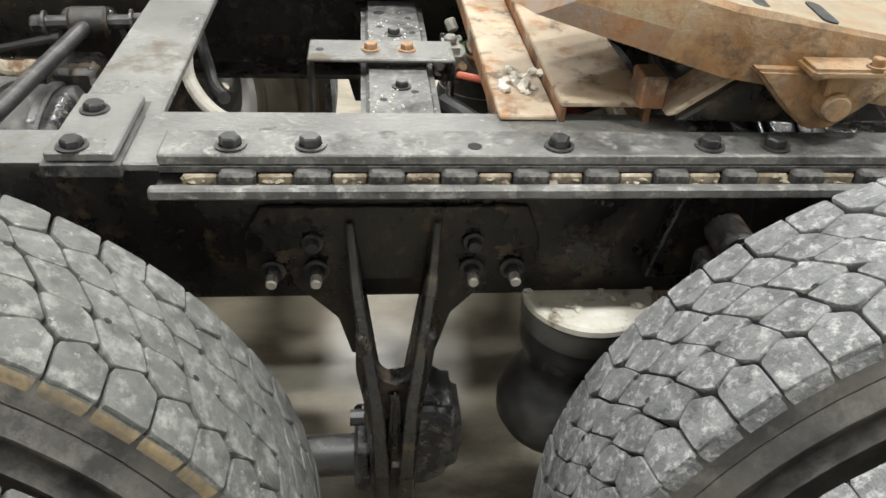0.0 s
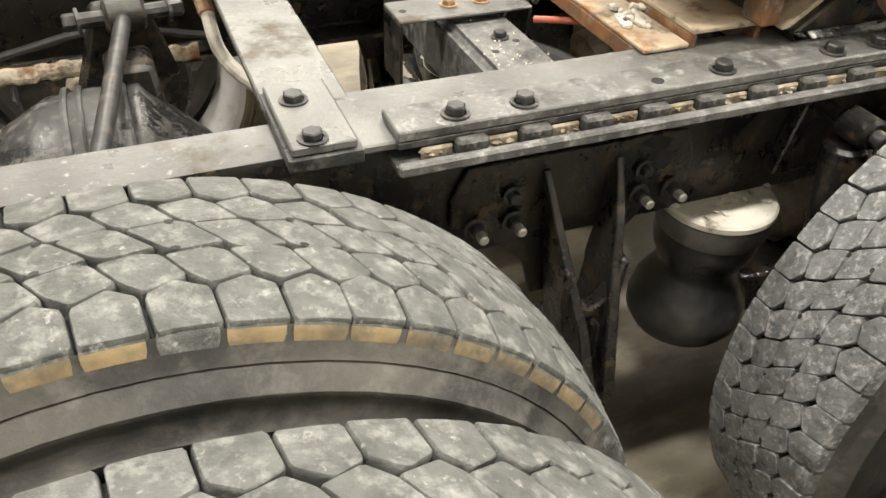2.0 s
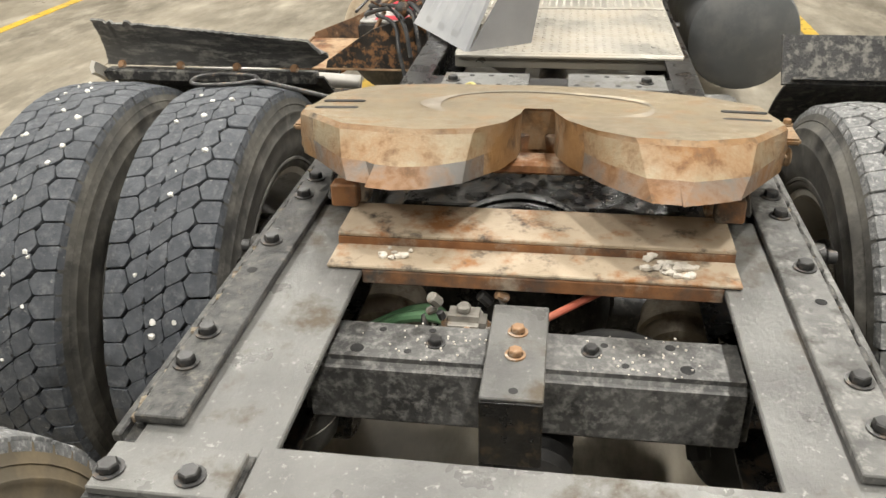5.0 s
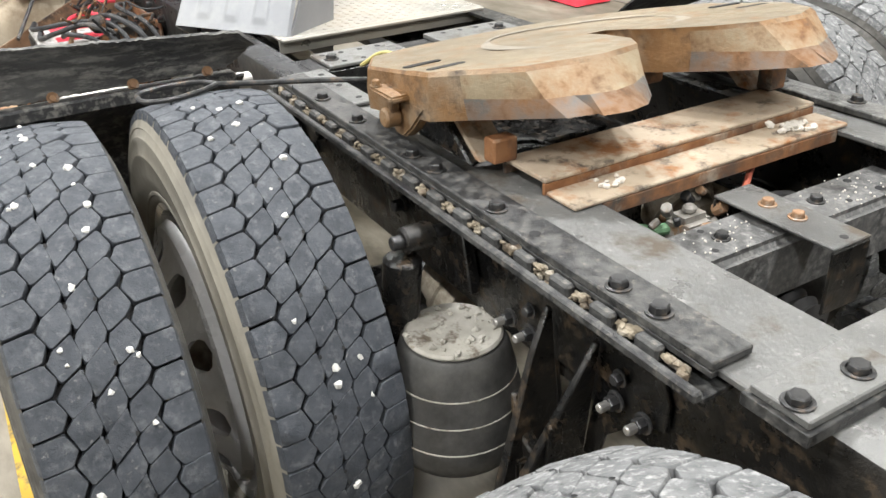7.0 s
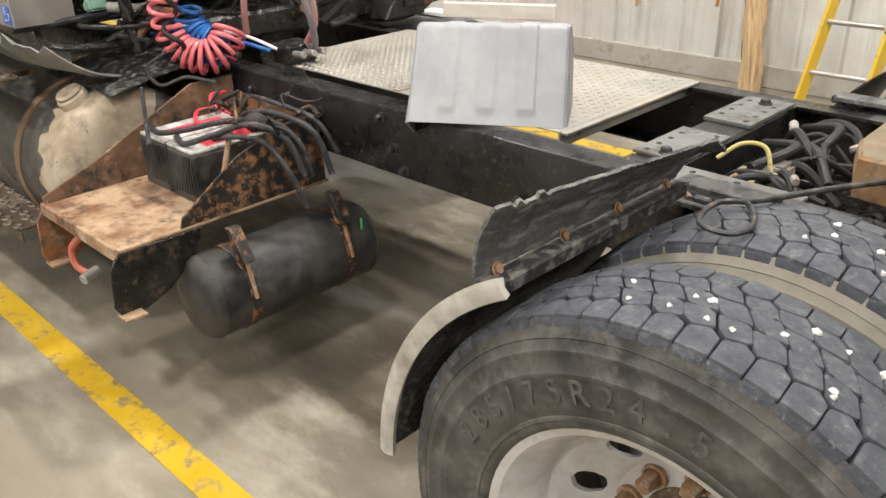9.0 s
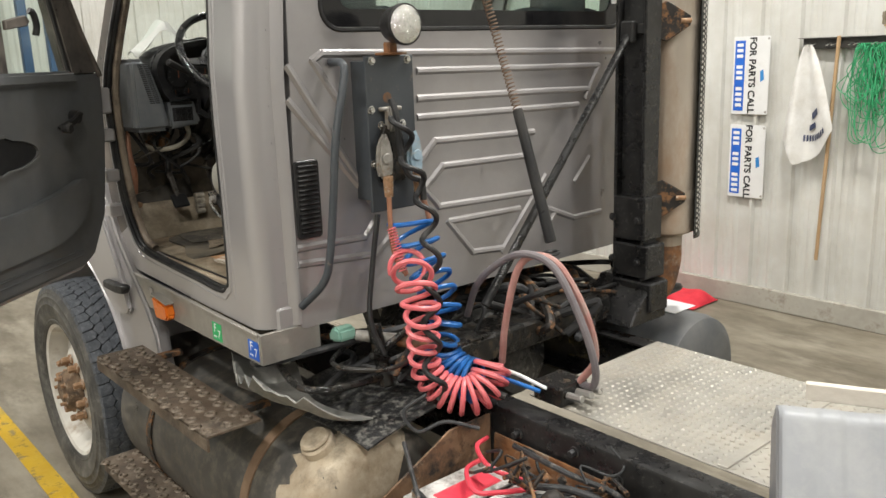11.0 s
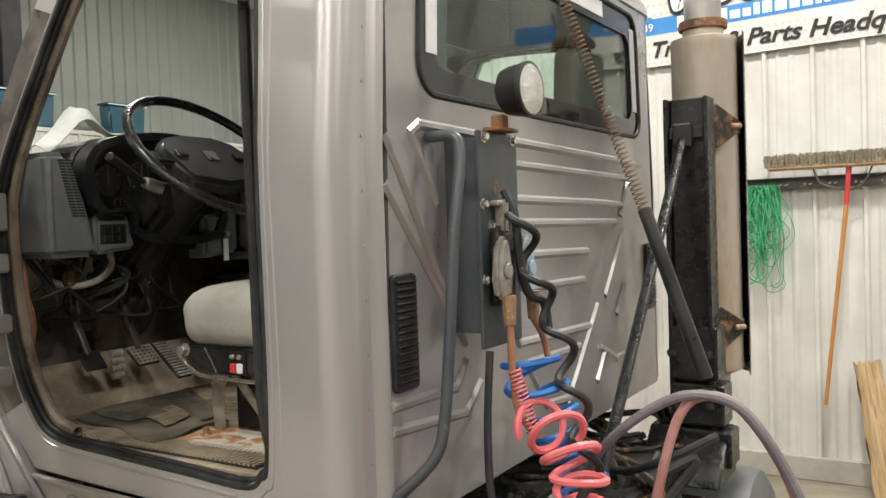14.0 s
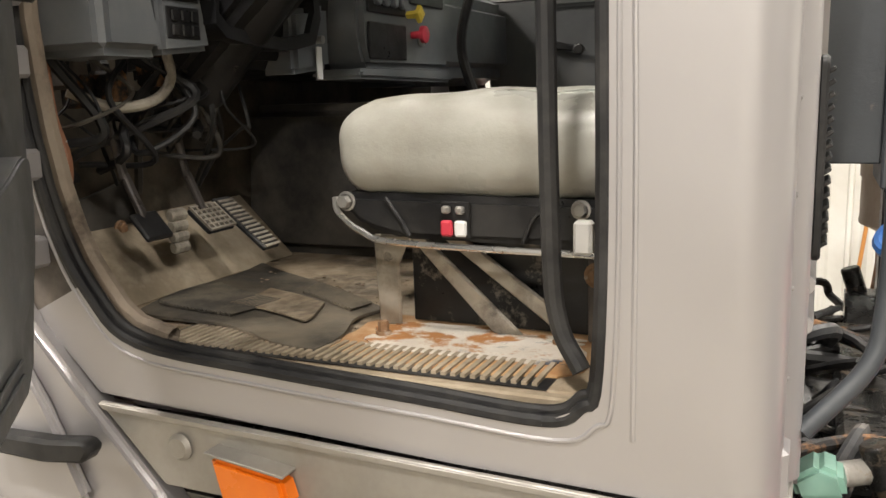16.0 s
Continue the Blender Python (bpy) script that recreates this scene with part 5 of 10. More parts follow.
# ---------- lodged stones in the treads ----------
bm = bmesh.new()
rs = random.Random(21)
for k in range(70):
    y = rs.choice((1.023, 1.065, 1.108, 1.017, 1.113)) if k < 52 else rs.choice((0.69, 0.735, 0.78))
    a = radians(rs.uniform(75, 250) if k < 52 else rs.uniform(85, 190))
    r = rs.uniform(0.0035, 0.0085)
    v = bmesh.ops.create_icosphere(bm, subdivisions=1, radius=r, matrix=T(AX_F + (R_T - 0.002) * math.cos(a), y + rs.uniform(-0.006, 0.006), R_T - 0.008 + (R_T - 0.002) * math.sin(a)))["verts"]
    for q in v:
        q.co += Vector((rs.uniform(-1, 1), rs.uniform(-1, 1), rs.uniform(-1, 1))) * 0.0018
M_STONE = mat("white_pebble", (0.62, 0.61, 0.58), (0.75, 0.74, 0.71), 0.8, scale=50)
tagged(part("lodged_stones", bm, M_STONE, smooth=0), "small white stones wedged in the tyre grooves", "pebbles", kind="stuff")

# ---------- left quarter fender over the front drive wheels ----------
M_FEND = mat("scuffed_black_poly", (0.014, 0.014, 0.015), (0.032, 0.032, 0.033), 0.5, scale=9, dirt=(0.16, 0.155, 0.142), amount=0.46, dscale=45, edge=0.12, dirt2=(0.30, 0.29, 0.27), amount2=0.14, dscale2=80, bump=1.0, bscale=70)
M_RUSTBLK = mat("rust_pitted_black_plate", (0.014, 0.013, 0.012), (0.035, 0.031, 0.028), 0.5, scale=12, dirt=(0.24, 0.125, 0.06), amount=0.47, dscale=26, edge=0.1, dirt2=(0.42, 0.31, 0.20), amount2=0.22, dscale2=40, bump=0.7)
M_FLAP = mat("pale_worn_edge", (0.42, 0.40, 0.36), (0.54, 0.52, 0.47), 0.6, scale=9, dirt=(0.2, 0.17, 0.13), amount=0.35, dscale=8, edge=0.3)
M_FENDF = mat("frayed_black_belting", (0.045, 0.045, 0.046), (0.12, 0.119, 0.116), 0.6, scale=9, stretch=(1, 0.25, 1), dirt=(0.25, 0.245, 0.23), amount=0.44, dscale=60, edge=0.15, dirt2=(0.33, 0.32, 0.30), amount2=0.16, dscale2=110, bump=1.0, bscale=120)
fend = empty("quarter_fender", (0, 0, 0), truck)
fend["label"] = "broken black quarter fender with a pale edge"


def arc_shell(u, v):
    a = radians(3 + 54 * u)
    r = 0.562
    return Vector((AX_F + r * math.cos(a), 0.58 + 0.62 * v, R_T - 0.008 + r * math.sin(a)))


part("shell", sheet(arc_shell, 24, 6, thick=0.006), M_FEND, fend)
part("edge_lip", sheet(lambda u, v: Vector((AX_F + (0.548 + 0.036 * v) * math.cos(radians(2 + 60 * u)), 1.206 + 0.006 * math.sin(3 * v), R_T - 0.008 + (0.548 + 0.036 * v) * math.sin(radians(2 + 60 * u)))), 28, 2, thick=0.012), M_FLAP, fend)
rf = random.Random(8)
jag = [rf.uniform(-0.012, 0.008) for _ in range(41)]


def band(u, v):
    y = 1.195 - 0.63 * u
    top = 1.131 - 0.040 * u + jag[int(u * 40)] * (0.5 if 0.06 < u < 0.2 else 0.08) - 0.03 * max(0, u - 0.95) / 0.05
    x0, z0 = 0.952 - 0.012 * u, 1.000 + 0.004 * u + 0.03 * max(0, u - 0.92) / 0.08
    x1 = 0.908 - 0.042 * u
    return Vector((x0 + (x1 - x0) * v + 0.014 * math.sin(3.1 * v) + rf.uniform(-0.0015, 0.0015), y + rf.uniform(-0.001, 0.001), z0 + (top - z0) * v + rf.uniform(-0.0012, 0.0012)))


part("top_band", sheet(band, 110, 20, thick=0.006), M_FENDF, fend, "rough scuffed black fender band")
part("inner_lip", box(0.918, 0.958, 0.60, 1.19, 0.966, 0.996, 0.004), M_FEND, fend)
for y in (1.15, 0.98, 0.82, 0.66):
    bolt((0.945 - 0.02 * (1.19 - y), y, 1.004), (-0.9, 0, 0.4), 0.0085, 0.006, M_BOLTR, fend)
part("support_tube", cyl((1.085, 0.52, 0.925), (1.04, 0.96, 0.962), 0.020, n=20, bev=0.004), M_GALV, fend)
part("support_arm", box(1.0, 1.07, 0.4325, 0.452, 0.72, 0.90, 0.004), M_RAIL, fend)
# right-hand fender, seen past the fifth wheel
fr = empty("quarter_fender", (0, 0, 0), truck)
fr["label"] = "black quarter fender behind the right drive wheels"
part("shell", sheet(lambda u, v: Vector((AX_F + 0.57 * math.cos(radians(3 + 60 * u)), -0.58 - 0.62 * v, R_T + 0.57 * math.sin(radians(3 + 60 * u)))), 20, 4, thick=0.006), M_FEND, fr)
part("top_band", sheet(lambda u, v: Vector((0.90 + 0.07 * v, -1.18 + 0.62 * u, 1.0 + 0.10 * v)), 20, 3, thick=0.012), M_FEND, fr)

# ---------- deck plate ----------
M_DECK = mat("worn_tread_plate", (0.38, 0.365, 0.33), (0.47, 0.455, 0.415), 0.38, metal=0.6, scale=5, dirt=(0.34, 0.30, 0.24), amount=0.42, dscale=4, edge=0.35, bump=0.08)
deck = part("deck_plate", box(1.47, 2.82, -0.405, 0.305, 0.9085, 0.9135, 0.001), M_DECK, truck, "worn bright aluminium tread deck plate")
part("front_edge", box(1.462, 1.4685, -0.405, 0.305, 0.868, 0.9135, 0.001), M_DECK, deck)
bm = bmesh.new()
for i in range(46):
    for j in range(25):
        x, y = 1.49 + 0.0288 * i, -0.392 + 0.0283 * j
        if x > 2.8 or y > 0.29:
            continue
        if i < 22:
            a = radians(45 if (i + j) % 2 else -45)
            dx, dy = 0.010 * math.cos(a), 0.010 * math.sin(a)
            nx, ny = -0.0028 * math.sin(a), 0.0028 * math.cos(a)
            b0 = [(x - dx, y - dy), (x + nx, y + ny), (x + dx, y + dy), (x - nx, y - ny)]
        else:
            b0 = [(x + 0.0085 * math.cos(t), y + 0.0085 * math.sin(t)) for t in (0.4, 1.6, 2.8, 4.0, 5.2)]
        lo = [bm.verts.new((p, q, 0.9134)) for p, q in b0]
        hi = [bm.verts.new((x + (p - x) * 0.6, y + (q - y) * 0.6, 0.9158 if i < 22 else 0.9175)) for p, q in b0]
        for k in range(len(b0)):
            bm.faces.new((lo[k], lo[(k + 1) % len(b0)], hi[(k + 1) % len(b0)], hi[k]))
        bm.faces.new(hi)
bmesh.ops.recalc_face_normals(bm, faces=bm.faces[:])
studs = part("grip_studs", bm, M_DECK, deck, smooth=0)
studs["kind"] = "stuff"
part("seam_bar", box(2.105, 2.135, -0.40, 0.30, 0.9137, 0.919, 0.002), M_DECK, deck)
part("perforated_edge", box(1.44, 1.4615, -0.40, 0.30, 0.905, 0.9125, 0.001), M_DECK, deck)

# ---------- grey ribbed cover standing on the deck ----------
M_COVER = mat("grey_moulded_plastic", (0.27, 0.28, 0.30), (0.32, 0.33, 0.35), 0.42, scale=4, dirt=(0.42, 0.42, 0.42), amount=0.3, dscale=6, edge=0.4, bump=0.06)
BL, BR, TL, TR = Vector((1.851, 0.512, 0.9155)), Vector((1.467, 0.275, 0.9155)), Vector((1.945, 0.36, 1.178)), Vector((1.553, 0.156, 1.186))
nrm = (BR - BL).cross(TL - BL).normalized()
if nrm.y < 0:
    nrm = -nrm


def cover_face(u, v):
    p = BL.lerp(BR, u).lerp(TL.lerp(TR, u), v)
    rib = 0.0
    for c in (0.255, 0.50, 0.75):
        d = abs(u - c)
        if v > 0.10:
            rib += (0.0045 + 0.004 * max(0.0, (v - 0.86) / 0.14)) * max(0.0, min(1.0, (0.062 - d) / 0.012)) * min(1, (v - 0.10) / 0.02)
    bend = max(0.0, (v - 0.88) / 0.12)
    side = max(0.0, (abs(u - 0.5) - 0.475) / 0.025)
    return p + nrm * (rib - 0.045 * bend * bend - 0.012 * side * side + 0.0015 * math.sin(5 * u + 3 * v))


cover = empty("box_cover", (1.7, 0.35, 0.914))
bm = sheet(cover_face, 70, 30, thick=0.004)
bmesh.ops.transform(bm, matrix=T(-1.7, -0.35, -0.914), verts=bm.verts[:])
part("ribbed_panel", bm, M_COVER, cover)
M_COVERIN = mat("grey_cover_inside", (0.22, 0.22, 0.23), (0.28, 0.28, 0.29), 0.6, scale=4, dirt=(0.4, 0.38, 0.34), amount=0.3)
for a, b in ((BL, TL), (BR, TR)):
    back = -nrm * 0.24
    a, b = a - nrm * 0.014, b - nrm * 0.05
    poly = [a, b, b + back * 0.45 + Vector((0, 0, -0.03)), a + back + Vector((0, 0, 0.006))]
    bm = bmesh.new()
    d = (BR - BL).normalized() * 0.004
    vs = [[bm.verts.new(p + s * d - Vector((1.7, 0.35, 0.914))) for p in poly] for s in (-1, 1)]
    bm.faces.new(vs[0])
    bm.faces.new(vs[1][::-1])
    for j in range(4):
        bm.faces.new((vs[0][j], vs[1][j], vs[1][(j + 1) % 4], vs[0][(j + 1) % 4]))
    bmesh.ops.recalc_face_normals(bm, faces=bm.faces[:])
    part("side_flange", bm, M_COVERIN, cover)
bm = bmesh.new()
o = Vector((1.7, 0.35, 0.914))
back = -nrm * 0.11
add_sheet(bm, lambda u, v: TL.lerp(TR, u) - nrm * 0.046 + back * v * 0.7 + Vector((0, 0, -0.03 * v - 0.003)) - o, 6, 3, thick=0.004)
part("top_flange", bm, M_COVER, cover)
M_BOARD = mat("pale_board", (0.58, 0.53, 0.46), (0.66, 0.61, 0.54), 0.7, scale=8, stretch=(1, 6, 6))
part("stiffener_board", box(-0.167, 0.167, -0.011, 0.011, -0.03, 0.012, 0.002, m=Matrix.Translation(Vector((1.776, 0.197, 1.193)) - o) @ pose(0, 0, 0, 0, 0, 25.6)), M_BOARD, cover)
tagged(cover, "grey ribbed moulded battery box cover standing on the deck", "box cover")
M_YSTICK = mat("yellow_plastic_strip", (0.70, 0.52, 0.05), (0.78, 0.60, 0.10), 0.5, scale=8)

# ---------- battery box, air tank ----------
M_TANRUST = mat("tan_rust_tray", (0.33, 0.215, 0.125), (0.46, 0.33, 0.21), 0.75, scale=7, dirt=(0.16, 0.068, 0.03), amount=0.46, dscale=8, edge=0.18, dirt2=(0.045, 0.036, 0.03), amount2=0.33, dscale2=12, bump=0.5)
M_TRAYSIDE = mat("brown_rust_plate", (0.13, 0.072, 0.038), (0.24, 0.145, 0.085), 0.8, scale=9, dirt=(0.035, 0.028, 0.024), amount=0.42, dscale=11, edge=0.15, dirt2=(0.40, 0.31, 0.22), amount2=0.27, dscale2=14, bump=0.6)
bb = empty("battery_box", (0, 0, 0), truck)
bb["label"] = "open rusted battery box with two batteries"
part("tray", box(2.335, 2.865, 0.44, 1.20, 0.590, 0.600, 0.002), M_TANRUST, bb, "tan rusted tray")
part("tray_lip", box(2.335, 2.865, 1.2005, 1.212, 0.565, 0.606, 0.002), M_TANRUST, bb)
part("side_plate", prism([(0.45, 0.60), (1.20, 0.60), (1.20, 0.625), (1.0, 0.70), (0.62, 0.88), (0.45, 0.88)], 2.856, 2.864, YZ, 0.0015), M_TRAYSIDE, bb, "sloped brown rusted side plate")
part("side_plate", prism([(0.45, 0.60), (1.0, 0.60), (0.99, 0.632), (0.86, 0.72), (0.78, 0.77), (0.62, 0.825), (0.47, 0.835)], 2.336, 2.344, YZ, 0.0015), M_RUSTBLK, bb, "rust-pitted black side plate")
part("back_plate", prism([(2.345, 0.60), (2.855, 0.60), (2.84, 0.82), (2.36, 0.82)], -0.45, -0.443, XZ, 0.0015), M_RUSTY, bb)
part("hold_down_bar", cyl((2.35, 0.86, 0.615), (2.42, 0.74, 0.83), 0.009, n=10), M_BOLTR, bb)
part("hold_down_bar", cyl((2.62, 0.92, 0.78), (2.86, 0.80, 0.90), 0.007, n=10), M_BOLT, bb)
for x, mt in ((2.338, M_RAIL), (2.862, M_RUSTY)):
    part("leg_bracket", prism([(0.93, 0.588), (1.205, 0.590), (1.235, 0.55), (1.245, 0.43), (1.225, 0.392), (1.15, 0.392), (1.06, 0.43), (0.97, 0.50)], x - 0.006, x + 0.006, YZ, 0.002), mt, bb, "bent rusty bracket below the tray")
    part("foot_flange", box(x - 0.05, x + 0.005, 1.17, 1.238, 0.396, 0.404, 0.001), M_TANRUST, bb)
M_BATT = mat("black_battery_case", (0.012, 0.012, 0.013), (0.026, 0.026, 0.026), 0.4, scale=6, dirt=(0.14, 0.132, 0.12), amount=0.38, dscale=5, edge=0.35)
M_BATTTOP = mat("dirty_white_label", (0.50, 0.49, 0.47), (0.62, 0.61, 0.59), 0.5, scale=6, dirt=(0.16, 0.145, 0.13), amount=0.42, dscale=11, edge=0.2, dirt2=(0.05, 0.045, 0.04), amount2=0.25, dscale2=18)
M_REDLBL = mat("red_label", (0.62, 0.04, 0.07), (0.70, 0.07, 0.10), 0.45, scale=8, dirt=(0.3, 0.25, 0.2), amount=0.25)
for x in (2.535, 2.715):
    bx = part("battery", box(x - 0.082, x + 0.082, 0.545, 0.868, 0.6005, 0.765, 0.006), M_BATT, bb, "dusty black truck battery with a white top")
    part("lid", box(x - 0.080, x + 0.080, 0.548, 0.865, 0.7655, 0.779, 0.004), M_BATTTOP, bx)
    part("label", box(x - 0.06, x + 0.02, 0.60, 0.80, 0.7793, 0.7803, 0), M_REDLBL, bx, smooth=0)
    for k in range(9):
        part("case_rib", box(x - 0.078 + 0.0173 * k, x - 0.070 + 0.0173 * k, 0.8683, 0.8725, 0.63, 0.755, 0.001), M_BATT, bx)
    for y in (0.58, 0.84):
        part("terminal", cyl((x + 0.05, y, 0.779), (x + 0.05, y, 0.80), 0.011, n=12, bev=0.002), M_VALVE, bx)
M_CABLE = mat("dark_battery_cable", (0.022, 0.023, 0.025), (0.05, 0.051, 0.053), 0.5, scale=20, dirt=(0.2, 0.18, 0.16), amount=0.3, dscale=15)
for m_, r_, pts in [
    (M_REDLBL, 0.009, [(2.765, 0.58, 0.80), (2.72, 0.68, 0.82), (2.62, 0.74, 0.815), (2.56, 0.70, 0.82), (2.48, 0.60, 0.83)]),
    (M_REDLBL, 0.009, [(2.585, 0.58, 0.80), (2.66, 0.64, 0.835), (2.76, 0.60, 0.85), (2.80, 0.52, 0.84)]),
    (M_CABLE, 0.012, [(2.765, 0.84, 0.80), (2.66, 0.86, 0.80), (2.56, 0.82, 0.82), (2.48, 0.72, 0.84), (2.38, 0.62, 0.84), (2.29, 0.58, 0.78), (2.26, 0.56, 0.66)]),
    (M_CABLE, 0.012, [(2.585, 0.84, 0.80), (2.52, 0.85, 0.79), (2.44, 0.80, 0.82), (2.36, 0.70, 0.85), (2.28, 0.63, 0.80), (2.24, 0.60, 0.68)]),
    (M_CABLE, 0.013, [(2.585, 0.60, 0.80), (2.47, 0.64, 0.85), (2.37, 0.60, 0.86), (2.27, 0.53, 0.80), (2.23, 0.50, 0.66)]),
    (M_CABLE, 0.011, [(2.70, 0.50, 0.84), (2.55, 0.55, 0.87), (2.42, 0.57, 0.88), (2.30, 0.50, 0.83), (2.24, 0.46, 0.72)]),
    (M_CABLE, 0.011, [(2.46, 0.78, 0.80), (2.38, 0.76, 0.82), (2.33, 0.68, 0.79), (2.25, 0.65, 0.70), (2.22, 0.62, 0.58)]),
    (M_CABLE, 0.008, [(2.80, 0.55, 0.88), (2.88, 0.62, 0.90), (2.92, 0.70, 0.88), (2.96, 0.72, 0.94), (2.92, 0.66, 0.99)]),
]:
    part("cable", tube(pts, r_ * 0.8, n=9, k=7), m_, bb)
rk = random.Random(17)
for k in range(12):
    x, y, z = rk.uniform(2.36, 2.72), rk.uniform(0.50, 0.74), rk.uniform(0.79, 0.87)
    pts = [(x, y, z)]
    for j in range(4):
        pts.append((pts[-1][0] + rk.uniform(-0.10, 0.06), pts[-1][1] + rk.uniform(-0.08, 0.06), min(0.93, max(0.79, z + rk.uniform(-0.03, 0.06)))))
    part("lead", tube(pts, rk.choice((0.0035, 0.005, 0.007)), n=7, k=5), rk.choice((M_CABLE, M_RUBBER, M_RUBBER, M_RUSTBLK)), bb)
for k in range(7):
    c = Vector((rk.uniform(2.37, 2.60), rk.uniform(0.52, 0.76), rk.uniform(0.79, 0.85)))
    part("clamp", box(-0.022, 0.022, -0.012, 0.012, -0.009, 0.009, 0.004, m=Matrix.Translation(c) @ pose(0, 0, 0, rk.uniform(-40, 40), rk.uniform(-40, 40), rk.uniform(0, 180))), rk.choice((M_VALVE, M_RUSTBLK, M_BOLT)), bb)
part("crimp_lump", bmesh.ops.create_icosphere(b_ := bmesh.new(), subdivisions=2, radius=0.035, matrix=T(2.40, 0.66, 0.84)) and b_, M_RUSTBLK, bb)
part("orange_sling", tube([(2.62, 1.19, 0.56), (2.66, 1.215, 0.51), (2.64, 1.22, 0.46), (2.60, 1.205, 0.44)], 0.011, k=6), M_REDHOSE, bb)
part("fitting", cyl((2.60, 1.17, 0.44), (2.585, 1.23, 0.43), 0.018, n=12, bev=0.003), M_GALV, bb)
tank = part("air_tank", add_lathe(bmesh.new(), [(0, -0.345), (0.06, -0.342), (0.105, -0.331), (0.128, -0.316), (0.136, -0.30), (0.138, -0.296), (0.1365, -0.29), (0.1365, 0.29), (0.138, 0.296), (0.136, 0.30), (0.128, 0.316), (0.105, 0.331), (0.06, 0.342), (0, 0.345)], 48, T(2.30, 0.685, 0.372) @ pose(0, 0, 0, -90, 0, 0)), mat("dusty_black_tank", (0.018, 0.018, 0.019), (0.032, 0.032, 0.034), 0.38, scale=5, dirt=(0.10, 0.09, 0.075), amount=0.36, dscale=7, edge=0.35, bump=0.06), truck, "dusty black cylindrical air tank with straps")
for y in (0.50, 0.88):
    part("strap", add_lathe(bmesh.new(), [(0.1372, y - 0.016), (0.1405, y - 0.016), (0.1405, y + 0.016), (0.1372, y + 0.016)], 40, T(2.30, 0, 0.372) @ pose(0, 0, 0, -90, 0, 0)), M_RUSTBLK, tank)
    part("strap_bolt", cyl((2.20, y, 0.52), (2.158, y, 0.38), 0.007, n=8), M_BOLTR, tank)
    part("strap_bracket", prism([(2.17, 0.50), (2.23, 0.595), (2.26, 0.595), (2.21, 0.49)], -0.02, 0.02, T(0, y, 0) @ XZ, 0.002), M_RUSTBLK, tank)
part("drain_tag", box(2.168, 2.172, 0.44, 0.448, 0.46, 0.50, 0.001), mat("green_tag", (0.05, 0.42, 0.12), (0.08, 0.5, 0.16), 0.5), tank)

# ---------- fuel tank and steps ----------
M_FTANK = mat("black_fuel_tank", (0.016, 0.0165, 0.017), (0.032, 0.0325, 0.033), 0.3, scale=4, dirt=(0.11, 0.10, 0.085), amount=0.44, dscale=4, edge=0.45, dirt2=(0.22, 0.19, 0.15), amount2=0.18, dscale2=22, bump=0.05)
M_MUD = mat("dried_pale_mud", (0.36, 0.29, 0.205), (0.50, 0.43, 0.33), 0.9, scale=7, dirt=(0.22, 0.165, 0.105), amount=0.40, dscale=9, edge=0.25, dirt2=(0.10, 0.085, 0.065), amount2=0.24, dscale2=12, bump=0.5)
ft = empty("fuel_tank", (0, 0, 0), truck)
ft["label"] = "black cylindrical fuel tank with pale dried mud"
RM = T(0, 0.80, 0.565) @ pose(0, 0, 0, 0, 90, 0)
part("shell", add_lathe(bmesh.new(), [(0.0, 2.985), (0.14, 2.985), (0.255, 2.995), (0.296, 3.02), (0.302, 3.05), (0.302, 4.42), (0.296, 4.45), (0.255, 4.475), (0, 4.48)], 64, RM), M_FTANK, ft)
rm = random.Random(5)
edge_hi = [0.92 + 0.06 * math.sin(0.9 * k) + 0.03 * math.sin(2.3 * k + 1) + rm.uniform(-0.015, 0.015) for k in range(40)]
MUDP = [(2.9835, 0.08), (2.9835, 0.14), (2.993, 0.2565), (3.018, 0.2985), (3.048, 0.3038), (3.12, 0.3038), (3.20, 0.3038)]


def mud(u, v):
    a = radians(-28 + 142 * u)
    s = v * edge_hi[min(39, int(u * 39))] * (0.72 + 0.28 * math.sin(math.pi * min(1, u * 1.05))) * (len(MUDP) - 1)
    k = min(len(MUDP) - 2, int(s))
    f = s - k
    x, r = MUDP[k][0] * (1 - f) + MUDP[k + 1][0] * f, MUDP[k][1] * (1 - f) + MUDP[k + 1][1] * f
    return Vector((x - 0.0008, 0.80 + r * math.cos(a), 0.565 + r * math.sin(a)))


part("mud_coat", sheet(mud, 39, 18, thick=0.0015), M_MUD, ft, "pale dried mud splash")
neck = part("filler_neck", cyl((3.12, 0.925, 0.83), (3.12, 0.945, 0.866), 0.055, n=24, bev=0.006), M_MUD, ft)
part("filler_cap", cyl((3.12, 0.945, 0.866), (3.12, 0.952, 0.880), 0.048, n=24, bev=0.006), M_MUD, neck)
for x in (3.34, 4.12):
    part("strap", add_lathe(bmesh.new(), [(0.3035, x - 0.022), (0.309, x - 0.022), (0.309, x + 0.022), (0.3035, x + 0.022)], 56, RM), M_RUSTBLK if x > 4 else mat("brown_strap", (0.16, 0.10, 0.06), (0.24, 0.16, 0.1), 0.7, scale=9), ft)
M_STUD = mat("bright_worn_studs", (0.12, 0.09, 0.065), (0.22, 0.18, 0.14), 0.5, metal=0.3, scale=20, dirt=(0.06, 0.045, 0.03), amount=0.4, dscale=20)
M_STEP = mat("rusty_step_plate", (0.075, 0.052, 0.036), (0.13, 0.095, 0.068), 0.6, metal=0.2, scale=8, dirt=(0.24, 0.20, 0.155), amount=0.34, dscale=9, edge=0.25, dirt2=(0.03, 0.027, 0.024), amount2=0.35, dscale2=5, bump=0.3)
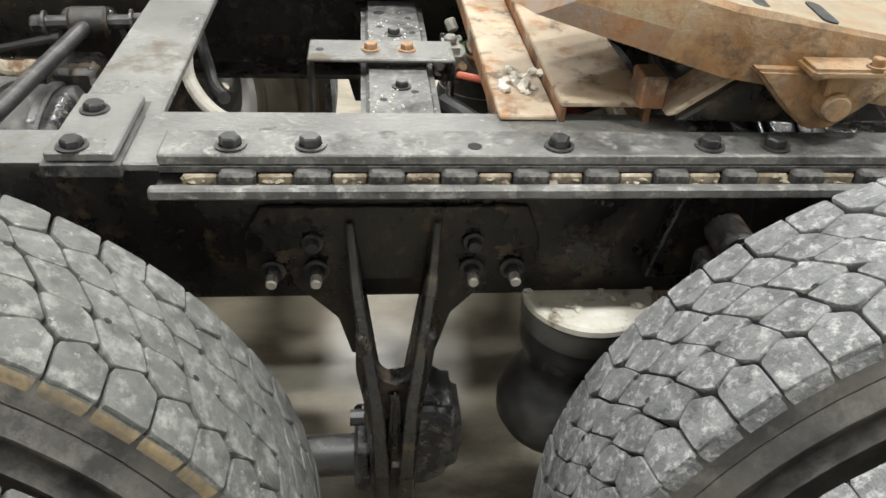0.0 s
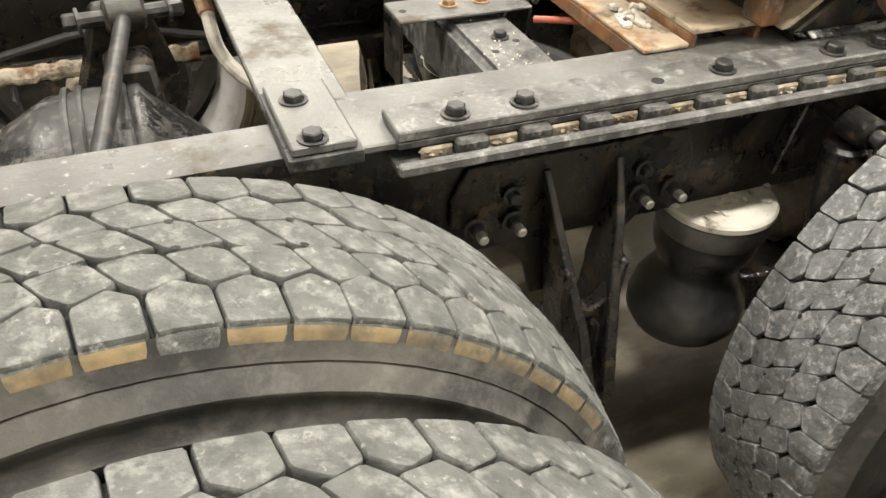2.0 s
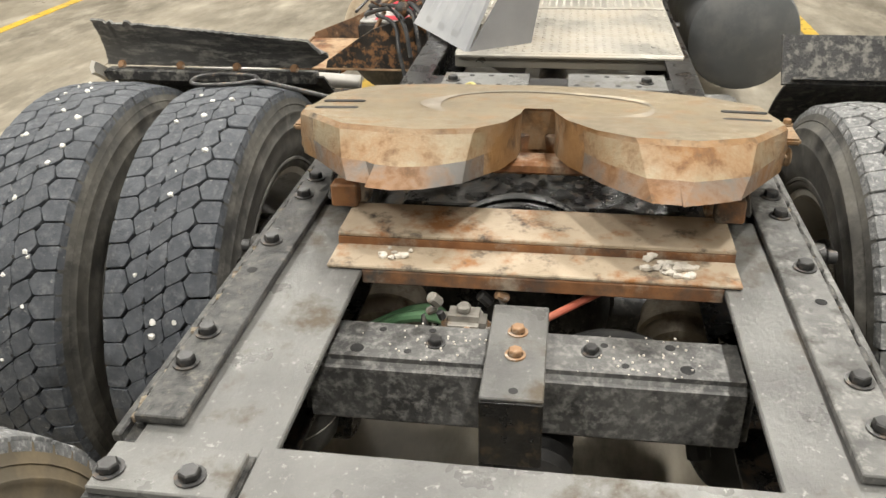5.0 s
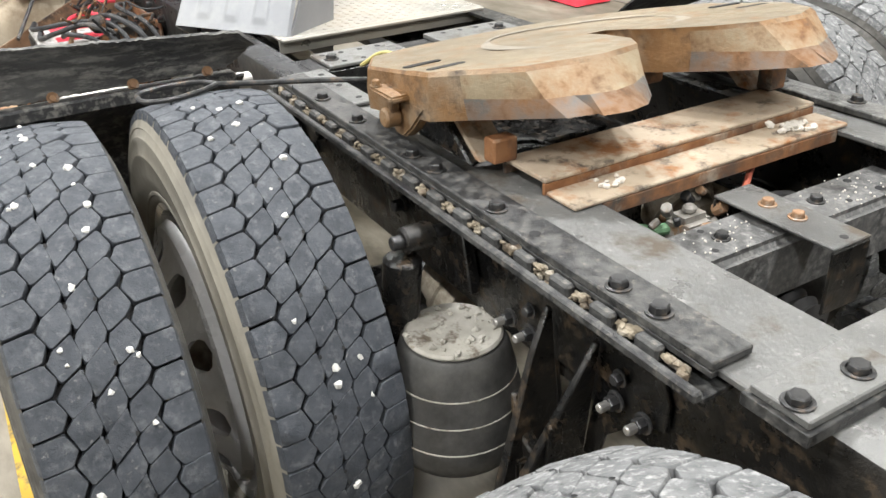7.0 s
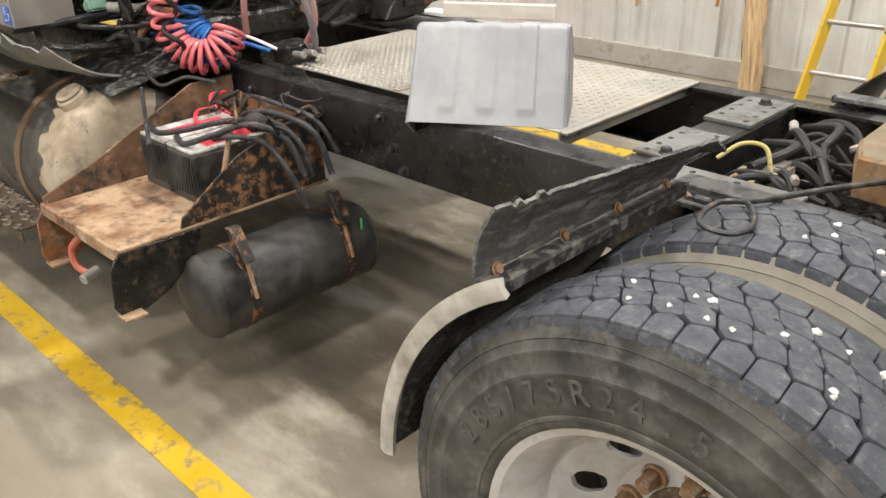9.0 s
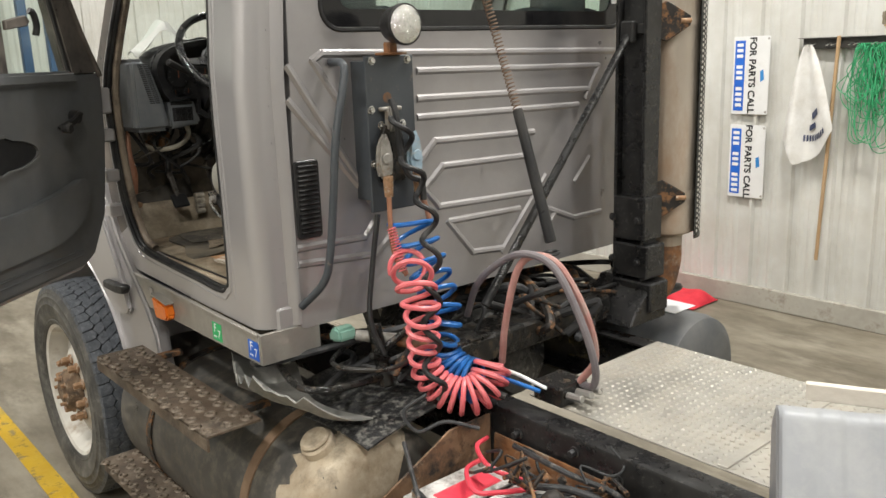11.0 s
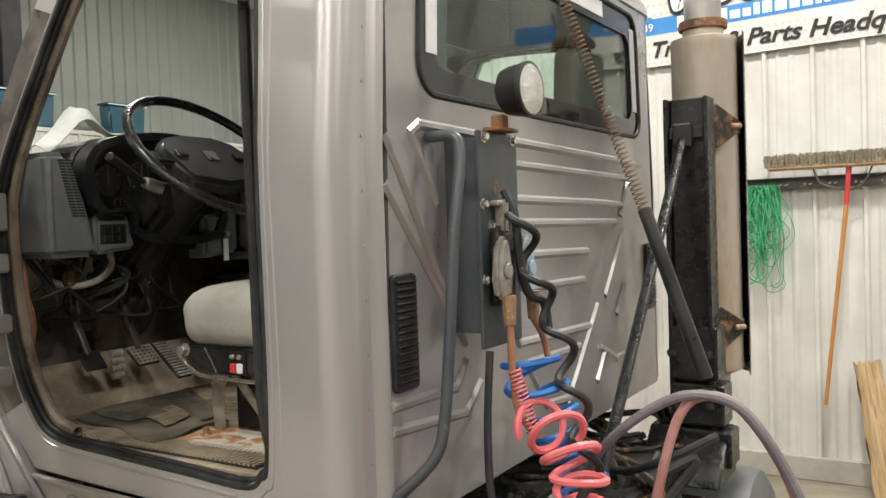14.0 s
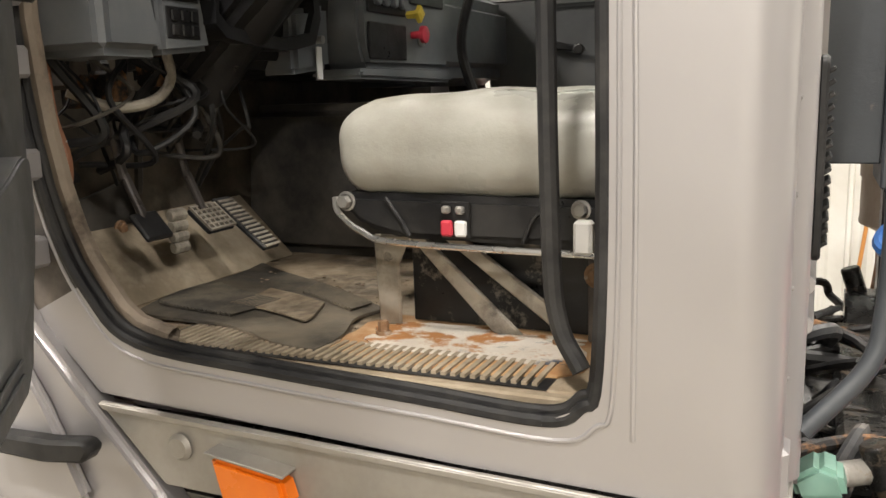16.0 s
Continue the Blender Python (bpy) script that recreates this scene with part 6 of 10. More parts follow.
for nm, (x0, x1, y0, y1, z) in (("upper_step", (3.26, 4.22, 1.05, 1.23, 0.93)), ("lower_step", (3.22, 4.45, 1.02, 1.19, 0.40))):
    st = part(nm, box(x0, x1, y0, y1, z - 0.012, z, 0.003), M_STEP, truck, "rusty punched steel step")
    part("step_skirt", box(x0, x1, y1 - 0.006, y1 + 0.003, z - 0.055, z - 0.0125, 0.002), M_STEP, st)
    bm = bmesh.new()
    for i in range(int((x1 - x0) / 0.055)):
        for j in range(3):
            add_lathe(bm, [(0.021, 0), (0.017, 0.006), (0.011, 0.006), (0.008, 0.001), (0, 0.001)], 10, T(x0 + 0.03 + 0.055 * i, y0 + 0.035 + 0.066 * j + 0.012 * (i % 2), z))
    part("punched_studs", bm, M_STUD, st)["kind"] = "stuff"
    for x in (x0 + 0.12, x1 - 0.15):
        part("step_bracket", prism([(y0 - 0.10, z - 0.03), (y1 - 0.01, z - 0.03), (y1 - 0.01, z - 0.012), (y0 - 0.10, z - 0.012)], x, x + 0.04, YZ, 0.002), M_RUSTBLK, st)
# torn black trim panel and fairing bracket over the tank
M_TRIM = mat("torn_grey_trim", (0.16, 0.16, 0.15), (0.26, 0.258, 0.245), 0.5, scale=6, dirt=(0.38, 0.36, 0.32), amount=0.36, dscale=6, edge=0.35)
tj = [rm.uniform(-0.03, 0.03) for _ in range(21)]
part("torn_trim", sheet(lambda u, v: Vector((3.04 + 0.54 * u, 0.78 + 0.24 * v + 0.06 * math.sin(4 * u), 0.915 + 0.12 * v * v + 0.05 * math.sin(5.5 * u) * v + 0.09 * max(0, u - 0.7) + tj[int(u * 20)] * v)), 20, 6, thick=0.005), M_TRIM, truck, "torn grey plastic fairing panel")
part("tank_cover", sheet(lambda u, v: Vector((2.95 + 0.55 * u, 0.45 + 0.42 * v, 0.93 - 0.06 * v * v + 0.01 * math.sin(6 * u))), 12, 8, thick=0.006), M_FEND, truck, "black panel between tank and frame")

# ---------- the cab ----------
cab = empty("cab", (0, 0, 0), truck)
cab["label"] = "silver day cab with the driver's door open"
XB = 3.28
M_FRAMEBR = mat("brown_black_frame", (0.035, 0.03, 0.027), (0.075, 0.066, 0.06), 0.32, scale=4, dirt=(0.22, 0.19, 0.165), amount=0.36, dscale=5, edge=0.35, bump=0.1)
M_TANRIM = mat("tan_worn_rim", (0.16, 0.125, 0.092), (0.27, 0.22, 0.17), 0.6, scale=9, dirt=(0.06, 0.045, 0.035), amount=0.45, dscale=8, edge=0.2, bump=0.2)


def tumble(bm):
    """The cab leans in above its belt line."""
    for v in bm.verts:
        v.co.y *= 1 - 0.055 * max(0.0, (v.co.z - 1.95) / 0.65)
    return bm


OUT = [(3.40, 1.188), (3.7, 1.193), (4.0, 1.203), (4.325, 1.214), (4.43, 1.315), (4.52, 1.45), (4.55, 1.7), (4.53, 1.98), (4.36, 2.28), (4.18, 2.57), (4.0, 2.615), (3.7, 2.62), (3.40, 2.60), (3.40, 2.42), (3.40, 1.7), (3.40, 1.35)]
INN = [(3.575, 1.268), (3.75, 1.275), (4.0, 1.285), (4.24, 1.303), (4.33, 1.37), (4.40, 1.50), (4.44, 1.72), (4.43, 1.96), (4.27, 2.26), (4.11, 2.49), (3.98, 2.525), (3.7, 2.515), (3.56, 2.49), (3.513, 2.42), (3.499, 1.7), (3.503, 1.345), (3.525, 1.292)]


def ring_points(poly, k=5):
    p = [Vector((x, z, 0)) for x, z in poly]
    n, out = len(p), []
    for i in range(n):
        a, b, c, d = p[i - 1], p[i], p[(i + 1) % n], p[(i + 2) % n]
        for s in range(k):
            t = s / k
            q = 0.5 * (2 * b + (c - a) * t + (2 * a - 5 * b + 4 * c - d) * t * t + (3 * b - a - 3 * c + d) * t**3)
            out.append((q.x, q.y))
    return out


inner = ring_points(INN)
outer = []
for i in range(len(OUT)):
    a, b = Vector(OUT[i]), Vector(OUT[(i + 1) % len(OUT)])
    outer += [tuple(a.lerp(b, s / 5)) for s in range(5)]
for sd in (1, -1):
    bm = frame_bar(bmesh.new(), outer, inner, 0, 0.05, T(0, 1.0 if sd > 0 else -0.95, 0) @ XZ)
    for f in bm.faces:
        c = f.calc_center_median()
        f.material_index = 1 if (c.x > 4.26 and c.z > 1.37) or (c.z > 2.50 and c.x > 3.62) else 0
    part("door_frame", tumble(bm), [M_CABS, M_FRAMEBR], cab, "silver door frame with dark front pillar")
    part("door_seal", tumble(tube([(x, 0.994 * sd, z) for x, z in inner + inner[:1]], 0.0092, n=8, k=1, cap=False)), M_RUBBER, cab, "black rubber door seal")
    part("inner_seal", tumble(tube([(3.90 + (x - 3.90) * 0.984, 0.984 * sd, 1.9 + (z - 1.9) * 0.984) for x, z in inner + inner[:1]], 0.0075, n=8, k=1, cap=False)), M_RUBBER, cab)
    part("door_flange", tumble(tube([(3.90 + (x - 3.90) * (1.045 if x < 3.90 else 1.015), 1.000 * sd, 1.9 + (z - 1.9) * (1.034 if z < 1.9 else 1.012)) for x, z in inner + inner[:1]], 0.0034, n=8, k=1, cap=False)), M_CABS, cab)
    part("door_rim", tumble(tube([(3.98 + (x - 3.98) * 0.968, 0.962 * sd, 1.9 + (z - 1.9) * 0.975) for x, z in inner[::2] if x > 3.95 and (z > 1.315 or x > 4.2)], 0.0145, n=8, k=1, cap=False)), M_TANRIM, cab, "tan worn inner rim")
    part("pillar_rib", tumble(tube([(3.462, 0.998 * sd, 1.26), (3.462, 0.998 * sd, 1.6), (3.468, 0.998 * sd, 1.95), (3.468, 0.998 * sd, 2.2), (3.47, 0.998 * sd, 2.50)], 0.0042, n=10)), M_CABS, cab)
    # rounded rear corner, rivet seam and the raised flange of the back panel
    YE = 0.872 if sd > 0 else 0.90

    def corner(u, v):
        z = 1.188 + 1.39 * v
        top = 0.0
        if u < 0.12:
            x, y = 3.401 - 0.046 * u / 0.12, 1.0005
        elif u < 0.62:
            a_ = (u - 0.12) / 0.5 * math.pi / 2
            x, y = 3.355 - 0.058 * math.sin(a_), 1.0005 - 0.062 * (1 - math.cos(a_))
        elif u < 0.8:
            x, y = 3.297 + 0.002 * (u - 0.62), 0.9385 - (0.9385 - YE - 0.03) * (u - 0.62) / 0.18
        else:
            w_ = (u - 0.8) / 0.2
            x, y = 3.297 - 0.019 * math.sin(w_ * math.pi / 2), YE + 0.03 - 0.035 * w_
        return Vector((x + 0.05 * top * top, sd * (y - 0.05 * top * top), z))

    part("corner_panel", tumble(sheet(corner, 50, 30, thick=0.003 * sd)), M_CABS, cab, "silver rounded cab corner")
    for k in range(12):
        zz = 1.22 + 0.11 * k
        bolt((3.2965, sd * (YE + 0.042) * (1 - 0.055 * max(0, (zz - 1.95) / 0.65)), zz), (-1, 0, 0), 0.0028, 0.0022, M_CABS, cab, "rivet")
# back panel with its window opening
bm = frame_bar(bmesh.new(), rounded(-0.90, 0.872, 1.17, 2.585, 0.02, 8), rounded(-0.768, 0.735, 2.098, 2.535, 0.075, 8), XB, XB + 0.03, YZ)
back = part("back_panel", tumble(bm), M_CABB, cab, "grey-mauve pressed back panel")
RIDGES = [[(0.665, 1.862), (0.766, 2.007), (0.733, 2.027), (-0.737, 2.002)], [(0.35, 1.96), (-0.606, 1.945)], [(0.353, 1.868), (-0.318, 1.859), (-0.552, 1.852)], [(0.356, 1.805), (-0.476, 1.794)],
          [(0.855, 1.993), (0.557, 1.529)], [(0.858, 1.892), (0.625, 1.614), (0.571, 1.542)], [(0.362, 1.651), (0.285, 1.718), (-0.214, 1.707)], [(0.255, 1.627), (0.341, 1.557), (0.277, 1.484), (-0.214, 1.47)],
          [(0.255, 1.627), (-0.178, 1.619)], [(0.237, 1.424), (0.119, 1.288), (-0.042, 1.275)], [(0.229, 1.423), (-0.129, 1.418)], [(0.559, 1.48), (0.604, 1.429), (0.86, 1.434)], [(0.495, 1.419), (0.563, 1.362), (0.86, 1.383)],
          [(-0.298, 1.391), (-0.455, 1.331), (-0.627, 1.331)], [(-0.547, 1.761), (-0.361, 1.557)], [(-0.551, 1.57), (-0.462, 1.483)], [(-0.282, 1.527), (-0.032, 1.264)], [(-0.341, 1.371), (-0.271, 1.289)], [(-0.605, 1.935), (-0.526, 1.819)]]
for rd in RIDGES:
    bm = bmesh.new()
    for (ya, za), (yb, zb) in zip(rd, rd[1:]):
        d = Vector((0, yb - ya, zb - za))
        L = d.length
        ang = math.degrees(math.atan2(zb - za, yb - ya))
        mm = Matrix.Translation((XB, ya, za)) @ pose(0, 0, 0, ang, 0, 0)
        pr = [(0, -0.013), (-0.0075, -0.006), (-0.009, 0.004), (-0.001, 0.013)]
        a_ = [bm.verts.new(mm @ Vector((x, -0.006, z))) for x, z in pr]
        b_ = [bm.verts.new(mm @ Vector((x, L + 0.006, z))) for x, z in pr]
        for j in range(3):
            bm.faces.new((a_[j], a_[j + 1], b_[j + 1], b_[j]))
        bm.faces.new(a_)
        bm.faces.new(b_[::-1])
    bmesh.ops.recalc_face_normals(bm, faces=bm.faces[:])
    part("pressed_rib", tumble(bm), M_CABB, back)
M_FRIT = mat("black_window_band", (0.008, 0.008, 0.009), (0.012, 0.012, 0.013), 0.15, scale=4, bump=0)
M_GLASS = glass_mat("green_tinted_glass", (0.80, 0.87, 0.84))
M_GLASSC = glass_mat("clear_side_glass", (0.90, 0.95, 0.925))
M_TAPE = mat("white_paper_tape", (0.62, 0.62, 0.64), (0.70, 0.70, 0.72), 0.7, scale=20, bump=0.1)
win = part("rear_window", tumble(frame_bar(bmesh.new(), rounded(-0.763, 0.73, 2.103, 2.53, 0.07, 8), rounded(-0.70, 0.665, 2.16, 2.455, 0.05, 8), XB + 0.002, XB + 0.009, YZ)), M_FRIT, cab, "rear window with a black band and white tape")
pane = part("pane", tumble(prism(rounded(-0.733, 0.70, 2.12, 2.51, 0.06, 8), XB + 0.010, XB + 0.014, YZ)), M_GLASS, win)
pane.visible_shadow = False
part("window_gasket", tumble(tube([(XB, y, z) for y, z in rounded(-0.768, 0.735, 2.098, 2.535, 0.075, 8) + [(0.735, 2.46)]], 0.008, n=6, k=1, cap=False)), M_RUBBER, win)
for y0, y1, z0, z1 in ((0.655, 0.70, 2.19, 2.485), (-0.748, -0.705, 2.19, 2.485), (0.09, 0.375, 2.475, 2.525), (-0.43, -0.145, 2.475, 2.525)):
    part("tape_strip", tumble(box(XB - 0.0012, XB + 0.0018, y0, y1, z0, z1, 0)), M_TAPE, win, smooth=0)
# vents
for sd in (1, -1):
    vent = part("vent", prism(rounded(0.772 * sd if sd > 0 else -0.862, 0.862 if sd > 0 else -0.772, 1.462, 1.708, 0.012, 3), XB - 0.012, XB - 0.0005, YZ, 0.003), M_DARKPL, cab, "black louvred cab vent")
    for k in range(15):
        part("louvre", box(-0.006, 0.006, -0.034, 0.034, -0.0028, 0.0028, 0.001, m=Matrix.Translation((XB - 0.0135, 0.817 * sd, 1.482 + 0.0148 * k)) @ pose(0, 0, 0, 0, 35, 0)), M_DARKPL, vent)
# roof: one shell with rounded edges and corner, low ribs on top
RX0, RX1, RY0, RY1, RZ, RR = 3.272, 4.24, -0.955, 0.952, 2.672, 0.105


def spread(t):
    """Steps that crowd towards both ends."""
    return 0.5 - 0.5 * math.cos(math.pi * t)


def roof_f(u, v):
    x, y = RX0 + (RX1 - RX0) * spread(u), RY0 + (RY1 - RY0) * spread(v)
    ex, ey = max(0.0, RR - (x - RX0)), max(0.0, RR - min(y - RY0, RY1 - y))
    e = min(RR, math.hypot(ex, ey))
    drop = RR - math.sqrt(max(0.0, RR * RR - e * e))
    if math.hypot(ex, ey) > RR:  # pull the corner in to a round
        k = RR / math.hypot(ex, ey)
        x = RX0 + RR - ex * k
        y = RY0 + RR - ey * k if y < 0 else RY1 - RR + ey * k
    rib = 0.014 if (int((y + 2.0) / 0.11) % 2 == 0 and abs(y) < 0.66 and 0.16 < u < 0.9) else 0.0
    return Vector((x, y, RZ - drop + rib - 0.05 * max(0.0, (x - 3.9) / 0.34) ** 2))


part("roof", sheet(roof_f, 36, 110, thick=0.006), M_CABS, cab, "silver ribbed cab roof", smooth=50)
for y in (0.655, -0.80):
    part("roof_pod", tumble(prism(rounded(y - 0.125, y + 0.125, 2.61, 2.765, 0.035, 4) if y > 0 else rounded(y - 0.10, y + 0.10, 2.62, 2.735, 0.03, 4), XB + 0.035, XB + 0.20, YZ, 0.012, seg=2)), M_CABS, cab, "silver roof pod")
rb = part("roof_bar", tube([(3.275, 0.60, 2.60), (3.24, 0.60, 2.635), (3.215, 0.56, 2.645), (3.215, 0.0, 2.665), (3.215, -0.72, 2.665), (3.225, -0.80, 2.66), (3.275, -0.82, 2.63)], 0.0115, n=10, k=6), M_CHROME, cab, "bright steel bar along the roof edge")
part("antenna", cyl((3.6, -0.30, 2.68), (3.6, -0.40, 3.12), 0.005, 0.002, n=8), M_DARKPL, cab)
part("antenna", cyl((3.52, -0.12, 2.68), (3.50, -0.16, 2.72), 0.014, n=10), M_DARKPL, cab)
# windscreen, pillars' header, sun visor
ws = part("windscreen", tumble(sheet(lambda u, v: Vector((4.56 - 0.40 * v + 0.10 * math.sin(math.pi * u), 0.93 - 1.86 * u, 1.98 + 0.57 * v)), 16, 4)), M_GLASSC, cab, "clear windscreen")
ws.visible_shadow = False
part("header", tumble(box(4.02, 4.24, -0.93, 0.93, 2.53, 2.62, 0.01)), M_CABS, cab)
M_HEADL = mat("dark_headliner", (0.045, 0.047, 0.05), (0.06, 0.062, 0.065), 0.8, scale=12)
part("headliner", box(XB + 0.05, 4.16, -0.84, 0.84, 2.535, 2.56, 0.004), M_HEADL, cab, "dark grey headliner")
vz = part("sun_visor", sheet(lambda u, v: Vector((4.13 + 0.26 * u, 0.955 - 1.91 * v, 2.752 - 0.035 * u - 0.065 * u * u + 0.02 * math.sin(math.pi * v))), 8, 24, thick=0.010), M_FRAMEBR, cab, "dark outer sun visor")
for y in (0.95, -0.95):
    part("visor_end", prism([(4.385, 2.652), (4.30, 2.70), (4.20, 2.738), (4.13, 2.752), (4.125, 2.72), (4.16, 2.66), (4.15, 2.60), (4.20, 2.592), (4.30, 2.62)], -0.006, 0.006, T(0, y, 0) @ XZ, 0.003), M_FRAMEBR, vz)
# lower cab, firewall, floor
M_CABFLOOR = mat("muddy_rubber_floor", (0.20, 0.15, 0.10), (0.40, 0.32, 0.225), 0.75, scale=9, dirt=(0.045, 0.038, 0.032), amount=0.36, dscale=6, edge=0.25, dirt2=(0.50, 0.42, 0.32), amount2=0.33, dscale2=14, bump=0.7, bscale=40)
M_CABIN = mat("black_cab_lining", (0.015, 0.015, 0.015), (0.030, 0.029, 0.028), 0.55, scale=5, dirt=(0.13, 0.115, 0.095), amount=0.36, dscale=4, edge=0.4)
M_TOE = mat("dusty_firewall_lining", (0.020, 0.018, 0.015), (0.046, 0.040, 0.032), 0.75, scale=4, dirt=(0.21, 0.17, 0.12), amount=0.38, dscale=4.5, edge=0.5, dirt2=(0.012, 0.011, 0.010), amount2=0.3, dscale2=7, bump=0.5, bscale=30)
M_FLOORT = mat("tan_dusty_floor_rubber", (0.24, 0.19, 0.13), (0.38, 0.31, 0.22), 0.85, scale=5, dirt=(0.11, 0.09, 0.068), amount=0.38, dscale=4, edge=0.4, dirt2=(0.46, 0.39, 0.30), amount2=0.3, dscale2=10, bump=0.6, bscale=50)
part("cab_floor", box(XB + 0.032, 4.64, -0.947, 0.947, 1.255, 1.29, 0.004), M_CABFLOOR, cab, "muddy rubber cab floor")
part("sill_plate", box(3.53, 4.27, 0.9475, 0.968, 1.262, 1.2895, 0.003), M_FLOORT, cab)
bm = bmesh.new()
for k in range(44):
    add_box(bm, 3.60 + 0.0148 * k, 3.6075 + 0.0148 * k, 0.85, 0.94, 1.2916, 1.2965, 0)
part("tread_strip", box(3.585, 4.26, 0.842, 0.9485, 1.2903, 1.2915, 0), M_RUBBER, cab)
part("ribbed_edge", bm, M_FLOORT, cab)["kind"] = "stuff"
part("firewall", box(4.62, 4.66, -0.945, 0.945, 1.26, 1.99, 0.004), M_TOE, cab, "dusty brown firewall lining")
part("toe_board", prism([(4.46, 1.2905), (4.615, 1.2905), (4.615, 1.44)], -0.35, 0.35, T(0, 0.59, 0) @ XZ, 0.003), M_FLOORT, cab)
part("engine_tunnel", prism([(-0.26, 1.2905), (0.24, 1.2905), (0.20, 1.66), (-0.22, 1.66)], 3.75, 4.615, YZ, 0.03, seg=3), M_CABIN, cab, "black engine cover between the seats")
part("rear_lining", box(XB + 0.031, XB + 0.045, -0.86, 0.86, 1.30, 2.09, 0.002), M_CABIN, cab)
part("cab_underside", box(XB + 0.01, 4.45, -0.95, 0.95, 1.172, 1.2545, 0.01), M_CABS, cab)
# polished skirt with marker lamp and stickers
M_SKIRT = mat("dull_skirt_steel", (0.36, 0.345, 0.32), (0.44, 0.425, 0.395), 0.36, metal=0.7, scale=3, dirt=(0.26, 0.23, 0.19), amount=0.38, dscale=5, edge=0.4, bump=0.05)
sk = part("skirt", prism([(4.315, 1.205), (4.19, 1.083), (3.30, 1.083), (3.30, 1.184)], -1.016, -1.006, XZ, 0.002), M_SKIRT, cab, "polished steel skirt below the cab")
part("skirt_edge", prism([(4.312, 1.2045), (3.30, 1.1835), (3.30, 1.174), (4.302, 1.195)], -1.0215, -1.0165, XZ, 0.001), M_SKIRT, sk)
part("skirt_return", box(3.285, 3.2995, 0.80, 1.016, 1.083, 1.183, 0.002), M_SKIRT, sk)
M_AMBER = mat("amber_lens", (0.75, 0.16, 0.01), (0.85, 0.22, 0.02), 0.25, scale=6, bump=0.02)
mk = part("marker_lamp", prism([(4.072, 1.163), (3.945, 1.148), (3.932, 1.105), (3.955, 1.085), (4.035, 1.077), (4.052, 1.086)], -0.05, -0.012, T(0, 1.0, 0) @ XZ, 0.008, seg=2), M_AMBER, sk, "amber side marker lamp")
part("lamp_base", prism([(4.078, 1.170), (3.940, 1.1545), (3.940, 1.150), (4.078, 1.1655)], -0.038, -0.0005, T(0, 1.012, 0) @ XZ, 0.001), M_SKIRT, mk)
part("lamp_boss", cyl((4.148, 1.014, 1.155), (4.148, 1.028, 1.155), 0.022, n=20, bev=0.006), M_SKIRT, sk)


def flat_text(name, body, size, m, material, parent, align="CENTER", squash=1.0, depth=0.0008, shear=0.0, bold=0.0):
    cu = bpy.data.curves.new(name, "FONT")
    cu.body, cu.size, cu.extrude, cu.align_x, cu.align_y, cu.shear, cu.offset = body, size, depth, align, "CENTER", shear, bold
    tmp = bpy.data.objects.new(name, cu)
    scene.collection.objects.link(tmp)
    me = bpy.data.meshes.new_from_object(tmp.evaluated_get(bpy.context.evaluated_depsgraph_get()))
    bpy.data.objects.remove(tmp)
    me.materials.clear()
    me.materials.append(material)
    me.transform(m @ Matrix.Diagonal((squash, 1, 1, 1)))
    ob = new(name, me)
    ob.parent = parent
    return ob


M_WHITE = mat("white_print", (0.78, 0.78, 0.78), (0.82, 0.82, 0.82), 0.5, scale=5, bump=0)
M_BLACK = mat("black_print", (0.015, 0.015, 0.016), (0.02, 0.02, 0.021), 0.5, scale=5, bump=0)
M_GRNST = mat("green_sticker_film", (0.02, 0.38, 0.12), (0.03, 0.44, 0.15), 0.4, scale=5, bump=0)
M_BLUST = mat("blue_sticker_film", (0.01, 0.10, 0.52), (0.02, 0.14, 0.60), 0.4, scale=5, bump=0)
SIDE = Matrix(((-1, 0, 0, 0), (0, 0, 1, 0), (0, 1, 0, 0), (0, 0, 0, 1)))  # text that faces +y
for x, m_ in ((3.59, M_GRNST), (3.335, M_BLUST)):
    st = part("sticker", box(x - 0.034, x + 0.034, 1.0163, 1.0170, 1.093, 1.156, 0), m_, sk, smooth=0)
    flat_text("sticker_letters", "F", 0.042, Matrix.Translation((x + 0.012, 1.0172, 1.135)) @ SIDE, M_WHITE, st, depth=0.0003)
    flat_text("sticker_letters", "7", 0.042, Matrix.Translation((x - 0.014, 1.0172, 1.116)) @ SIDE, M_WHITE, st, depth=0.0003)
    part("arrow_bar", box(x + 0.004, x + 0.026, 1.0171, 1.0175, 1.104, 1.109, 0), M_WHITE, st, smooth=0)

# gladhand plate, spot lamp, grab handle on the back
M_SLATE = mat("slate_grey_paint", (0.038, 0.044, 0.052), (0.055, 0.062, 0.070), 0.45, scale=5, dirt=(0.25, 0.2, 0.16), amount=0.18, dscale=18, edge=0.1)
gp = part("gladhand_plate", box(3.185, 3.195, 0.445, 0.635, 1.525, 2.015, 0.003), M_SLATE, cab, "slate-grey steel gladhand bracket plate")
for y in (0.46, 0.62):
    part("plate_flange", box(3.1955, XB - 0.0005, y - 0.004, y + 0.004, 1.56, 2.0, 0.002), M_SLATE, gp)
for y, z in ((0.61, 2.0), (0.47, 2.0), (0.585, 1.80), (0.50, 1.80), (0.50, 1.68), (0.62, 1.85), (0.62, 1.68)):
    bolt((3.185, y, z), (-1, 0, 0), 0.009, 0.012, M_CHROME, gp)
part("cut_hole", cyl((3.1848, 0.555, 1.885), (3.1843, 0.555, 1.885), 0.017, n=16), M_RUSTY, gp)
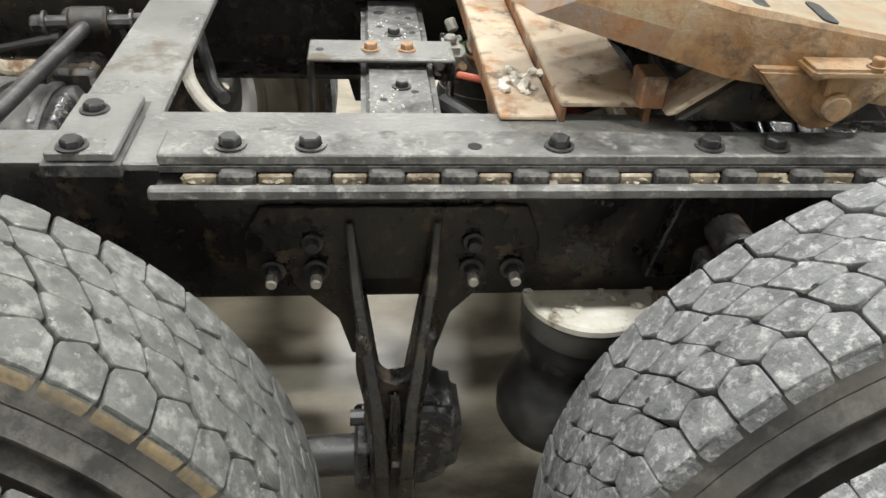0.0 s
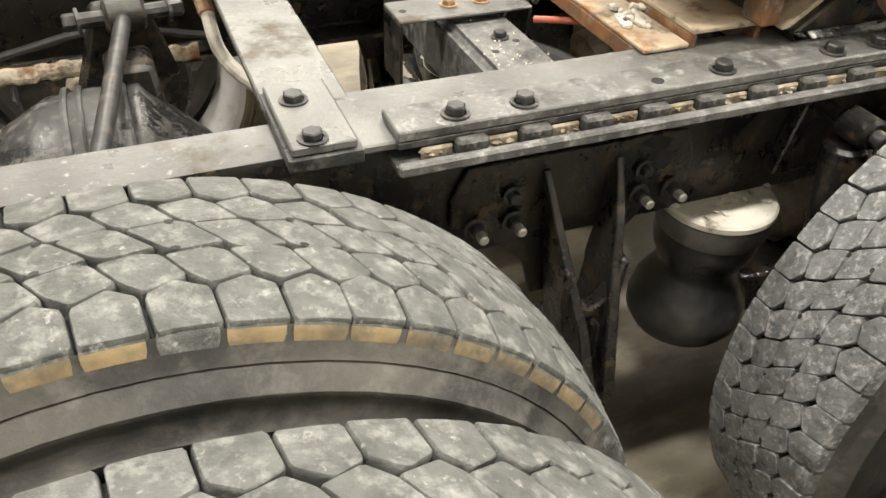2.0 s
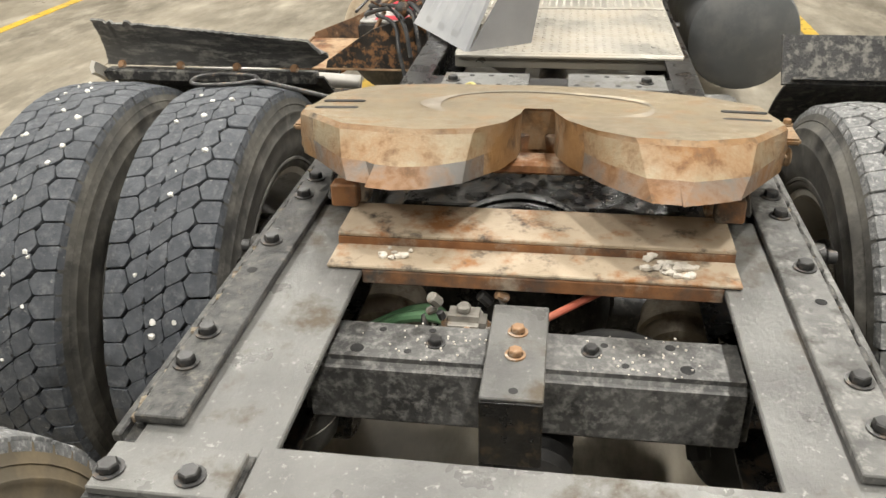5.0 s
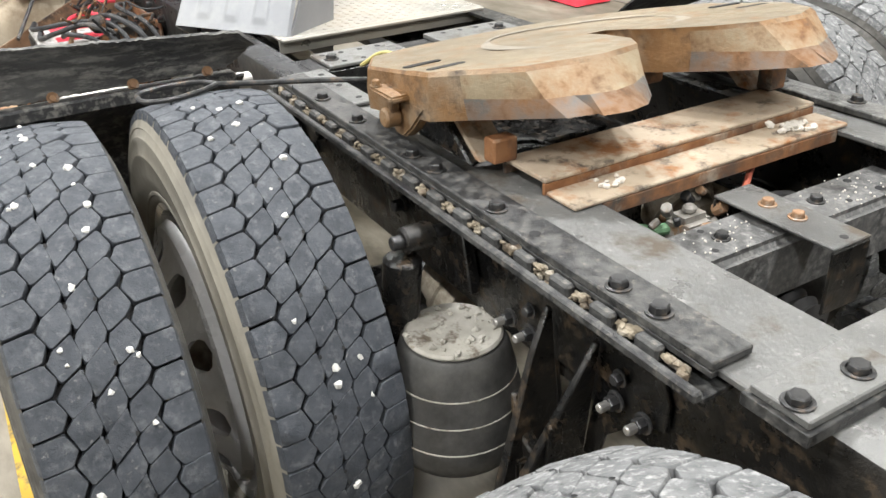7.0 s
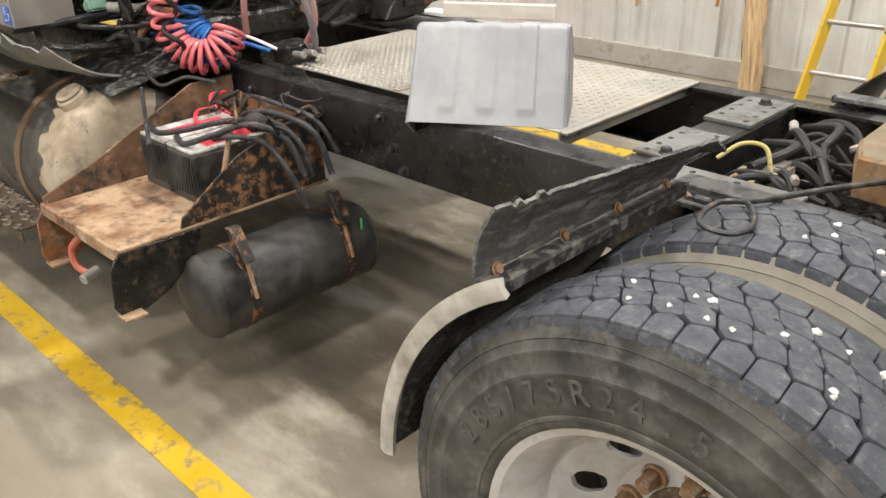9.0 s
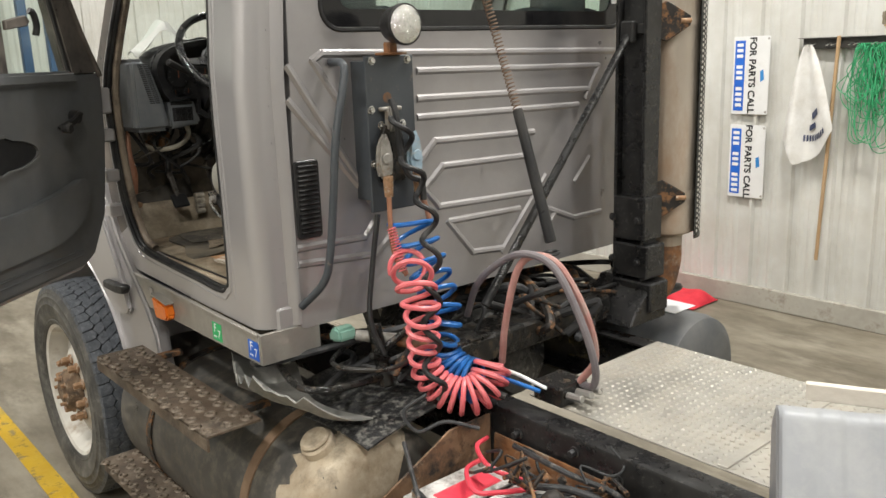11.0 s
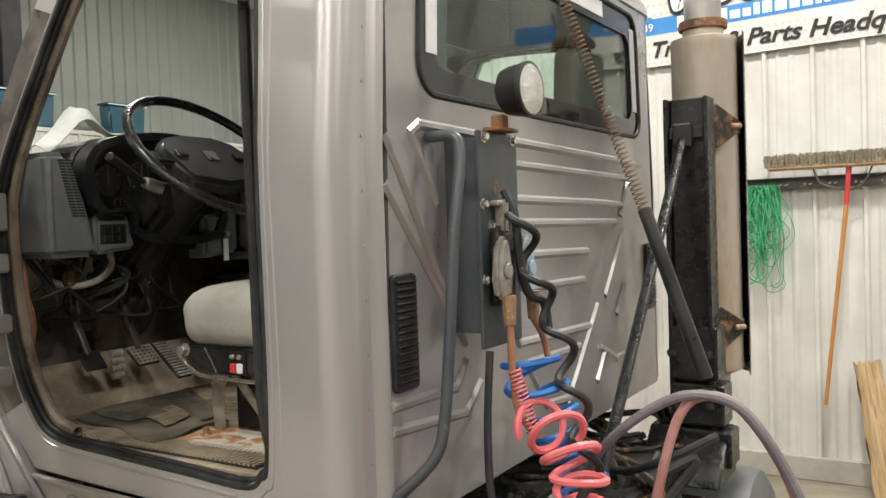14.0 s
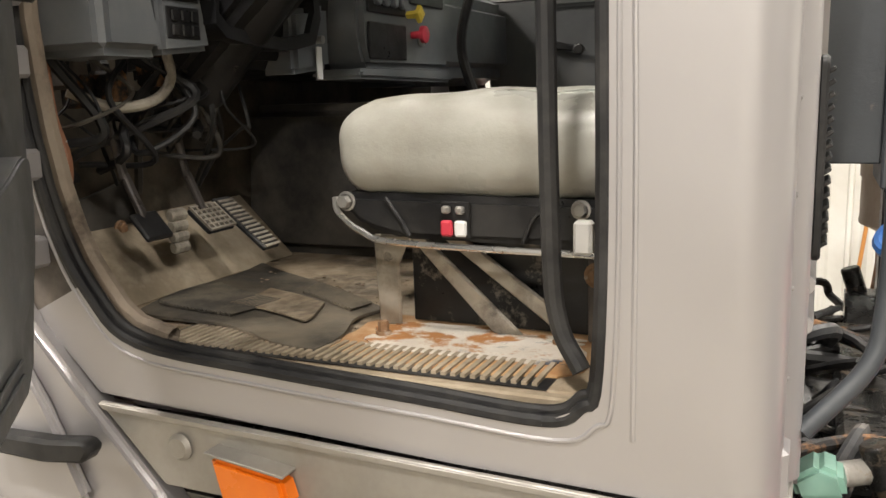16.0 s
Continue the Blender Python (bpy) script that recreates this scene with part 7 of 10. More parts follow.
part("dummy_coupler", box(3.150, 3.1845, 0.535, 0.575, 1.78, 1.86, 0.008, seg=2), M_VALVE, gp)
part("dummy_coupler", box(3.160, 3.1845, 0.515, 0.595, 1.845, 1.858, 0.004), M_VALVE, gp)
part("hose_holder", prism([(0.51, 1.62), (0.60, 1.62), (0.60, 1.76), (0.585, 1.80), (0.525, 1.80), (0.51, 1.76)], 3.165, 3.1845, YZ, 0.003), M_RAIL, gp)
M_BLUEPT = mat("worn_blue_paint", (0.22, 0.33, 0.42), (0.36, 0.45, 0.52), 0.6, scale=20, dirt=(0.4, 0.38, 0.34), amount=0.4, dscale=16)
for y, m_, z in ((0.605, M_VALVE, 1.70), (0.485, M_BLUEPT, 1.70)):
    gh = part("gladhand", prism([(-0.03, -0.06), (0.02, -0.065), (0.032, -0.02), (0.022, 0.05), (-0.005, 0.085), (-0.022, 0.06), (-0.035, 0.0)], 3.138, 3.165, T(0, y, z) @ YZ, 0.010, seg=2), m_, gp, "corroded trailer air coupling")
    part("gladhand_seal", cyl((3.1375, y, z), (3.130, y, z), 0.018, n=16, bev=0.003), m_, gh)
    part("hose_nut", cyl((3.135, y, z - 0.055), (3.135, y, z - 0.12), 0.017, 0.014, n=8), M_BOLTR, gh)
lampp = part("spot_lamp", add_lathe(bmesh.new(), [(0, 0), (0.035, 0.002), (0.052, 0.015), (0.058, 0.04), (0.060, 0.065), (0.063, 0.068), (0.063, 0.078), (0.057, 0.080)], 32, T(3.175, 0.535, 2.105) @ pose(0, 0, 0, 0, 0, 6) @ pose(0, 0, 0, 0, -90, 0) @ pose(0, 0, 0, -8, 0, 0)), M_DARKPL, gp, "round black work lamp with a ribbed clear lens")
M_LENS = mat("ribbed_lamp_lens", (0.62, 0.62, 0.60), (0.85, 0.85, 0.83), 0.10, metal=0.95, scale=90, bump=1.0, bscale=70)
part("lens", add_lathe(bmesh.new(), [(0.0575, 0.0795), (0.045, 0.085), (0.02, 0.089), (0, 0.09)], 32, T(3.175, 0.535, 2.105) @ pose(0, 0, 0, 0, 0, 6) @ pose(0, 0, 0, 0, -90, 0) @ pose(0, 0, 0, -8, 0, 0)), M_LENS, lampp)
part("lamp_stem", box(3.165, 3.195, 0.52, 0.555, 2.015, 2.055, 0.004), M_RUSTY, lampp)
part("lamp_foot", box(3.155, 3.20, 0.49, 0.585, 2.0155, 2.024, 0.002), M_RUSTY, lampp)
part("grab_handle", tube([(3.275, 0.70, 2.0), (3.205, 0.705, 1.995), (3.185, 0.715, 1.95), (3.180, 0.760, 1.777), (3.184, 0.785, 1.56), (3.190, 0.806, 1.40), (3.207, 0.826, 1.325), (3.278, 0.866, 1.245)], 0.0125, n=12, k=6), M_SLATE, cab, "dark padded grab handle")

# air line support: roof hook, spring, rod
M_SPRING = mat("rusty_spring_wire", (0.13, 0.08, 0.05), (0.22, 0.14, 0.09), 0.6, metal=0.4, scale=30)
pogo = empty("hose_support", (0, 0, 0), truck)
pogo["label"] = "rusty coil spring and black rod carrying the air lines"
P0, P1, P2 = Vector((3.215, 0.225, 2.56)), Vector((2.955, 0.205, 1.83)), Vector((2.812, 0.205, 1.41))


def helix(a, b, r, turns, n_per=14, bow=(0, 0, 0), taper=0.0):
    d = (b - a).normalized()
    s = d.orthogonal().normalized()
    w = d.cross(s)
    N = int(turns * n_per)
    return [a.lerp(b, i / N) + Vector(bow) * math.sin(math.pi * i / N) + r * (1 - taper * i / N) * (math.cos(2 * math.pi * i / n_per) * s + math.sin(2 * math.pi * i / n_per) * w) for i in range(N + 1)]


part("spring", tube(helix(P0, P1, 0.0135, 62, 10), 0.0022, n=4, k=1), M_SPRING, pogo)
part("hook_ring", tube([P0 + Vector((0, 0.034 * math.sin(a), 0.05 + 0.055 * math.cos(a))) for a in [i * 0.524 for i in range(13)]], 0.0035, n=6, k=2), M_DARKPL, pogo)
part("rod", cyl(P1, P2, 0.017, 0.019, n=14, bev=0.003), M_DARKPL, pogo)
part("cable_tie", tube([P0 + Vector((-0.012, 0, 0.10)), P0 + Vector((-0.015, 0.02, 0.03)), P0 + Vector((-0.02, 0.055, -0.06))], 0.0022, n=5, k=4), M_WHITE, pogo)
part("clamp_ring", tube([P2 + Vector((0.02 * math.cos(a), 0.03 * math.sin(a), -0.035)) for a in [i * 0.7 for i in range(10)]], 0.006, n=6, k=2), M_DARKPL, pogo)

# coiled air lines from the cab to the deck and hoses
M_REDC = mat("red_coil_hose", (0.66, 0.13, 0.15), (0.74, 0.20, 0.21), 0.4, scale=15, dirt=(0.5, 0.3, 0.28), amount=0.25)
M_BLUEC = mat("blue_coil_hose", (0.01, 0.10, 0.36), (0.02, 0.15, 0.45), 0.4, scale=15, dirt=(0.1, 0.15, 0.3), amount=0.25)
M_PINKH = mat("faded_red_rubber_hose", (0.36, 0.17, 0.15), (0.46, 0.25, 0.22), 0.6, scale=12, dirt=(0.3, 0.25, 0.22), amount=0.3)
M_PURPH = mat("faded_blue_rubber_hose", (0.13, 0.115, 0.125), (0.20, 0.18, 0.19), 0.6, scale=12, dirt=(0.25, 0.22, 0.2), amount=0.3)
lines = empty("air_lines", (0, 0, 0), truck)
lines["label"] = "red and blue coiled air lines hanging behind the cab"


def along(path, r, per_m, n_per=12, phase=0.0):
    """A coil wound round a curved path; per_m gives the turns a metre along it, first looser, then close."""
    p = smooth_path(path, 30)
    out, up, turn = [], Vector((0, 0.3, 1)), phase
    fine = []
    for a, b in zip(p, p[1:]):
        m = max(1, int((b - a).length * 25 * n_per))
        fine += [(a.lerp(b, i / m), (b - a).length / m, (b - a).normalized()) for i in range(m)]
    for k, (c, ds, d) in enumerate(fine):
        s = d.cross(up).normalized()
        up = s.cross(d)
        f = k / len(fine)
        rr = r(f) if callable(r) else r
        out.append(c + rr * (math.cos(turn) * s + math.sin(turn) * up))
        turn += 2 * math.pi * (per_m(f) if callable(per_m) else per_m) * ds
    return out


part("red_coil", tube(along([(3.095, 0.585, 1.35), (3.05, 0.60, 1.36), (3.0, 0.622, 1.325), (2.970, 0.627, 1.265), (2.978, 0.614, 1.186), (2.990, 0.608, 1.09), (2.982, 0.595, 1.02), (2.945, 0.565, 0.968), (2.885, 0.52, 0.952), (2.855, 0.465, 0.985), (2.862, 0.425, 1.05)], lambda f: 0.052 + 0.007 * math.sin(9 * f), lambda f: 15 + 5 * min(1, f / 0.3) + 16 * max(0, min(1, (f - 0.5) / 0.2))), 0.0088, n=7, k=1), M_REDC, lines)
part("blue_coil", tube(along([(3.135, 0.53, 1.50), (3.115, 0.52, 1.43), (3.085, 0.50, 1.34), (3.048, 0.495, 1.272), (3.018, 0.495, 1.215), (3.01, 0.50, 1.15), (3.025, 0.505, 1.09), (3.02, 0.495, 1.03), (2.965, 0.475, 0.985), (2.90, 0.45, 0.975)], lambda f: 0.060 + 0.009 * math.sin(7 * f + 1), lambda f: 14 + 5 * min(1, f / 0.3) + 14 * max(0, min(1, (f - 0.6) / 0.2))), 0.0082, n=7, k=1), M_BLUEC, lines)
part("power_cord", tube(along([(3.13, 0.555, 1.83), (3.10, 0.54, 1.68), (3.06, 0.52, 1.56), (3.03, 0.53, 1.46), (2.99, 0.56, 1.34), (2.955, 0.60, 1.20), (2.93, 0.62, 1.06), (2.90, 0.62, 0.96)], 0.026, 7.5), 0.0095, n=8, k=1), M_RUBBER, lines, "black wavy electric cord")
part("cord_upper", tube([(3.165, 0.555, 1.88), (3.14, 0.555, 1.82), (3.13, 0.552, 1.70), (3.12, 0.53, 1.64), (3.10, 0.50, 1.62), (3.09, 0.50, 1.56)], 0.0105, n=8), M_RUBBER, lines)
M_COPPER = mat("brown_hose_guard", (0.26, 0.11, 0.06), (0.36, 0.18, 0.11), 0.5, scale=20)
part("hose_guard", tube([(3.135, 0.605, 1.58), (3.13, 0.607, 1.46), (3.12, 0.60, 1.38), (3.08, 0.59, 1.33)], 0.0085, n=8), M_COPPER, lines)
part("spring_guard", tube(helix(Vector((3.128, 0.606, 1.48)), Vector((3.09, 0.597, 1.34)), 0.0145, 16, 8), 0.002, n=4, k=1), M_REDC, lines)
part("hose_guard", tube([(3.135, 0.485, 1.58), (3.12, 0.47, 1.54), (3.11, 0.465, 1.49)], 0.0085, n=8), M_COPPER, lines)
for m_, r_, pts in [
    (M_PINKH, 0.012, [(2.93, 0.32, 1.0), (2.90, 0.33, 1.15), (2.85, 0.325, 1.33), (2.80, 0.30, 1.385), (2.72, 0.27, 1.36), (2.63, 0.25, 1.22), (2.60, 0.24, 1.08), (2.66, 0.24, 0.985)]),
    (M_PURPH, 0.012, [(3.12, 0.30, 1.12), (3.02, 0.34, 1.26), (2.90, 0.34, 1.36), (2.80, 0.325, 1.395), (2.70, 0.31, 1.36), (2.61, 0.30, 1.22), (2.57, 0.28, 1.08), (2.60, 0.25, 0.99), (2.68, 0.23, 0.975)]),
    (M_RUBBER, 0.011, [(3.10, 0.10, 1.12), (3.0, 0.2, 1.16), (2.88, 0.22, 1.22), (2.80, 0.16, 1.26)]),
    (M_BLUEC, 0.007, [(3.15, 0.62, 1.02), (3.0, 0.52, 1.03), (2.85, 0.42, 1.0), (2.72, 0.36, 0.97)]),
    (M_WHITE, 0.006, [(3.15, 0.60, 1.03), (3.0, 0.50, 1.045), (2.85, 0.38, 1.01), (2.72, 0.33, 0.97)]),
    (M_RUBBER, 0.012, [(3.20, 0.70, 1.02), (3.02, 0.60, 1.0), (2.9, 0.5, 0.985), (2.78, 0.45, 0.96)]),
    (M_RUBBER, 0.009, [(3.18, 0.62, 1.52), (3.17, 0.66, 1.35), (3.14, 0.70, 1.2), (3.10, 0.68, 1.08)]),
]:
    part("hose", tube(pts, r_, n=9, k=7), m_, lines)
part("junction_block", box(2.66, 2.78, 0.20, 0.33, 0.9185, 0.985, 0.006), M_RAIL, lines)
for k in range(3):
    part("fitting", cyl((2.66, 0.21 + 0.045 * k, 0.955), (2.60, 0.21 + 0.045 * k, 0.96), 0.013, n=8, bev=0.002), M_GALV, lines)
# engine bay jumble under the cab's back edge
rj = random.Random(31)
part("gearbox", add_lathe(bmesh.new(), [(0, 0), (0.13, 0), (0.16, 0.05), (0.17, 0.25), (0.20, 0.30), (0.20, 0.36), (0.17, 0.40), (0.16, 0.7), (0.0, 0.7)], 28, T(3.15, 0.0, 0.86) @ pose(0, 0, 0, 0, 90, 0)), M_AXLE, truck, "oily black gearbox housing under the cab")
for k in range(34):
    y = rj.uniform(-0.75, 0.82)
    x = rj.uniform(3.0, 3.3)
    pts = [(x, y, rj.uniform(0.95, 1.1)), (x + rj.uniform(-0.1, 0.1), y + rj.uniform(-0.25, 0.25), rj.uniform(0.95, 1.15)), (x + rj.uniform(0.0, 0.3), y + rj.uniform(-0.3, 0.3), rj.uniform(0.95, 1.12)), (x + 0.4, y + rj.uniform(-0.2, 0.2), 1.05)]
    part("hose", tube(pts, rj.choice((0.008, 0.012, 0.018)), n=8), rj.choice((M_RUBBER, M_CABLE, M_RUBBER, M_RAIL, M_RUSTBLK)), truck)
part("cab_mount", box(3.05, 3.22, -0.42, 0.42, 0.95, 1.05, 0.012), M_RAIL, truck, "black cab mounting crossmember")
part("cab_shock", cyl((3.12, 0.66, 0.96), (3.18, 0.66, 1.16), 0.024, n=14, bev=0.004), M_RAIL, truck)
part("hose_clamp", cyl((3.13, 0.60, 1.105), (3.06, 0.53, 1.085), 0.024, n=12, bev=0.004), M_RUSTY, truck)
part("cab_shock", cyl((3.12, -0.6, 0.98), (3.18, -0.6, 1.16), 0.026, n=14, bev=0.004), M_RAIL, truck)
M_MINT = mat("mint_plastic_cap", (0.20, 0.38, 0.31), (0.28, 0.46, 0.38), 0.5, scale=8)
cap = part("mint_cap", prism([(0.01, 0.0), (0.075, -0.012), (0.085, 0.018), (0.05, 0.045), (0.02, 0.036)], -0.034, 0.034, Matrix.Translation((3.205, 0.735, 1.115)) @ XZ, 0.008, seg=2), M_MINT, truck, "pale green plastic breather cap")
part("cap_pipe", cyl((3.23, 0.70, 1.12), (3.13, 0.60, 1.105), 0.019, n=14, bev=0.004), M_VALVE, cap)

# ---------- exhaust stack ----------
SX, SY = 3.045, -0.775
M_STACK = mat("heat_stained_muffler", (0.42, 0.36, 0.29), (0.52, 0.46, 0.39), 0.5, metal=0.45, scale=3, dirt=(0.32, 0.20, 0.12), amount=0.34, dscale=4, edge=0.3, stretch=(1, 1, 0.4), bump=0.05)
M_PIPE = mat("dull_chrome_pipe", (0.40, 0.375, 0.355), (0.47, 0.445, 0.425), 0.40, metal=0.75, scale=3, bump=0.03)
ex = empty("exhaust_stack", (0, 0, 0), truck)
ex["label"] = "upright heat-stained exhaust muffler on a black post"
part("muffler", add_lathe(bmesh.new(), [(0.066, 1.20), (0.066, 1.24), (0.098, 1.255), (0.112, 1.262), (0.114, 1.275), (0.112, 1.285), (0.112, 2.40), (0.114, 2.41), (0.112, 2.425), (0.09, 2.432), (0.072, 2.436), (0.07, 2.46)], 40, T(SX, SY, 0)), M_STACK, ex)
part("clamp_collar", add_lathe(bmesh.new(), [(0.068, 2.462), (0.082, 2.462), (0.084, 2.475), (0.082, 2.49), (0.066, 2.492)], 32, T(SX, SY, 0)), M_RUSTY, ex)
part("tail_pipe", tube([(SX, SY, 2.47), (SX, SY, 2.70), (SX, SY - 0.012, 2.80), (SX - 0.01, SY - 0.045, 2.89), (SX - 0.02, SY - 0.10, 2.96), (SX - 0.03, SY - 0.16, 3.0)], 0.064, n=28, k=6, cap=False), M_PIPE, ex, "dull chrome curved tail pipe")
part("elbow", tube([(SX, SY, 1.22), (SX, SY, 1.12), (SX + 0.03, SY + 0.03, 1.0), (SX + 0.15, SY + 0.10, 0.93), (SX + 0.4, SY + 0.15, 0.92)], 0.064, n=24, k=6), M_RUSTY, ex, "rusty exhaust elbow")
hs = part("heat_shield", add_lathe(bmesh.new(), [(0.136, 1.24), (0.136, 2.44), (0.133, 2.44), (0.133, 1.24), (0.136, 1.24)], 16, T(SX, SY, 0) @ pose(0, 0, 0, 0, 0, 178), ang=math.radians(110)), M_RAIL_CLEAN, ex, "black perforated heat shield")
M_SLOT = mat("pale_shield_slots", (0.50, 0.48, 0.44), (0.58, 0.56, 0.52), 0.5, scale=9)
hole = None
for j in range(54):
    for k in range(3):
        a = radians(186 + 9 * k)
        p = Vector((SX + 0.1362 * math.cos(a), SY + 0.1362 * math.sin(a), 1.27 + 0.0212 * j + 0.0106 * (k % 2)))
        if hole is None:
            hole = part("slot", cyl((0, 0, 0), (0, 0, 0.0008), 0.0062, n=8), M_SLOT, hs)
            hole.matrix_basis = aim(p, p + Vector((math.cos(a), math.sin(a), 0)))
        else:
            again(hole, aim(p, p + Vector((math.cos(a), math.sin(a), 0))), hs)
post = part("stack_post", box(2.986, 3.099, -0.60, -0.535, 0.93, 2.195, 0.004), M_RAIL_CLEAN, ex, "black channel post behind the cab")
for x in (2.970, 3.1005):
    part("post_flange", box(x, x + 0.0145, -0.60, -0.505, 0.95, 2.195, 0.003), M_RAIL_CLEAN, post)
part("post_cap", box(2.985, 3.10, -0.5345, -0.515, 2.06, 2.10, 0.004), M_RAIL_CLEAN, post)
for z0, z1, w in ((0.98, 1.10, 0.05), (1.115, 1.25, 0.03), (1.265, 1.44, 0.012)):
    part("post_step", box(2.965 - w, 3.105, -0.61, -0.490, z0, z1, 0.006), M_RAIL_CLEAN, post)
    bolt((2.98, -0.485, (z0 + z1) / 2), (0, 1, 0), 0.011, 0.012, M_BOLT, post)
    bolt((3.10, -0.485, (z0 + z1) / 2), (0, 1, 0), 0.011, 0.012, M_BOLT, post)
part("post_foot", prism([(-0.38, 0.94), (-0.62, 0.94), (-0.62, 1.10), (-0.52, 1.10), (-0.42, 1.0)], 2.93, 3.19, YZ, 0.006), M_RAIL_CLEAN, post)
for z in (2.105, 1.42):
    p0, p1 = Vector((2.985, -0.615, z)), Vector((2.908, -0.715, z))
    dx = (p1 - p0).normalized()
    nn = Vector((0, 0, 1)).cross(dx)
    BM = Matrix.Translation(p0)
    for r_ in range(3):
        BM[r_][0], BM[r_][1], BM[r_][2] = dx[r_], (0, 0, 1)[r_], nn[r_]
    br = part("muffler_bracket", prism([(-0.02, -0.06), (0.02, -0.075), (0.055, -0.055), (0.115, -0.018), (0.115, 0.018), (0.055, 0.055), (0.02, 0.075), (-0.02, 0.06)], -0.006, 0.006, BM, 0.003), M_RUSTBLK, ex, "rusty muffler bracket")
    part("band_clamp", add_lathe(bmesh.new(), [(0.1125, z - 0.018), (0.1165, z - 0.018), (0.1165, z + 0.018), (0.1125, z + 0.018)], 36, T(SX, SY, 0)), M_STACK, br)
    part("clamp_bolt", cyl(p0 + dx * 0.085 - Vector((0.0, -0.012, 0)), p0 + dx * 0.125 - Vector((0.0, -0.012, 0)), 0.010, n=10, bev=0.002), M_BOLTR, br)
part("post_brace", cyl((3.05, -0.515, 2.075), (3.06, 0.27, 1.16), 0.016, n=12), M_RAIL_CLEAN, ex, "black diagonal brace")
part("brace_clevis", box(3.02, 3.08, -0.5145, -0.485, 2.03, 2.11, 0.006), M_RAIL_CLEAN, ex)

# ---------- right fuel tank with papers, front end ----------
part("right_tank", add_lathe(bmesh.new(), [(0, 2.87), (0.2, 2.88), (0.25, 2.91), (0.26, 2.95), (0.26, 3.9), (0.2, 3.95), (0, 3.96)], 48, T(0, -0.86, 0.62) @ pose(0, 0, 0, 0, 90, 0)), M_GREYPL, truck, "dull grey right-hand fuel tank")
# steer wheels and fenders
for sd in (1, -1):
    w = make_wheel("wheel", 5.06, sd * 1.02, sd, M_TREAD, M_WALL_T, M_WALL_T, M_RIMD, 0.075, -0.05, True, 9 + sd)
    w["label"] = "steer wheel with a dusty beige rim"
    ff = part("front_fender", sheet(lambda u, v: Vector((5.06 + (0.66 + 0.03 * v) * math.cos(radians(8 + 164 * u)) * (0.98 if u < 0.5 else 0.92), sd * (0.70 + 0.40 * v - 0.06 * v * v * v), 0.53 + (0.66 + 0.16 * (1 - v)) * math.sin(radians(8 + 164 * u)) + 0.02)), 30, 8, thick=0.006), M_CABS, truck, "silver moulded front fender")
    tail = [(4.60, 1.66), (4.53, 1.50), (4.445, 1.335), (4.335, 1.215), (4.20, 1.078), (4.13, 0.98), (4.10, 0.82), (4.16, 0.66), (4.34, 0.58), (4.46, 0.72), (4.60, 1.0), (4.86, 1.26), (4.92, 1.45), (4.80, 1.66)]
    part("fender_tail", prism(tail, -1.028 if sd > 0 else 0.97, -0.97 if sd > 0 else 1.028, XZ, 0.012, seg=3), M_CABS, ff)
    part("hood_flare", prism([(4.62, 1.50), (4.50, 1.36), (4.40, 1.20), (4.33, 1.05), (4.36, 1.02), (4.5, 1.0), (4.80, 1.2), (4.86, 1.45)], -1.05 if sd > 0 else 1.029, -1.029 if sd > 0 else 1.05, XZ, 0.008, seg=2), M_CABS, ff)
    part("fender_catch", prism([(4.27, 1.155), (4.29, 1.13), (4.38, 1.118), (4.50, 1.118), (4.50, 1.152), (4.36, 1.158), (4.285, 1.168)], -1.085 if sd > 0 else 1.051, -1.051 if sd > 0 else 1.085, XZ, 0.006), M_RUBBER, ff, "black hood catch")


def hood_f(u, v):
    x = 4.62 + 1.75 * u
    y = 0.95 - 1.9 * v
    b = math.exp(-(y / 0.42) ** 4)
    z = 1.72 + 0.37 * b * (1 - 0.15 * u) - 0.18 * u - 0.35 * (abs(y) / 0.95) ** 6 + 0.02
    return Vector((x, y * (1 - 0.12 * u), z - 0.25 * max(0, u - 0.85) / 0.15))


part("hood", sheet(hood_f, 16, 40, thick=0.006), M_CABS, truck, "silver hood with a raised centre")
part("hood_front", box(6.25, 6.36, -0.80, 0.80, 0.75, 1.75, 0.05, seg=3), M_CABS, truck, "silver grille surround")
part("cowl_side", prism([(4.46, 1.22), (4.62, 1.15), (5.0, 1.30), (5.4, 1.45), (5.4, 1.75), (4.62, 1.78), (4.56, 1.70)], -0.012, 0.012, T(0, 0.985, 0) @ XZ, 0.004), M_CABS, truck, "silver hood side")
part("cowl_side", prism([(4.46, 1.22), (4.62, 1.15), (5.0, 1.30), (5.4, 1.45), (5.4, 1.75), (4.62, 1.78), (4.56, 1.70)], -0.012, 0.012, T(0, -0.985, 0) @ XZ, 0.004), M_CABS, truck, "silver hood side")
part("radiator_block", box(5.0, 6.2, -0.42, 0.42, 0.75, 1.66, 0.05), M_AXLE, truck, "dark engine below the hood")

# ---------- doors ----------
M_DOORIN = mat("grey_door_trim", (0.10, 0.105, 0.11), (0.13, 0.135, 0.14), 0.5, scale=6, dirt=(0.16, 0.155, 0.145), amount=0.28, dscale=5, edge=0.4, bump=0.15, bscale=140)
XZP = Matrix(((1, 0, 0, 0), (0, 0, 1, 0), (0, 1, 0, 0), (0, 0, 0, 1)))  # poly x, z; thickness runs to +y


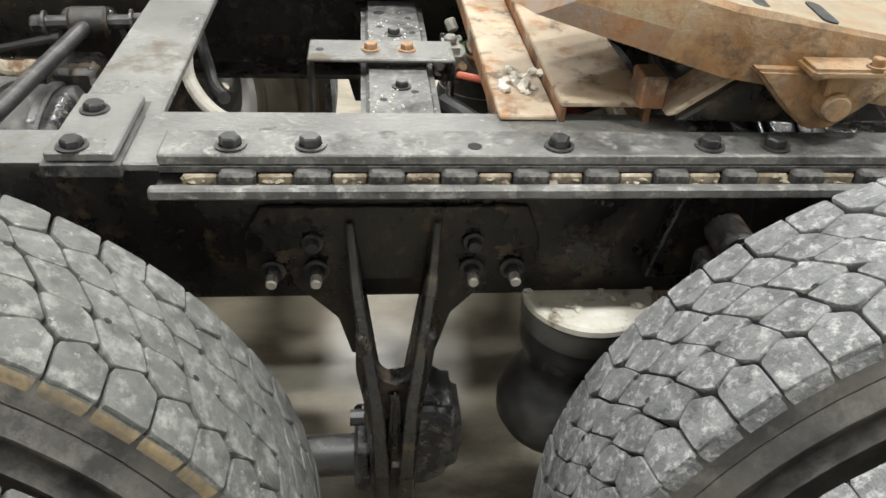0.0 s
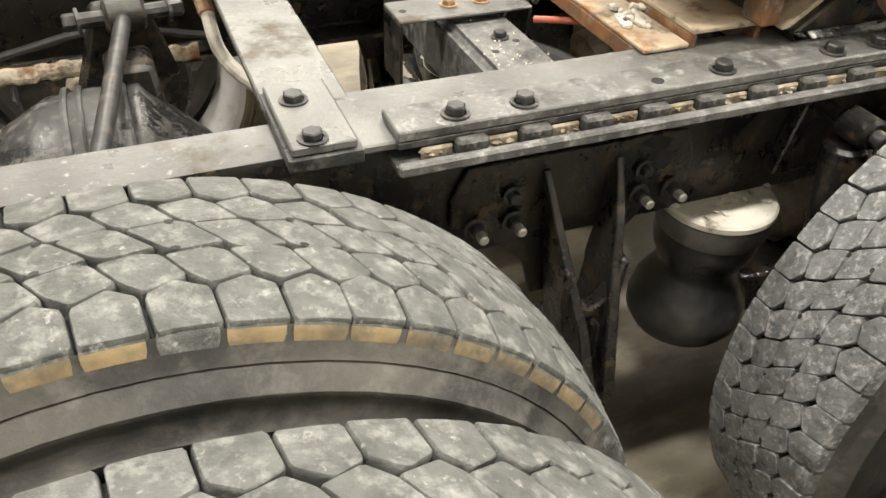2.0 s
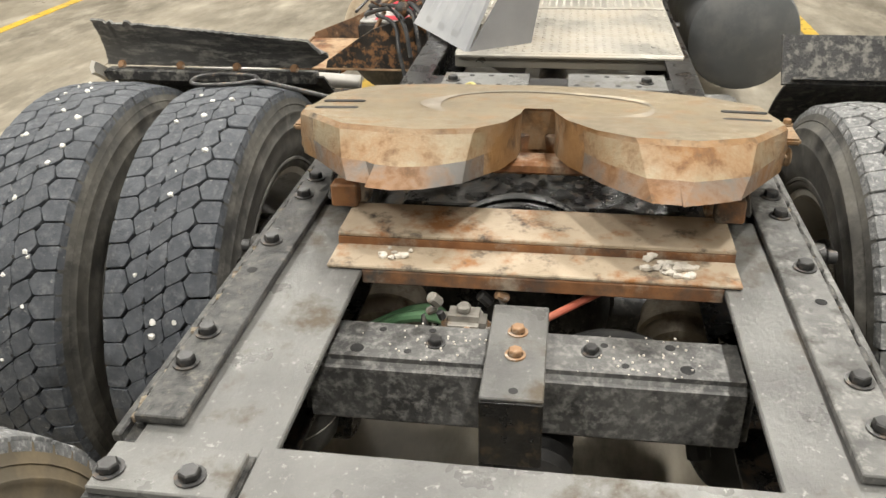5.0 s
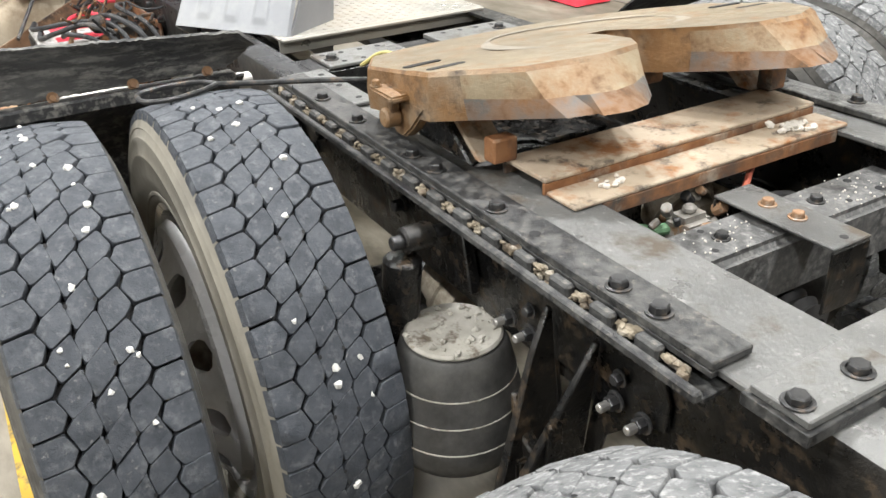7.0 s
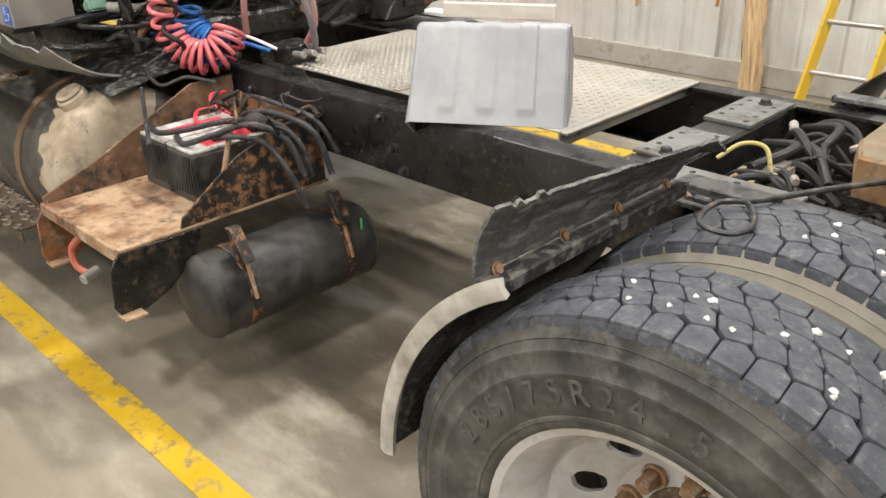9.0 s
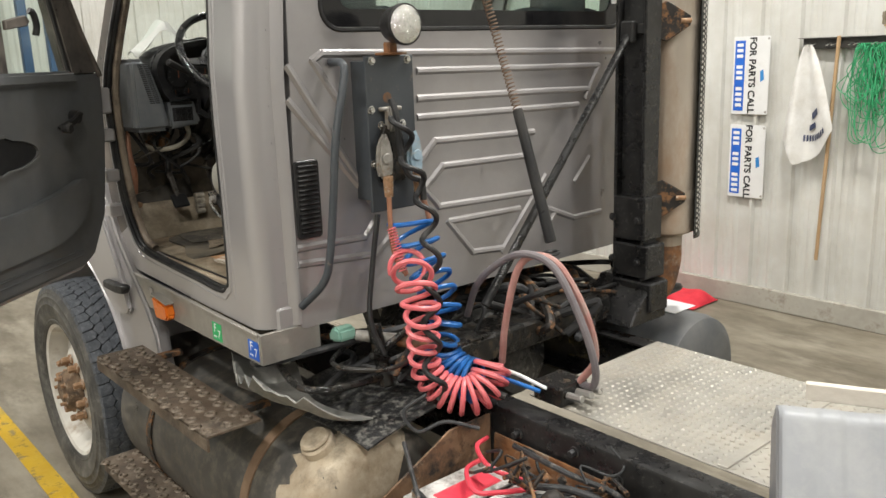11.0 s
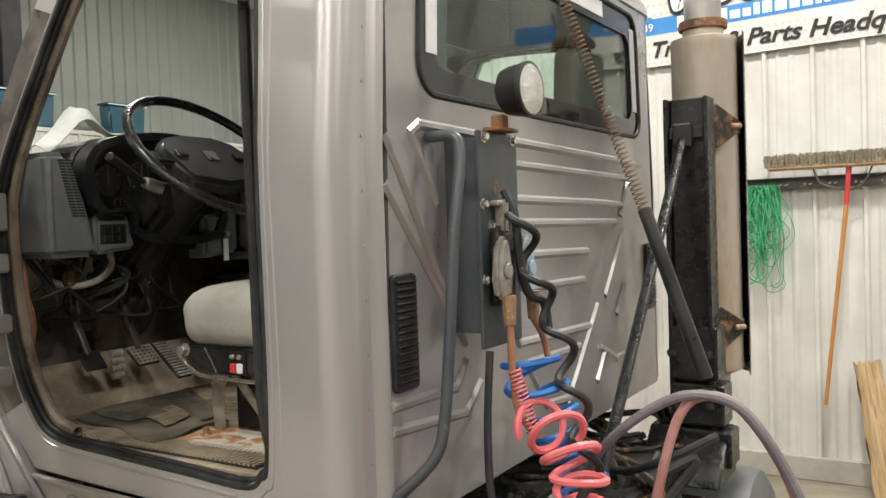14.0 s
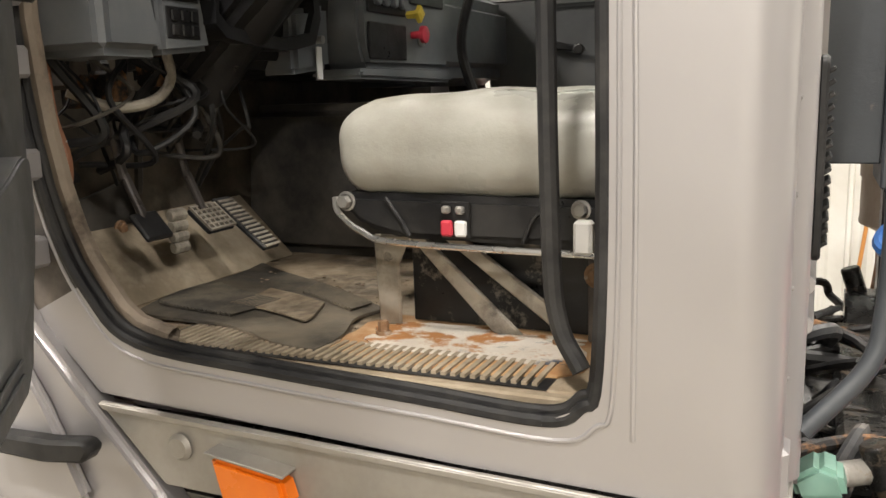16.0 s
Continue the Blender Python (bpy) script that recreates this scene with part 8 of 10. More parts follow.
def cab_door(name, m, label, split=True):
    """A door in its own plane: x from the hinge to the latch edge, y through it (trim towards +y), z up."""
    d = empty(name)
    d.parent = truck
    d["label"] = label
    prof = [(0.05, 1.60), (0.09, 1.44), (0.20, 1.30), (0.26, 1.27), (0.90, 1.27), (0.94, 1.31), (0.945, 1.99), (0.0, 1.99), (0.02, 1.75)]
    part("door_panel", prism(prof, -0.055, 0.0, XZP, 0.006), M_CABS, d)
    trim = part("door_trim", prism([(0.065, 1.60), (0.105, 1.45), (0.21, 1.315), (0.27, 1.29), (0.89, 1.29), (0.92, 1.32), (0.925, 1.985), (0.015, 1.985), (0.035, 1.75)], 0.001, 0.03, XZP, 0.012, seg=2), M_DOORIN, d, "grey moulded inner door trim")
    part("trim_ledge", prism([(0.20, 1.955), (0.925, 1.955), (0.925, 2.0), (0.24, 2.0)], 0.0305, 0.055, XZP, 0.010, seg=2), M_DOORIN, trim)
    pk = smooth_path([(0.94, 0, 1.575), (0.70, 0, 1.56), (0.45, 0, 1.585), (0.28, 0, 1.615), (0.25, 0, 1.59), (0.27, 0, 1.52), (0.33, 0, 1.455), (0.50, 0, 1.41), (0.94, 0, 1.40)], 5)
    part("map_pocket", prism([(p.x, p.z) for p in pk if p.x < 0.921], 0.0305, 0.062, XZP, 0.008, seg=2), M_DOORIN, trim)
    for k, (zo, th) in enumerate(((1.355, 0.006), (1.335, 0.006))):
        part("kick_rib", box(0.30, 0.88, 0.0305, 0.036, zo - th / 2, zo + th / 2, 0.002), M_DOORIN, trim)
    cup = [(0.645 + 0.17 * math.cos(a), 1.742 + 0.068 * math.sin(a) * (1 if math.cos(a) > 0 else 0.8)) for a in [2 * math.pi * i / 28 for i in range(28)]]
    part("cup_rim", frame_bar(bmesh.new(), cup, [(0.645 + (x - 0.645) * 0.93, 1.742 + (z - 1.742) * 0.86) for x, z in cup], 0.0303, 0.040, XZP), M_DOORIN, trim)
    # hollow of the cup: its shade painted as a flat black face
    part("pull_cup", prism([(0.645 + (x - 0.645) * 0.925, 1.742 + (z - 1.742) * 0.85) for x, z in cup], 0.0303, 0.0315, XZP), M_BLACK, trim)
    part("crank_hub", cyl((0.255, 0.03, 1.838), (0.255, 0.062, 1.838), 0.024, n=16, bev=0.004), M_DARKPL, trim)
    part("window_crank", prism([(0.24, 1.85), (0.27, 1.828), (0.30, 1.812), (0.395, 1.800), (0.405, 1.815), (0.31, 1.838), (0.27, 1.858)], 0.0622, 0.078, XZP, 0.005), M_DARKPL, trim)
    part("crank_knob", cyl((0.393, 0.0785, 1.808), (0.393, 0.112, 1.808), 0.016, 0.019, n=14, bev=0.005), M_DARKPL, trim)
    o = smooth_path([(0.0, 0, 1.99), (0.09, 0, 2.14), (0.18, 0, 2.32), (0.28, 0, 2.50), (0.34, 0, 2.585), (0.44, 0, 2.625), (0.65, 0, 2.63), (0.85, 0, 2.60), (0.93, 0, 2.54), (0.945, 0, 2.30), (0.945, 0, 1.99)], 4)
    i = smooth_path([(0.19, 0, 1.995), (0.22, 0, 2.10), (0.27, 0, 2.28), (0.34, 0, 2.46), (0.39, 0, 2.53), (0.47, 0, 2.555), (0.65, 0, 2.555), (0.82, 0, 2.53), (0.865, 0, 2.48), (0.875, 0, 2.28), (0.875, 0, 1.995)], 4)
    fr_ = part("window_frame", frame_bar(bmesh.new(), [(p.x, p.z) for p in o], [(p.x, p.z) for p in i], -0.035, 0.02, XZP), M_FRAMEBR if split else M_CABS, d, "dark worn window frame")
    part("outer_bead", tube([(p.x + 0.014, 0.022, p.z - 0.012) for p in o], 0.011, n=8, k=1), M_FRAMEBR, fr_)
    part("glass_seal", tube([(p.x, 0.006, p.z) for p in i], 0.009, n=6, k=1), M_RUBBER, fr_)
    if split:
        part("divider_bar", box(0.545, 0.585, -0.014, 0.016, 1.995, 2.556, 0.006), M_FRAMEBR, fr_)
    g = part("pane", prism([(p.x, p.z) for p in i], -0.012, -0.008, XZP), M_GLASSC, fr_)
    g.visible_shadow = False
    d.matrix_basis = m
    return d


dl = cab_door("cab_door", T(4.42, 1.03, 0) @ pose(0, 0, 0, 0, 0, 131.5), "driver's door standing open, grey inner trim")
part("quarter_latch", prism([(0.55, 2.135), (0.44, 2.15), (0.42, 2.165), (0.44, 2.185), (0.55, 2.165)], 0.018, 0.034, XZP, 0.003), M_FRAMEBR, dl)
part("latch_knob", tube([(0.44, 0.045, 2.20), (0.425, 0.05, 2.19), (0.415, 0.05, 2.15), (0.42, 0.045, 2.12)], 0.011, n=10), M_DARKPL, dl)
dr = cab_door("cab_door", T(4.42, -0.962, 0) @ Matrix.Diagonal((-1, 1, 1, 1)), "closed passenger door", False)
for z in (1.42, 1.56, 1.72, 1.83):
    hg = part("door_hinge", box(4.405, 4.465, 0.99, 1.045, z, z + (0.05 if z < 1.8 else 0.10), 0.006), M_CABS, cab, "silver door hinge")

# ---------- cab interior ----------
M_VINYL = mat("grey_vinyl", (0.36, 0.355, 0.32), (0.42, 0.415, 0.375), 0.25, scale=4, dirt=(0.27, 0.25, 0.205), amount=0.33, dscale=5, edge=0.4, bump=0.55, bscale=9)


def cushion(name, x0, x1, y0, y1, z0, z1, material, parent, label="", puff=0.03, lean=0.0, wrinkle=0.0022):
    bm = bmesh.new()
    add_box(bm, x0, x1, y0, y1, z0, z1, 0)
    bmesh.ops.subdivide_edges(bm, edges=bm.edges[:], cuts=15, use_grid_fill=True)
    c = Vector(((x0 + x1) / 2, (y0 + y1) / 2, (z0 + z1) / 2))
    h = Vector((abs(x1 - x0) / 2, abs(y1 - y0) / 2, abs(z1 - z0) / 2))
    rr = min(h) * 0.85
    for v in bm.verts:
        q = v.co - c
        k = Vector([max(-h[i] + rr, min(h[i] - rr, q[i])) for i in range(3)])
        d = q - k
        if d.length > 1e-6:
            q = k + d.normalized() * rr
        u = (q.x / h.x, q.y / h.y)
        if q.z > 0:
            q.z += puff * (1 - u[0] ** 2) * (1 - u[1] ** 2) + wrinkle * math.sin(9 * u[0] + 4 * u[1])
        q.y += wrinkle * (math.sin(13 * u[0] + 40 * q.z) + 0.6 * math.sin(31 * u[0] - 60 * q.z))
        q.x += lean * (q.z + h.z)
        v.co = c + q
    return part(name, bm, material, parent, label, smooth=80)


M_WORNST = mat("worn_pale_steel", (0.30, 0.27, 0.22), (0.46, 0.42, 0.35), 0.5, metal=0.3, scale=14, dirt=(0.10, 0.085, 0.07), amount=0.42, dscale=9, edge=0.2, bump=0.15)
for yc in (0.56, -0.52):
    seat = empty("seat", (0, 0, 0), truck)
    seat["label"] = "grey vinyl driver's seat on a black pedestal" if yc > 0 else "dark passenger seat"
    mt = M_VINYL if yc > 0 else M_GREYPL
    cushion("cushion", 3.50, 3.985, yc - 0.255, yc + 0.262, 1.515, 1.668, mt, seat, "glossy grey vinyl cushion" if yc > 0 else "", 0.015)
    cushion("backrest", 3.40, 3.53, yc - 0.25, yc + 0.25, 1.62, 2.18, M_GREYPL, seat, "dark seat back", 0.0, -0.06, 0.001)
    cushion("headrest", 3.375, 3.47, yc - 0.14, yc + 0.14, 2.14, 2.40, M_GREYPL, seat, "dark headrest", 0.0, -0.05, 0.001)
    base = part("seat_base", prism([(3.50, 1.455), (3.86, 1.455), (3.93, 1.472), (3.968, 1.505), (3.97, 1.527), (3.50, 1.522)], -0.25, 0.25, T(0, yc, 0) @ XZ, 0.012, seg=2), M_DARKPL, seat, "black seat frame")
    part("trim_tube", tube([(3.972, yc + 0.258, 1.52), (3.965, yc + 0.262, 1.497), (3.925, yc + 0.263, 1.468), (3.85, yc + 0.263, 1.452), (3.5, yc + 0.263, 1.448)], 0.005, n=6), M_CHROME, base)
    part("rim_line", tube([(3.885, yc + 0.252, 1.520), (3.862, yc + 0.253, 1.49), (3.845, yc + 0.253, 1.462)], 0.0035, n=6), M_BOLT, base)
    part("rim_line", tube([(3.66, yc + 0.252, 1.46), (3.64, yc + 0.254, 1.50), (3.60, yc + 0.255, 1.52)], 0.0035, n=6), M_BOLT, base)
    bolt((3.955, yc + 0.25, 1.513), (0, 1, 0), 0.011, 0.016, M_GALV, base)
    bolt((3.575, yc + 0.25, 1.51), (0, 1, 0), 0.010, 0.014, M_GALV, base)
    part("switch_plate", box(3.742, 3.79, yc + 0.251, yc + 0.257, 1.462, 1.518, 0.002), M_DARKPL, base)
    for k, m_ in enumerate((M_WHITE, M_REDLBL)):
        part("rocker_switch", box(3.745 + 0.0225 * k, 3.7645 + 0.0225 * k, yc + 0.2575, yc + 0.266, 1.466, 1.490, 0.003), m_, base)
        part("switch_cap", box(3.748 + 0.0225 * k, 3.762 + 0.0225 * k, yc + 0.2575, yc + 0.268, 1.500, 1.512, 0.003), M_GALV, base)
    # triangular pedestal side: front leg, two diagonals and a dark web
    part("pedestal_leg", prism([(3.945, 1.292), (3.952, 1.448), (3.875, 1.448), (3.89, 1.432), (3.905, 1.40), (3.905, 1.292)], -0.008, 0.0, T(0, yc + 0.17, 0) @ XZ, 0.003), M_WORNST, seat)
    bolt((3.925, yc + 0.172, 1.41), (0, 1, 0), 0.011, 0.006, M_BOLT, seat)
    part("scissor_link", prism([(3.885, 1.448), (3.855, 1.448), (3.685, 1.292), (3.735, 1.292)], -0.010, 0.0, T(0, yc + 0.17, 0) @ XZ, 0.003), M_WORNST, seat)
    part("scissor_link", prism([(3.835, 1.448), (3.795, 1.448), (3.62, 1.325), (3.64, 1.305)], -0.010, 0.0, T(0, yc + 0.155, 0) @ XZ, 0.003), M_WORNST, seat)
    part("side_web", box(3.55, 3.90, yc + 0.13, yc + 0.137, 1.293, 1.45, 0.002), mat("scuffed_black_web", (0.012, 0.012, 0.012), (0.03, 0.03, 0.03), 0.35, scale=6, dirt=(0.25, 0.22, 0.18), amount=0.33, dscale=14, edge=0.1) if yc > 0 else M_DARKPL, seat)
    part("rear_leg", box(3.55, 3.585, yc + 0.145, yc + 0.175, 1.293, 1.45, 0.003), M_FRAMEBR, seat)
    bolt((3.57, yc + 0.176, 1.40), (0, 1, 0), 0.014, 0.012, M_BOLTR, seat)
M_RUSTPATCH = mat("rust_peeled_floor", (0.56, 0.50, 0.42), (0.72, 0.67, 0.60), 0.65, scale=9, dirt=(0.40, 0.175, 0.055), amount=0.47, dscale=12, edge=0.08, dirt2=(0.13, 0.15, 0.18), amount2=0.38, dscale2=15, bump=0.8)
M_RUSTEDGE = mat("orange_rust_bloom", (0.44, 0.26, 0.12), (0.56, 0.38, 0.22), 0.9, scale=12, dirt=(0.36, 0.15, 0.05), amount=0.42, dscale=10, edge=0.2, bump=0.4)
rp = random.Random(21)


def blob(x0, x1, y0, y1, n, wob):
    cx, cy = (x0 + x1) / 2, (y0 + y1) / 2
    return [(cx + (x1 - x0) / 2 * math.copysign(abs(math.cos(a)) ** 0.5, math.cos(a)) * rp.uniform(1 - wob, 1), cy + (y1 - y0) / 2 * math.copysign(abs(math.sin(a)) ** 0.5, math.sin(a)) * rp.uniform(1 - wob, 1)) for a in [2 * math.pi * i / n for i in range(n)]]


wp = part("worn_floor_plate", prism(blob(3.54, 3.98, 0.66, 0.925, 36, 0.10), 1.2906, 1.2935, None), M_RUSTEDGE, cab, "bare rusty patch of cab floor")
part("peeled_patch", prism(blob(3.56, 3.955, 0.71, 0.875, 40, 0.22), 1.2937, 1.2960, None), M_RUSTPATCH, wp)
for x, y in ((3.905, 0.80), (3.62, 0.76)):
    bolt((x, y, 1.296), (0, 0, 1), 0.009, 0.022, M_BOLTR, wp)
M_MAT = mat("worn_black_rubber_mat", (0.05, 0.045, 0.038), (0.10, 0.09, 0.074), 0.6, scale=6, dirt=(0.24, 0.20, 0.145), amount=0.44, dscale=6, edge=0.35, bump=0.5)
MA, MB, MC, MD = Vector((4.415, 0.815, 0)), Vector((3.965, 0.905, 0)), Vector((3.985, 0.655, 0)), Vector((4.46, 0.36, 0))


def mat_f(u, v):
    p = MA.lerp(MB, u).lerp(MD.lerp(MC, u), v)
    p.x += 0.012 * math.sin(7 * v + 3 * u)
    p.y += 0.014 * math.sin(9 * u) * (1 - v)
    p.z = 1.2935 + 0.004 * (1 + math.sin(6 * u + 4 * v)) + 0.006 * max(0, math.sin(5 * u - 2)) * (1 - v)
    return p


fm = part("floor_mat", sheet(mat_f, 30, 30, thick=0.005), M_MAT)
tagged(fm, "worn muddy black rubber mat on the cab floor", "floor mat")
bm = bmesh.new()
for k in range(22):
    u = 0.08 + 0.4 * k / 21
    add_tube(bm, [mat_f(u, 0.12) + Vector((0, 0, 0.0055)), mat_f(u, 0.3) + Vector((0, 0, 0.0055)), mat_f(u + 0.02, 0.5) + Vector((0, 0, 0.0055))], 0.0036, n=4, k=3)
for k in range(16):
    u = 0.60 + 0.34 * k / 15
    add_tube(bm, [mat_f(u, 0.72) + Vector((0, 0, 0.0055)), mat_f(u, 0.95) + Vector((0, 0, 0.0055))], 0.0036, n=4, k=3)
part("mat_ribs", bm, M_MAT, fm)["kind"] = "stuff"
part("mat_patch", sheet(lambda u, v: mat_f(0.35 + 0.45 * u, 0.30 + 0.35 * v) + Vector((0, 0, 0.0075)), 10, 10, thick=0.003), M_CABFLOOR, fm)


def pedal(nm, x, y, z, tilt, hx, hy, arm):
    P = Matrix.Translation((x, y, z)) @ pose(0, 0, 0, 0, tilt, 0)
    p = part(nm, box(-hx, hx, -hy, hy, -0.007, 0.006, 0.004, m=P), M_RUBBER, cab)
    if nm == "brake_pedal":
        for k in range(6):
            part("pedal_tread", box(-hx, hx, -hy + 0.0155 * k, -hy + 0.0155 * k + 0.0045, 0.006, 0.011, 0, m=P), M_WORNST, p)
            part("pedal_tread", box(-hx + 0.0135 * k, -hx + 0.0135 * k + 0.0045, -hy, hy, 0.0062, 0.0112, 0, m=P), M_WORNST, p)
    elif nm == "accelerator_pedal":
        for k in range(13):
            part("pedal_tread", box(-hx + 0.0125 * k, -hx + 0.0125 * k + 0.006, -hy + 0.003, hy - 0.003, 0.006, 0.009, 0, m=P), M_WORNST, p)
    if arm:
        lever = bmesh.new()
        for p_, q_, w_ in ((P @ Vector((0.01, 0, -0.006)), Vector((x + 0.045, y + 0.012, z + 0.10)), 0.012), (Vector((x + 0.045, y + 0.012, z + 0.09)), Vector((x + 0.075, y + 0.03, z + 0.34)), 0.017)):
            add_box(lever, -w_, w_, -0.006, 0.006, 0.0, (q_ - p_).length, 0.003, m=Matrix.Translation(p_) @ (q_ - p_).to_track_quat("Z", "Y").to_matrix().to_4x4())
        part("pedal_arm", lever, M_FRAMEBR, p)
    return p


pedal("clutch_pedal", 4.43, 0.745, 1.445, -48, 0.032, 0.034, True)
pedal("brake_pedal", 4.443, 0.559, 1.43, -40, 0.036, 0.041, True)
pedal("accelerator_pedal", 4.42, 0.475, 1.41, -38, 0.085, 0.028, False)
for k in range(4):
    part("pivot_rib", cyl((4.455, 0.665 + 0.001 * k, 1.385 + 0.022 * k), (4.455, 0.625, 1.385 + 0.022 * k), 0.013, n=10, bev=0.004), M_WORNST, cab)
part("pedal_plate", prism([(0.60, 1.36), (0.90, 1.36), (0.90, 1.46), (0.62, 1.52)], 4.60, 4.608, YZ, 0.002), M_CABIN, cab)
for y in (0.66, 0.86):
    bolt((4.598, y, 1.42), (-1, 0, 0), 0.012, 0.012, M_BOLTR, cab)
# dash
dash = empty("dashboard", (0, 0, 0), truck)
dash["label"] = "dark grey plastic dashboard with gauges"
M_DASHG = mat("blue_grey_dash_plastic", (0.12, 0.131, 0.143), (0.15, 0.162, 0.176), 0.40, scale=5, dirt=(0.21, 0.207, 0.197), amount=0.26, dscale=5, edge=0.4, bump=0.1, bscale=160)
part("dash_body", prism([(4.33, 1.78), (4.36, 1.74), (4.60, 1.72), (4.60, 2.02), (4.47, 2.05), (4.36, 2.03), (4.31, 1.98)], -0.62, 0.40, XZ, 0.02, seg=2), M_DARKPL, dash)
part("passenger_dash", prism([(4.30, 1.74), (4.36, 1.70), (4.60, 1.70), (4.60, 2.0), (4.42, 2.02), (4.30, 1.96)], 0.30, 0.93, XZ, 0.03, seg=2), M_DASHG, dash)
pod = part("corner_pod", prism([(0.948, 1.752), (0.800, 1.752), (0.806, 1.80), (0.822, 1.88), (0.848, 1.96), (0.872, 2.035), (0.948, 2.035)], 4.297, 4.52, YZ, 0.020, seg=3), M_DASHG, dash, "grey corner vent pod")
# slots are black strips on the face, their inner dark painted
for k in range(20):
    z = 1.862 + 0.0078 * k
    for d in (0.0, 0.022):
        y = 0.838 + d + 0.24 * (z - 1.862)
        part("vent_slot", box(4.2955, 4.2985, y, y + 0.018, z, z + 0.0036, 0), M_BLACK, pod)
sp = part("switch_panel", prism([(0.665, 1.768), (0.798, 1.756), (0.798, 1.87), (0.685, 1.87)], 4.315, 4.44, YZ, 0.010, seg=2), M_DASHG, dash, "blue-grey switch panel")
# recess and pen slot not sunk: flat black plates paint their shade
part("panel_recess", box(4.312, 4.3148, 0.70, 0.785, 1.785, 1.84, 0.002), M_BLACK, sp)
part("pen_slot", box(4.312, 4.3148, 0.70, 0.79, 1.850, 1.862, 0.001), M_BLACK, sp)
for k in range(6):
    part("rocker", box(4.306, 4.3118, 0.708 + 0.025 * (k % 3), 0.726 + 0.025 * (k % 3), 1.790 + 0.025 * (k // 3), 1.810 + 0.025 * (k // 3), 0.002), M_DARKPL, sp)
cl_o = [(0.36, 1.79), (0.66, 1.79), (0.69, 1.872), (0.80, 1.872), (0.832, 1.94), (0.838, 2.01), (0.78, 2.072), (0.62, 2.105), (0.48, 2.10), (0.38, 2.06), (0.35, 1.98)]
cl_o = ring_points(cl_o, 3)
ch = part("cluster_hood", prism(cl_o, 4.34, 4.52, YZ, 0.015, seg=2), M_DARKPL, dash)
bm = frame_bar(bmesh.new(), cl_o, [(0.575 + (y - 0.575) * 0.90, 1.95 + (z - 1.95) * 0.86) for y, z in cl_o], 4.285, 4.3395, YZ)
part("cluster_rim", bm, M_DARKPL, ch)
M_COPPERN = mat("dull_orange_needle", (0.16, 0.05, 0.02), (0.20, 0.07, 0.03), 0.6, scale=30)
for y, z, r in ((0.735, 1.965, 0.048), (0.62, 1.975, 0.048), (0.755, 1.895, 0.020), (0.70, 1.898, 0.020), (0.64, 1.90, 0.020), (0.52, 1.98, 0.022), (0.52, 1.92, 0.022), (0.46, 2.0, 0.022), (0.46, 1.94, 0.022)):
    gg = part("gauge", cyl((4.3395, y, z), (4.334, y, z), r, n=24, bev=0.002), M_BLACK, ch)
    part("needle", box(4.3325, 4.3338, y - 0.0015, y + 0.0015, z - 0.2 * r, z + 0.7 * r, 0), M_COPPERN, gg)
    for k in range(9):
        a = radians(-40 + 32.5 * k)
        part("tick", box(4.3328, 4.3338, -0.0012, 0.0012, 0.72 * r, 0.88 * r, 0, m=Matrix.Translation((0, y, z)) @ pose(0, 0, 0, math.degrees(a) - 90, 0, 0)), M_GREYPL, gg)
cs = part("centre_console", prism([(-0.24, 1.74), (0.22, 1.74), (0.245, 1.80), (0.245, 2.02), (-0.24, 2.03)], 4.235, 4.36, YZ, 0.014, seg=2), M_DASHG, dash, "blue-grey centre panel with radio and knobs")
part("stack_lip", prism([(-0.24, 1.705), (0.27, 1.715), (0.27, 1.738), (-0.24, 1.738)], 4.225, 4.36, YZ, 0.008, seg=2), M_DASHG, cs)
# the cubby's depth is only a flat black plate
for nm, y0, y1, z0, z1 in (("radio", 0.03, 0.22, 1.93, 1.985), ("heater_panel", 0.03, 0.22, 1.865, 1.92), ("lower_box", 0.03, 0.22, 1.76, 1.845), ("cubby", -0.20, 0.0, 1.90, 2.0)):
    sub = part(nm, box(4.2275, 4.2345, y0, y1, z0, z1, 0.003), M_BLACK if nm != "lower_box" else M_DARKPL, cs)
    if nm in ("radio", "heater_panel"):
        for k in range(4):
            part("knob", cyl((4.2275, y0 + 0.03 + 0.042 * k, (z0 + z1) / 2), (4.214, y0 + 0.03 + 0.042 * k, (z0 + z1) / 2), 0.012, n=12, bev=0.003), M_DASHG, sub)
for y, z, m_, n_ in ((0.012, 1.872, M_YSTICK, 4), (-0.012, 1.824, M_REDLBL, 8)):
    part("brake_knob", add_lathe(bmesh.new(), [(0, 0.045), (0.012, 0.045), (0.021, 0.040), (0.022, 0.030), (0.010, 0.024), (0.009, 0)], n_ * 3 if n_ == 8 else 4, Matrix.Translation((4.234, y, z)) @ pose(0, 0, 0, 0, -90, 0)), m_, cs)
part("socket", cyl((4.234, -0.06, 1.812), (4.222, -0.06, 1.812), 0.014, n=16, bev=0.003), M_CHROME, cs)
kp = part("key_panel", prism([(0.275, 1.74), (0.42, 1.725), (0.42, 1.86), (0.275, 1.88)], 4.30, 4.40, YZ, 0.012, seg=2), M_DASHG, dash)
part("key_tag", box(4.286, 4.289, 0.335, 0.355, 1.715, 1.785, 0), M_WHITE, kp)
part("key", cyl((4.30, 0.345, 1.80), (4.275, 0.345, 1.80), 0.009, n=10), M_GALV, kp)
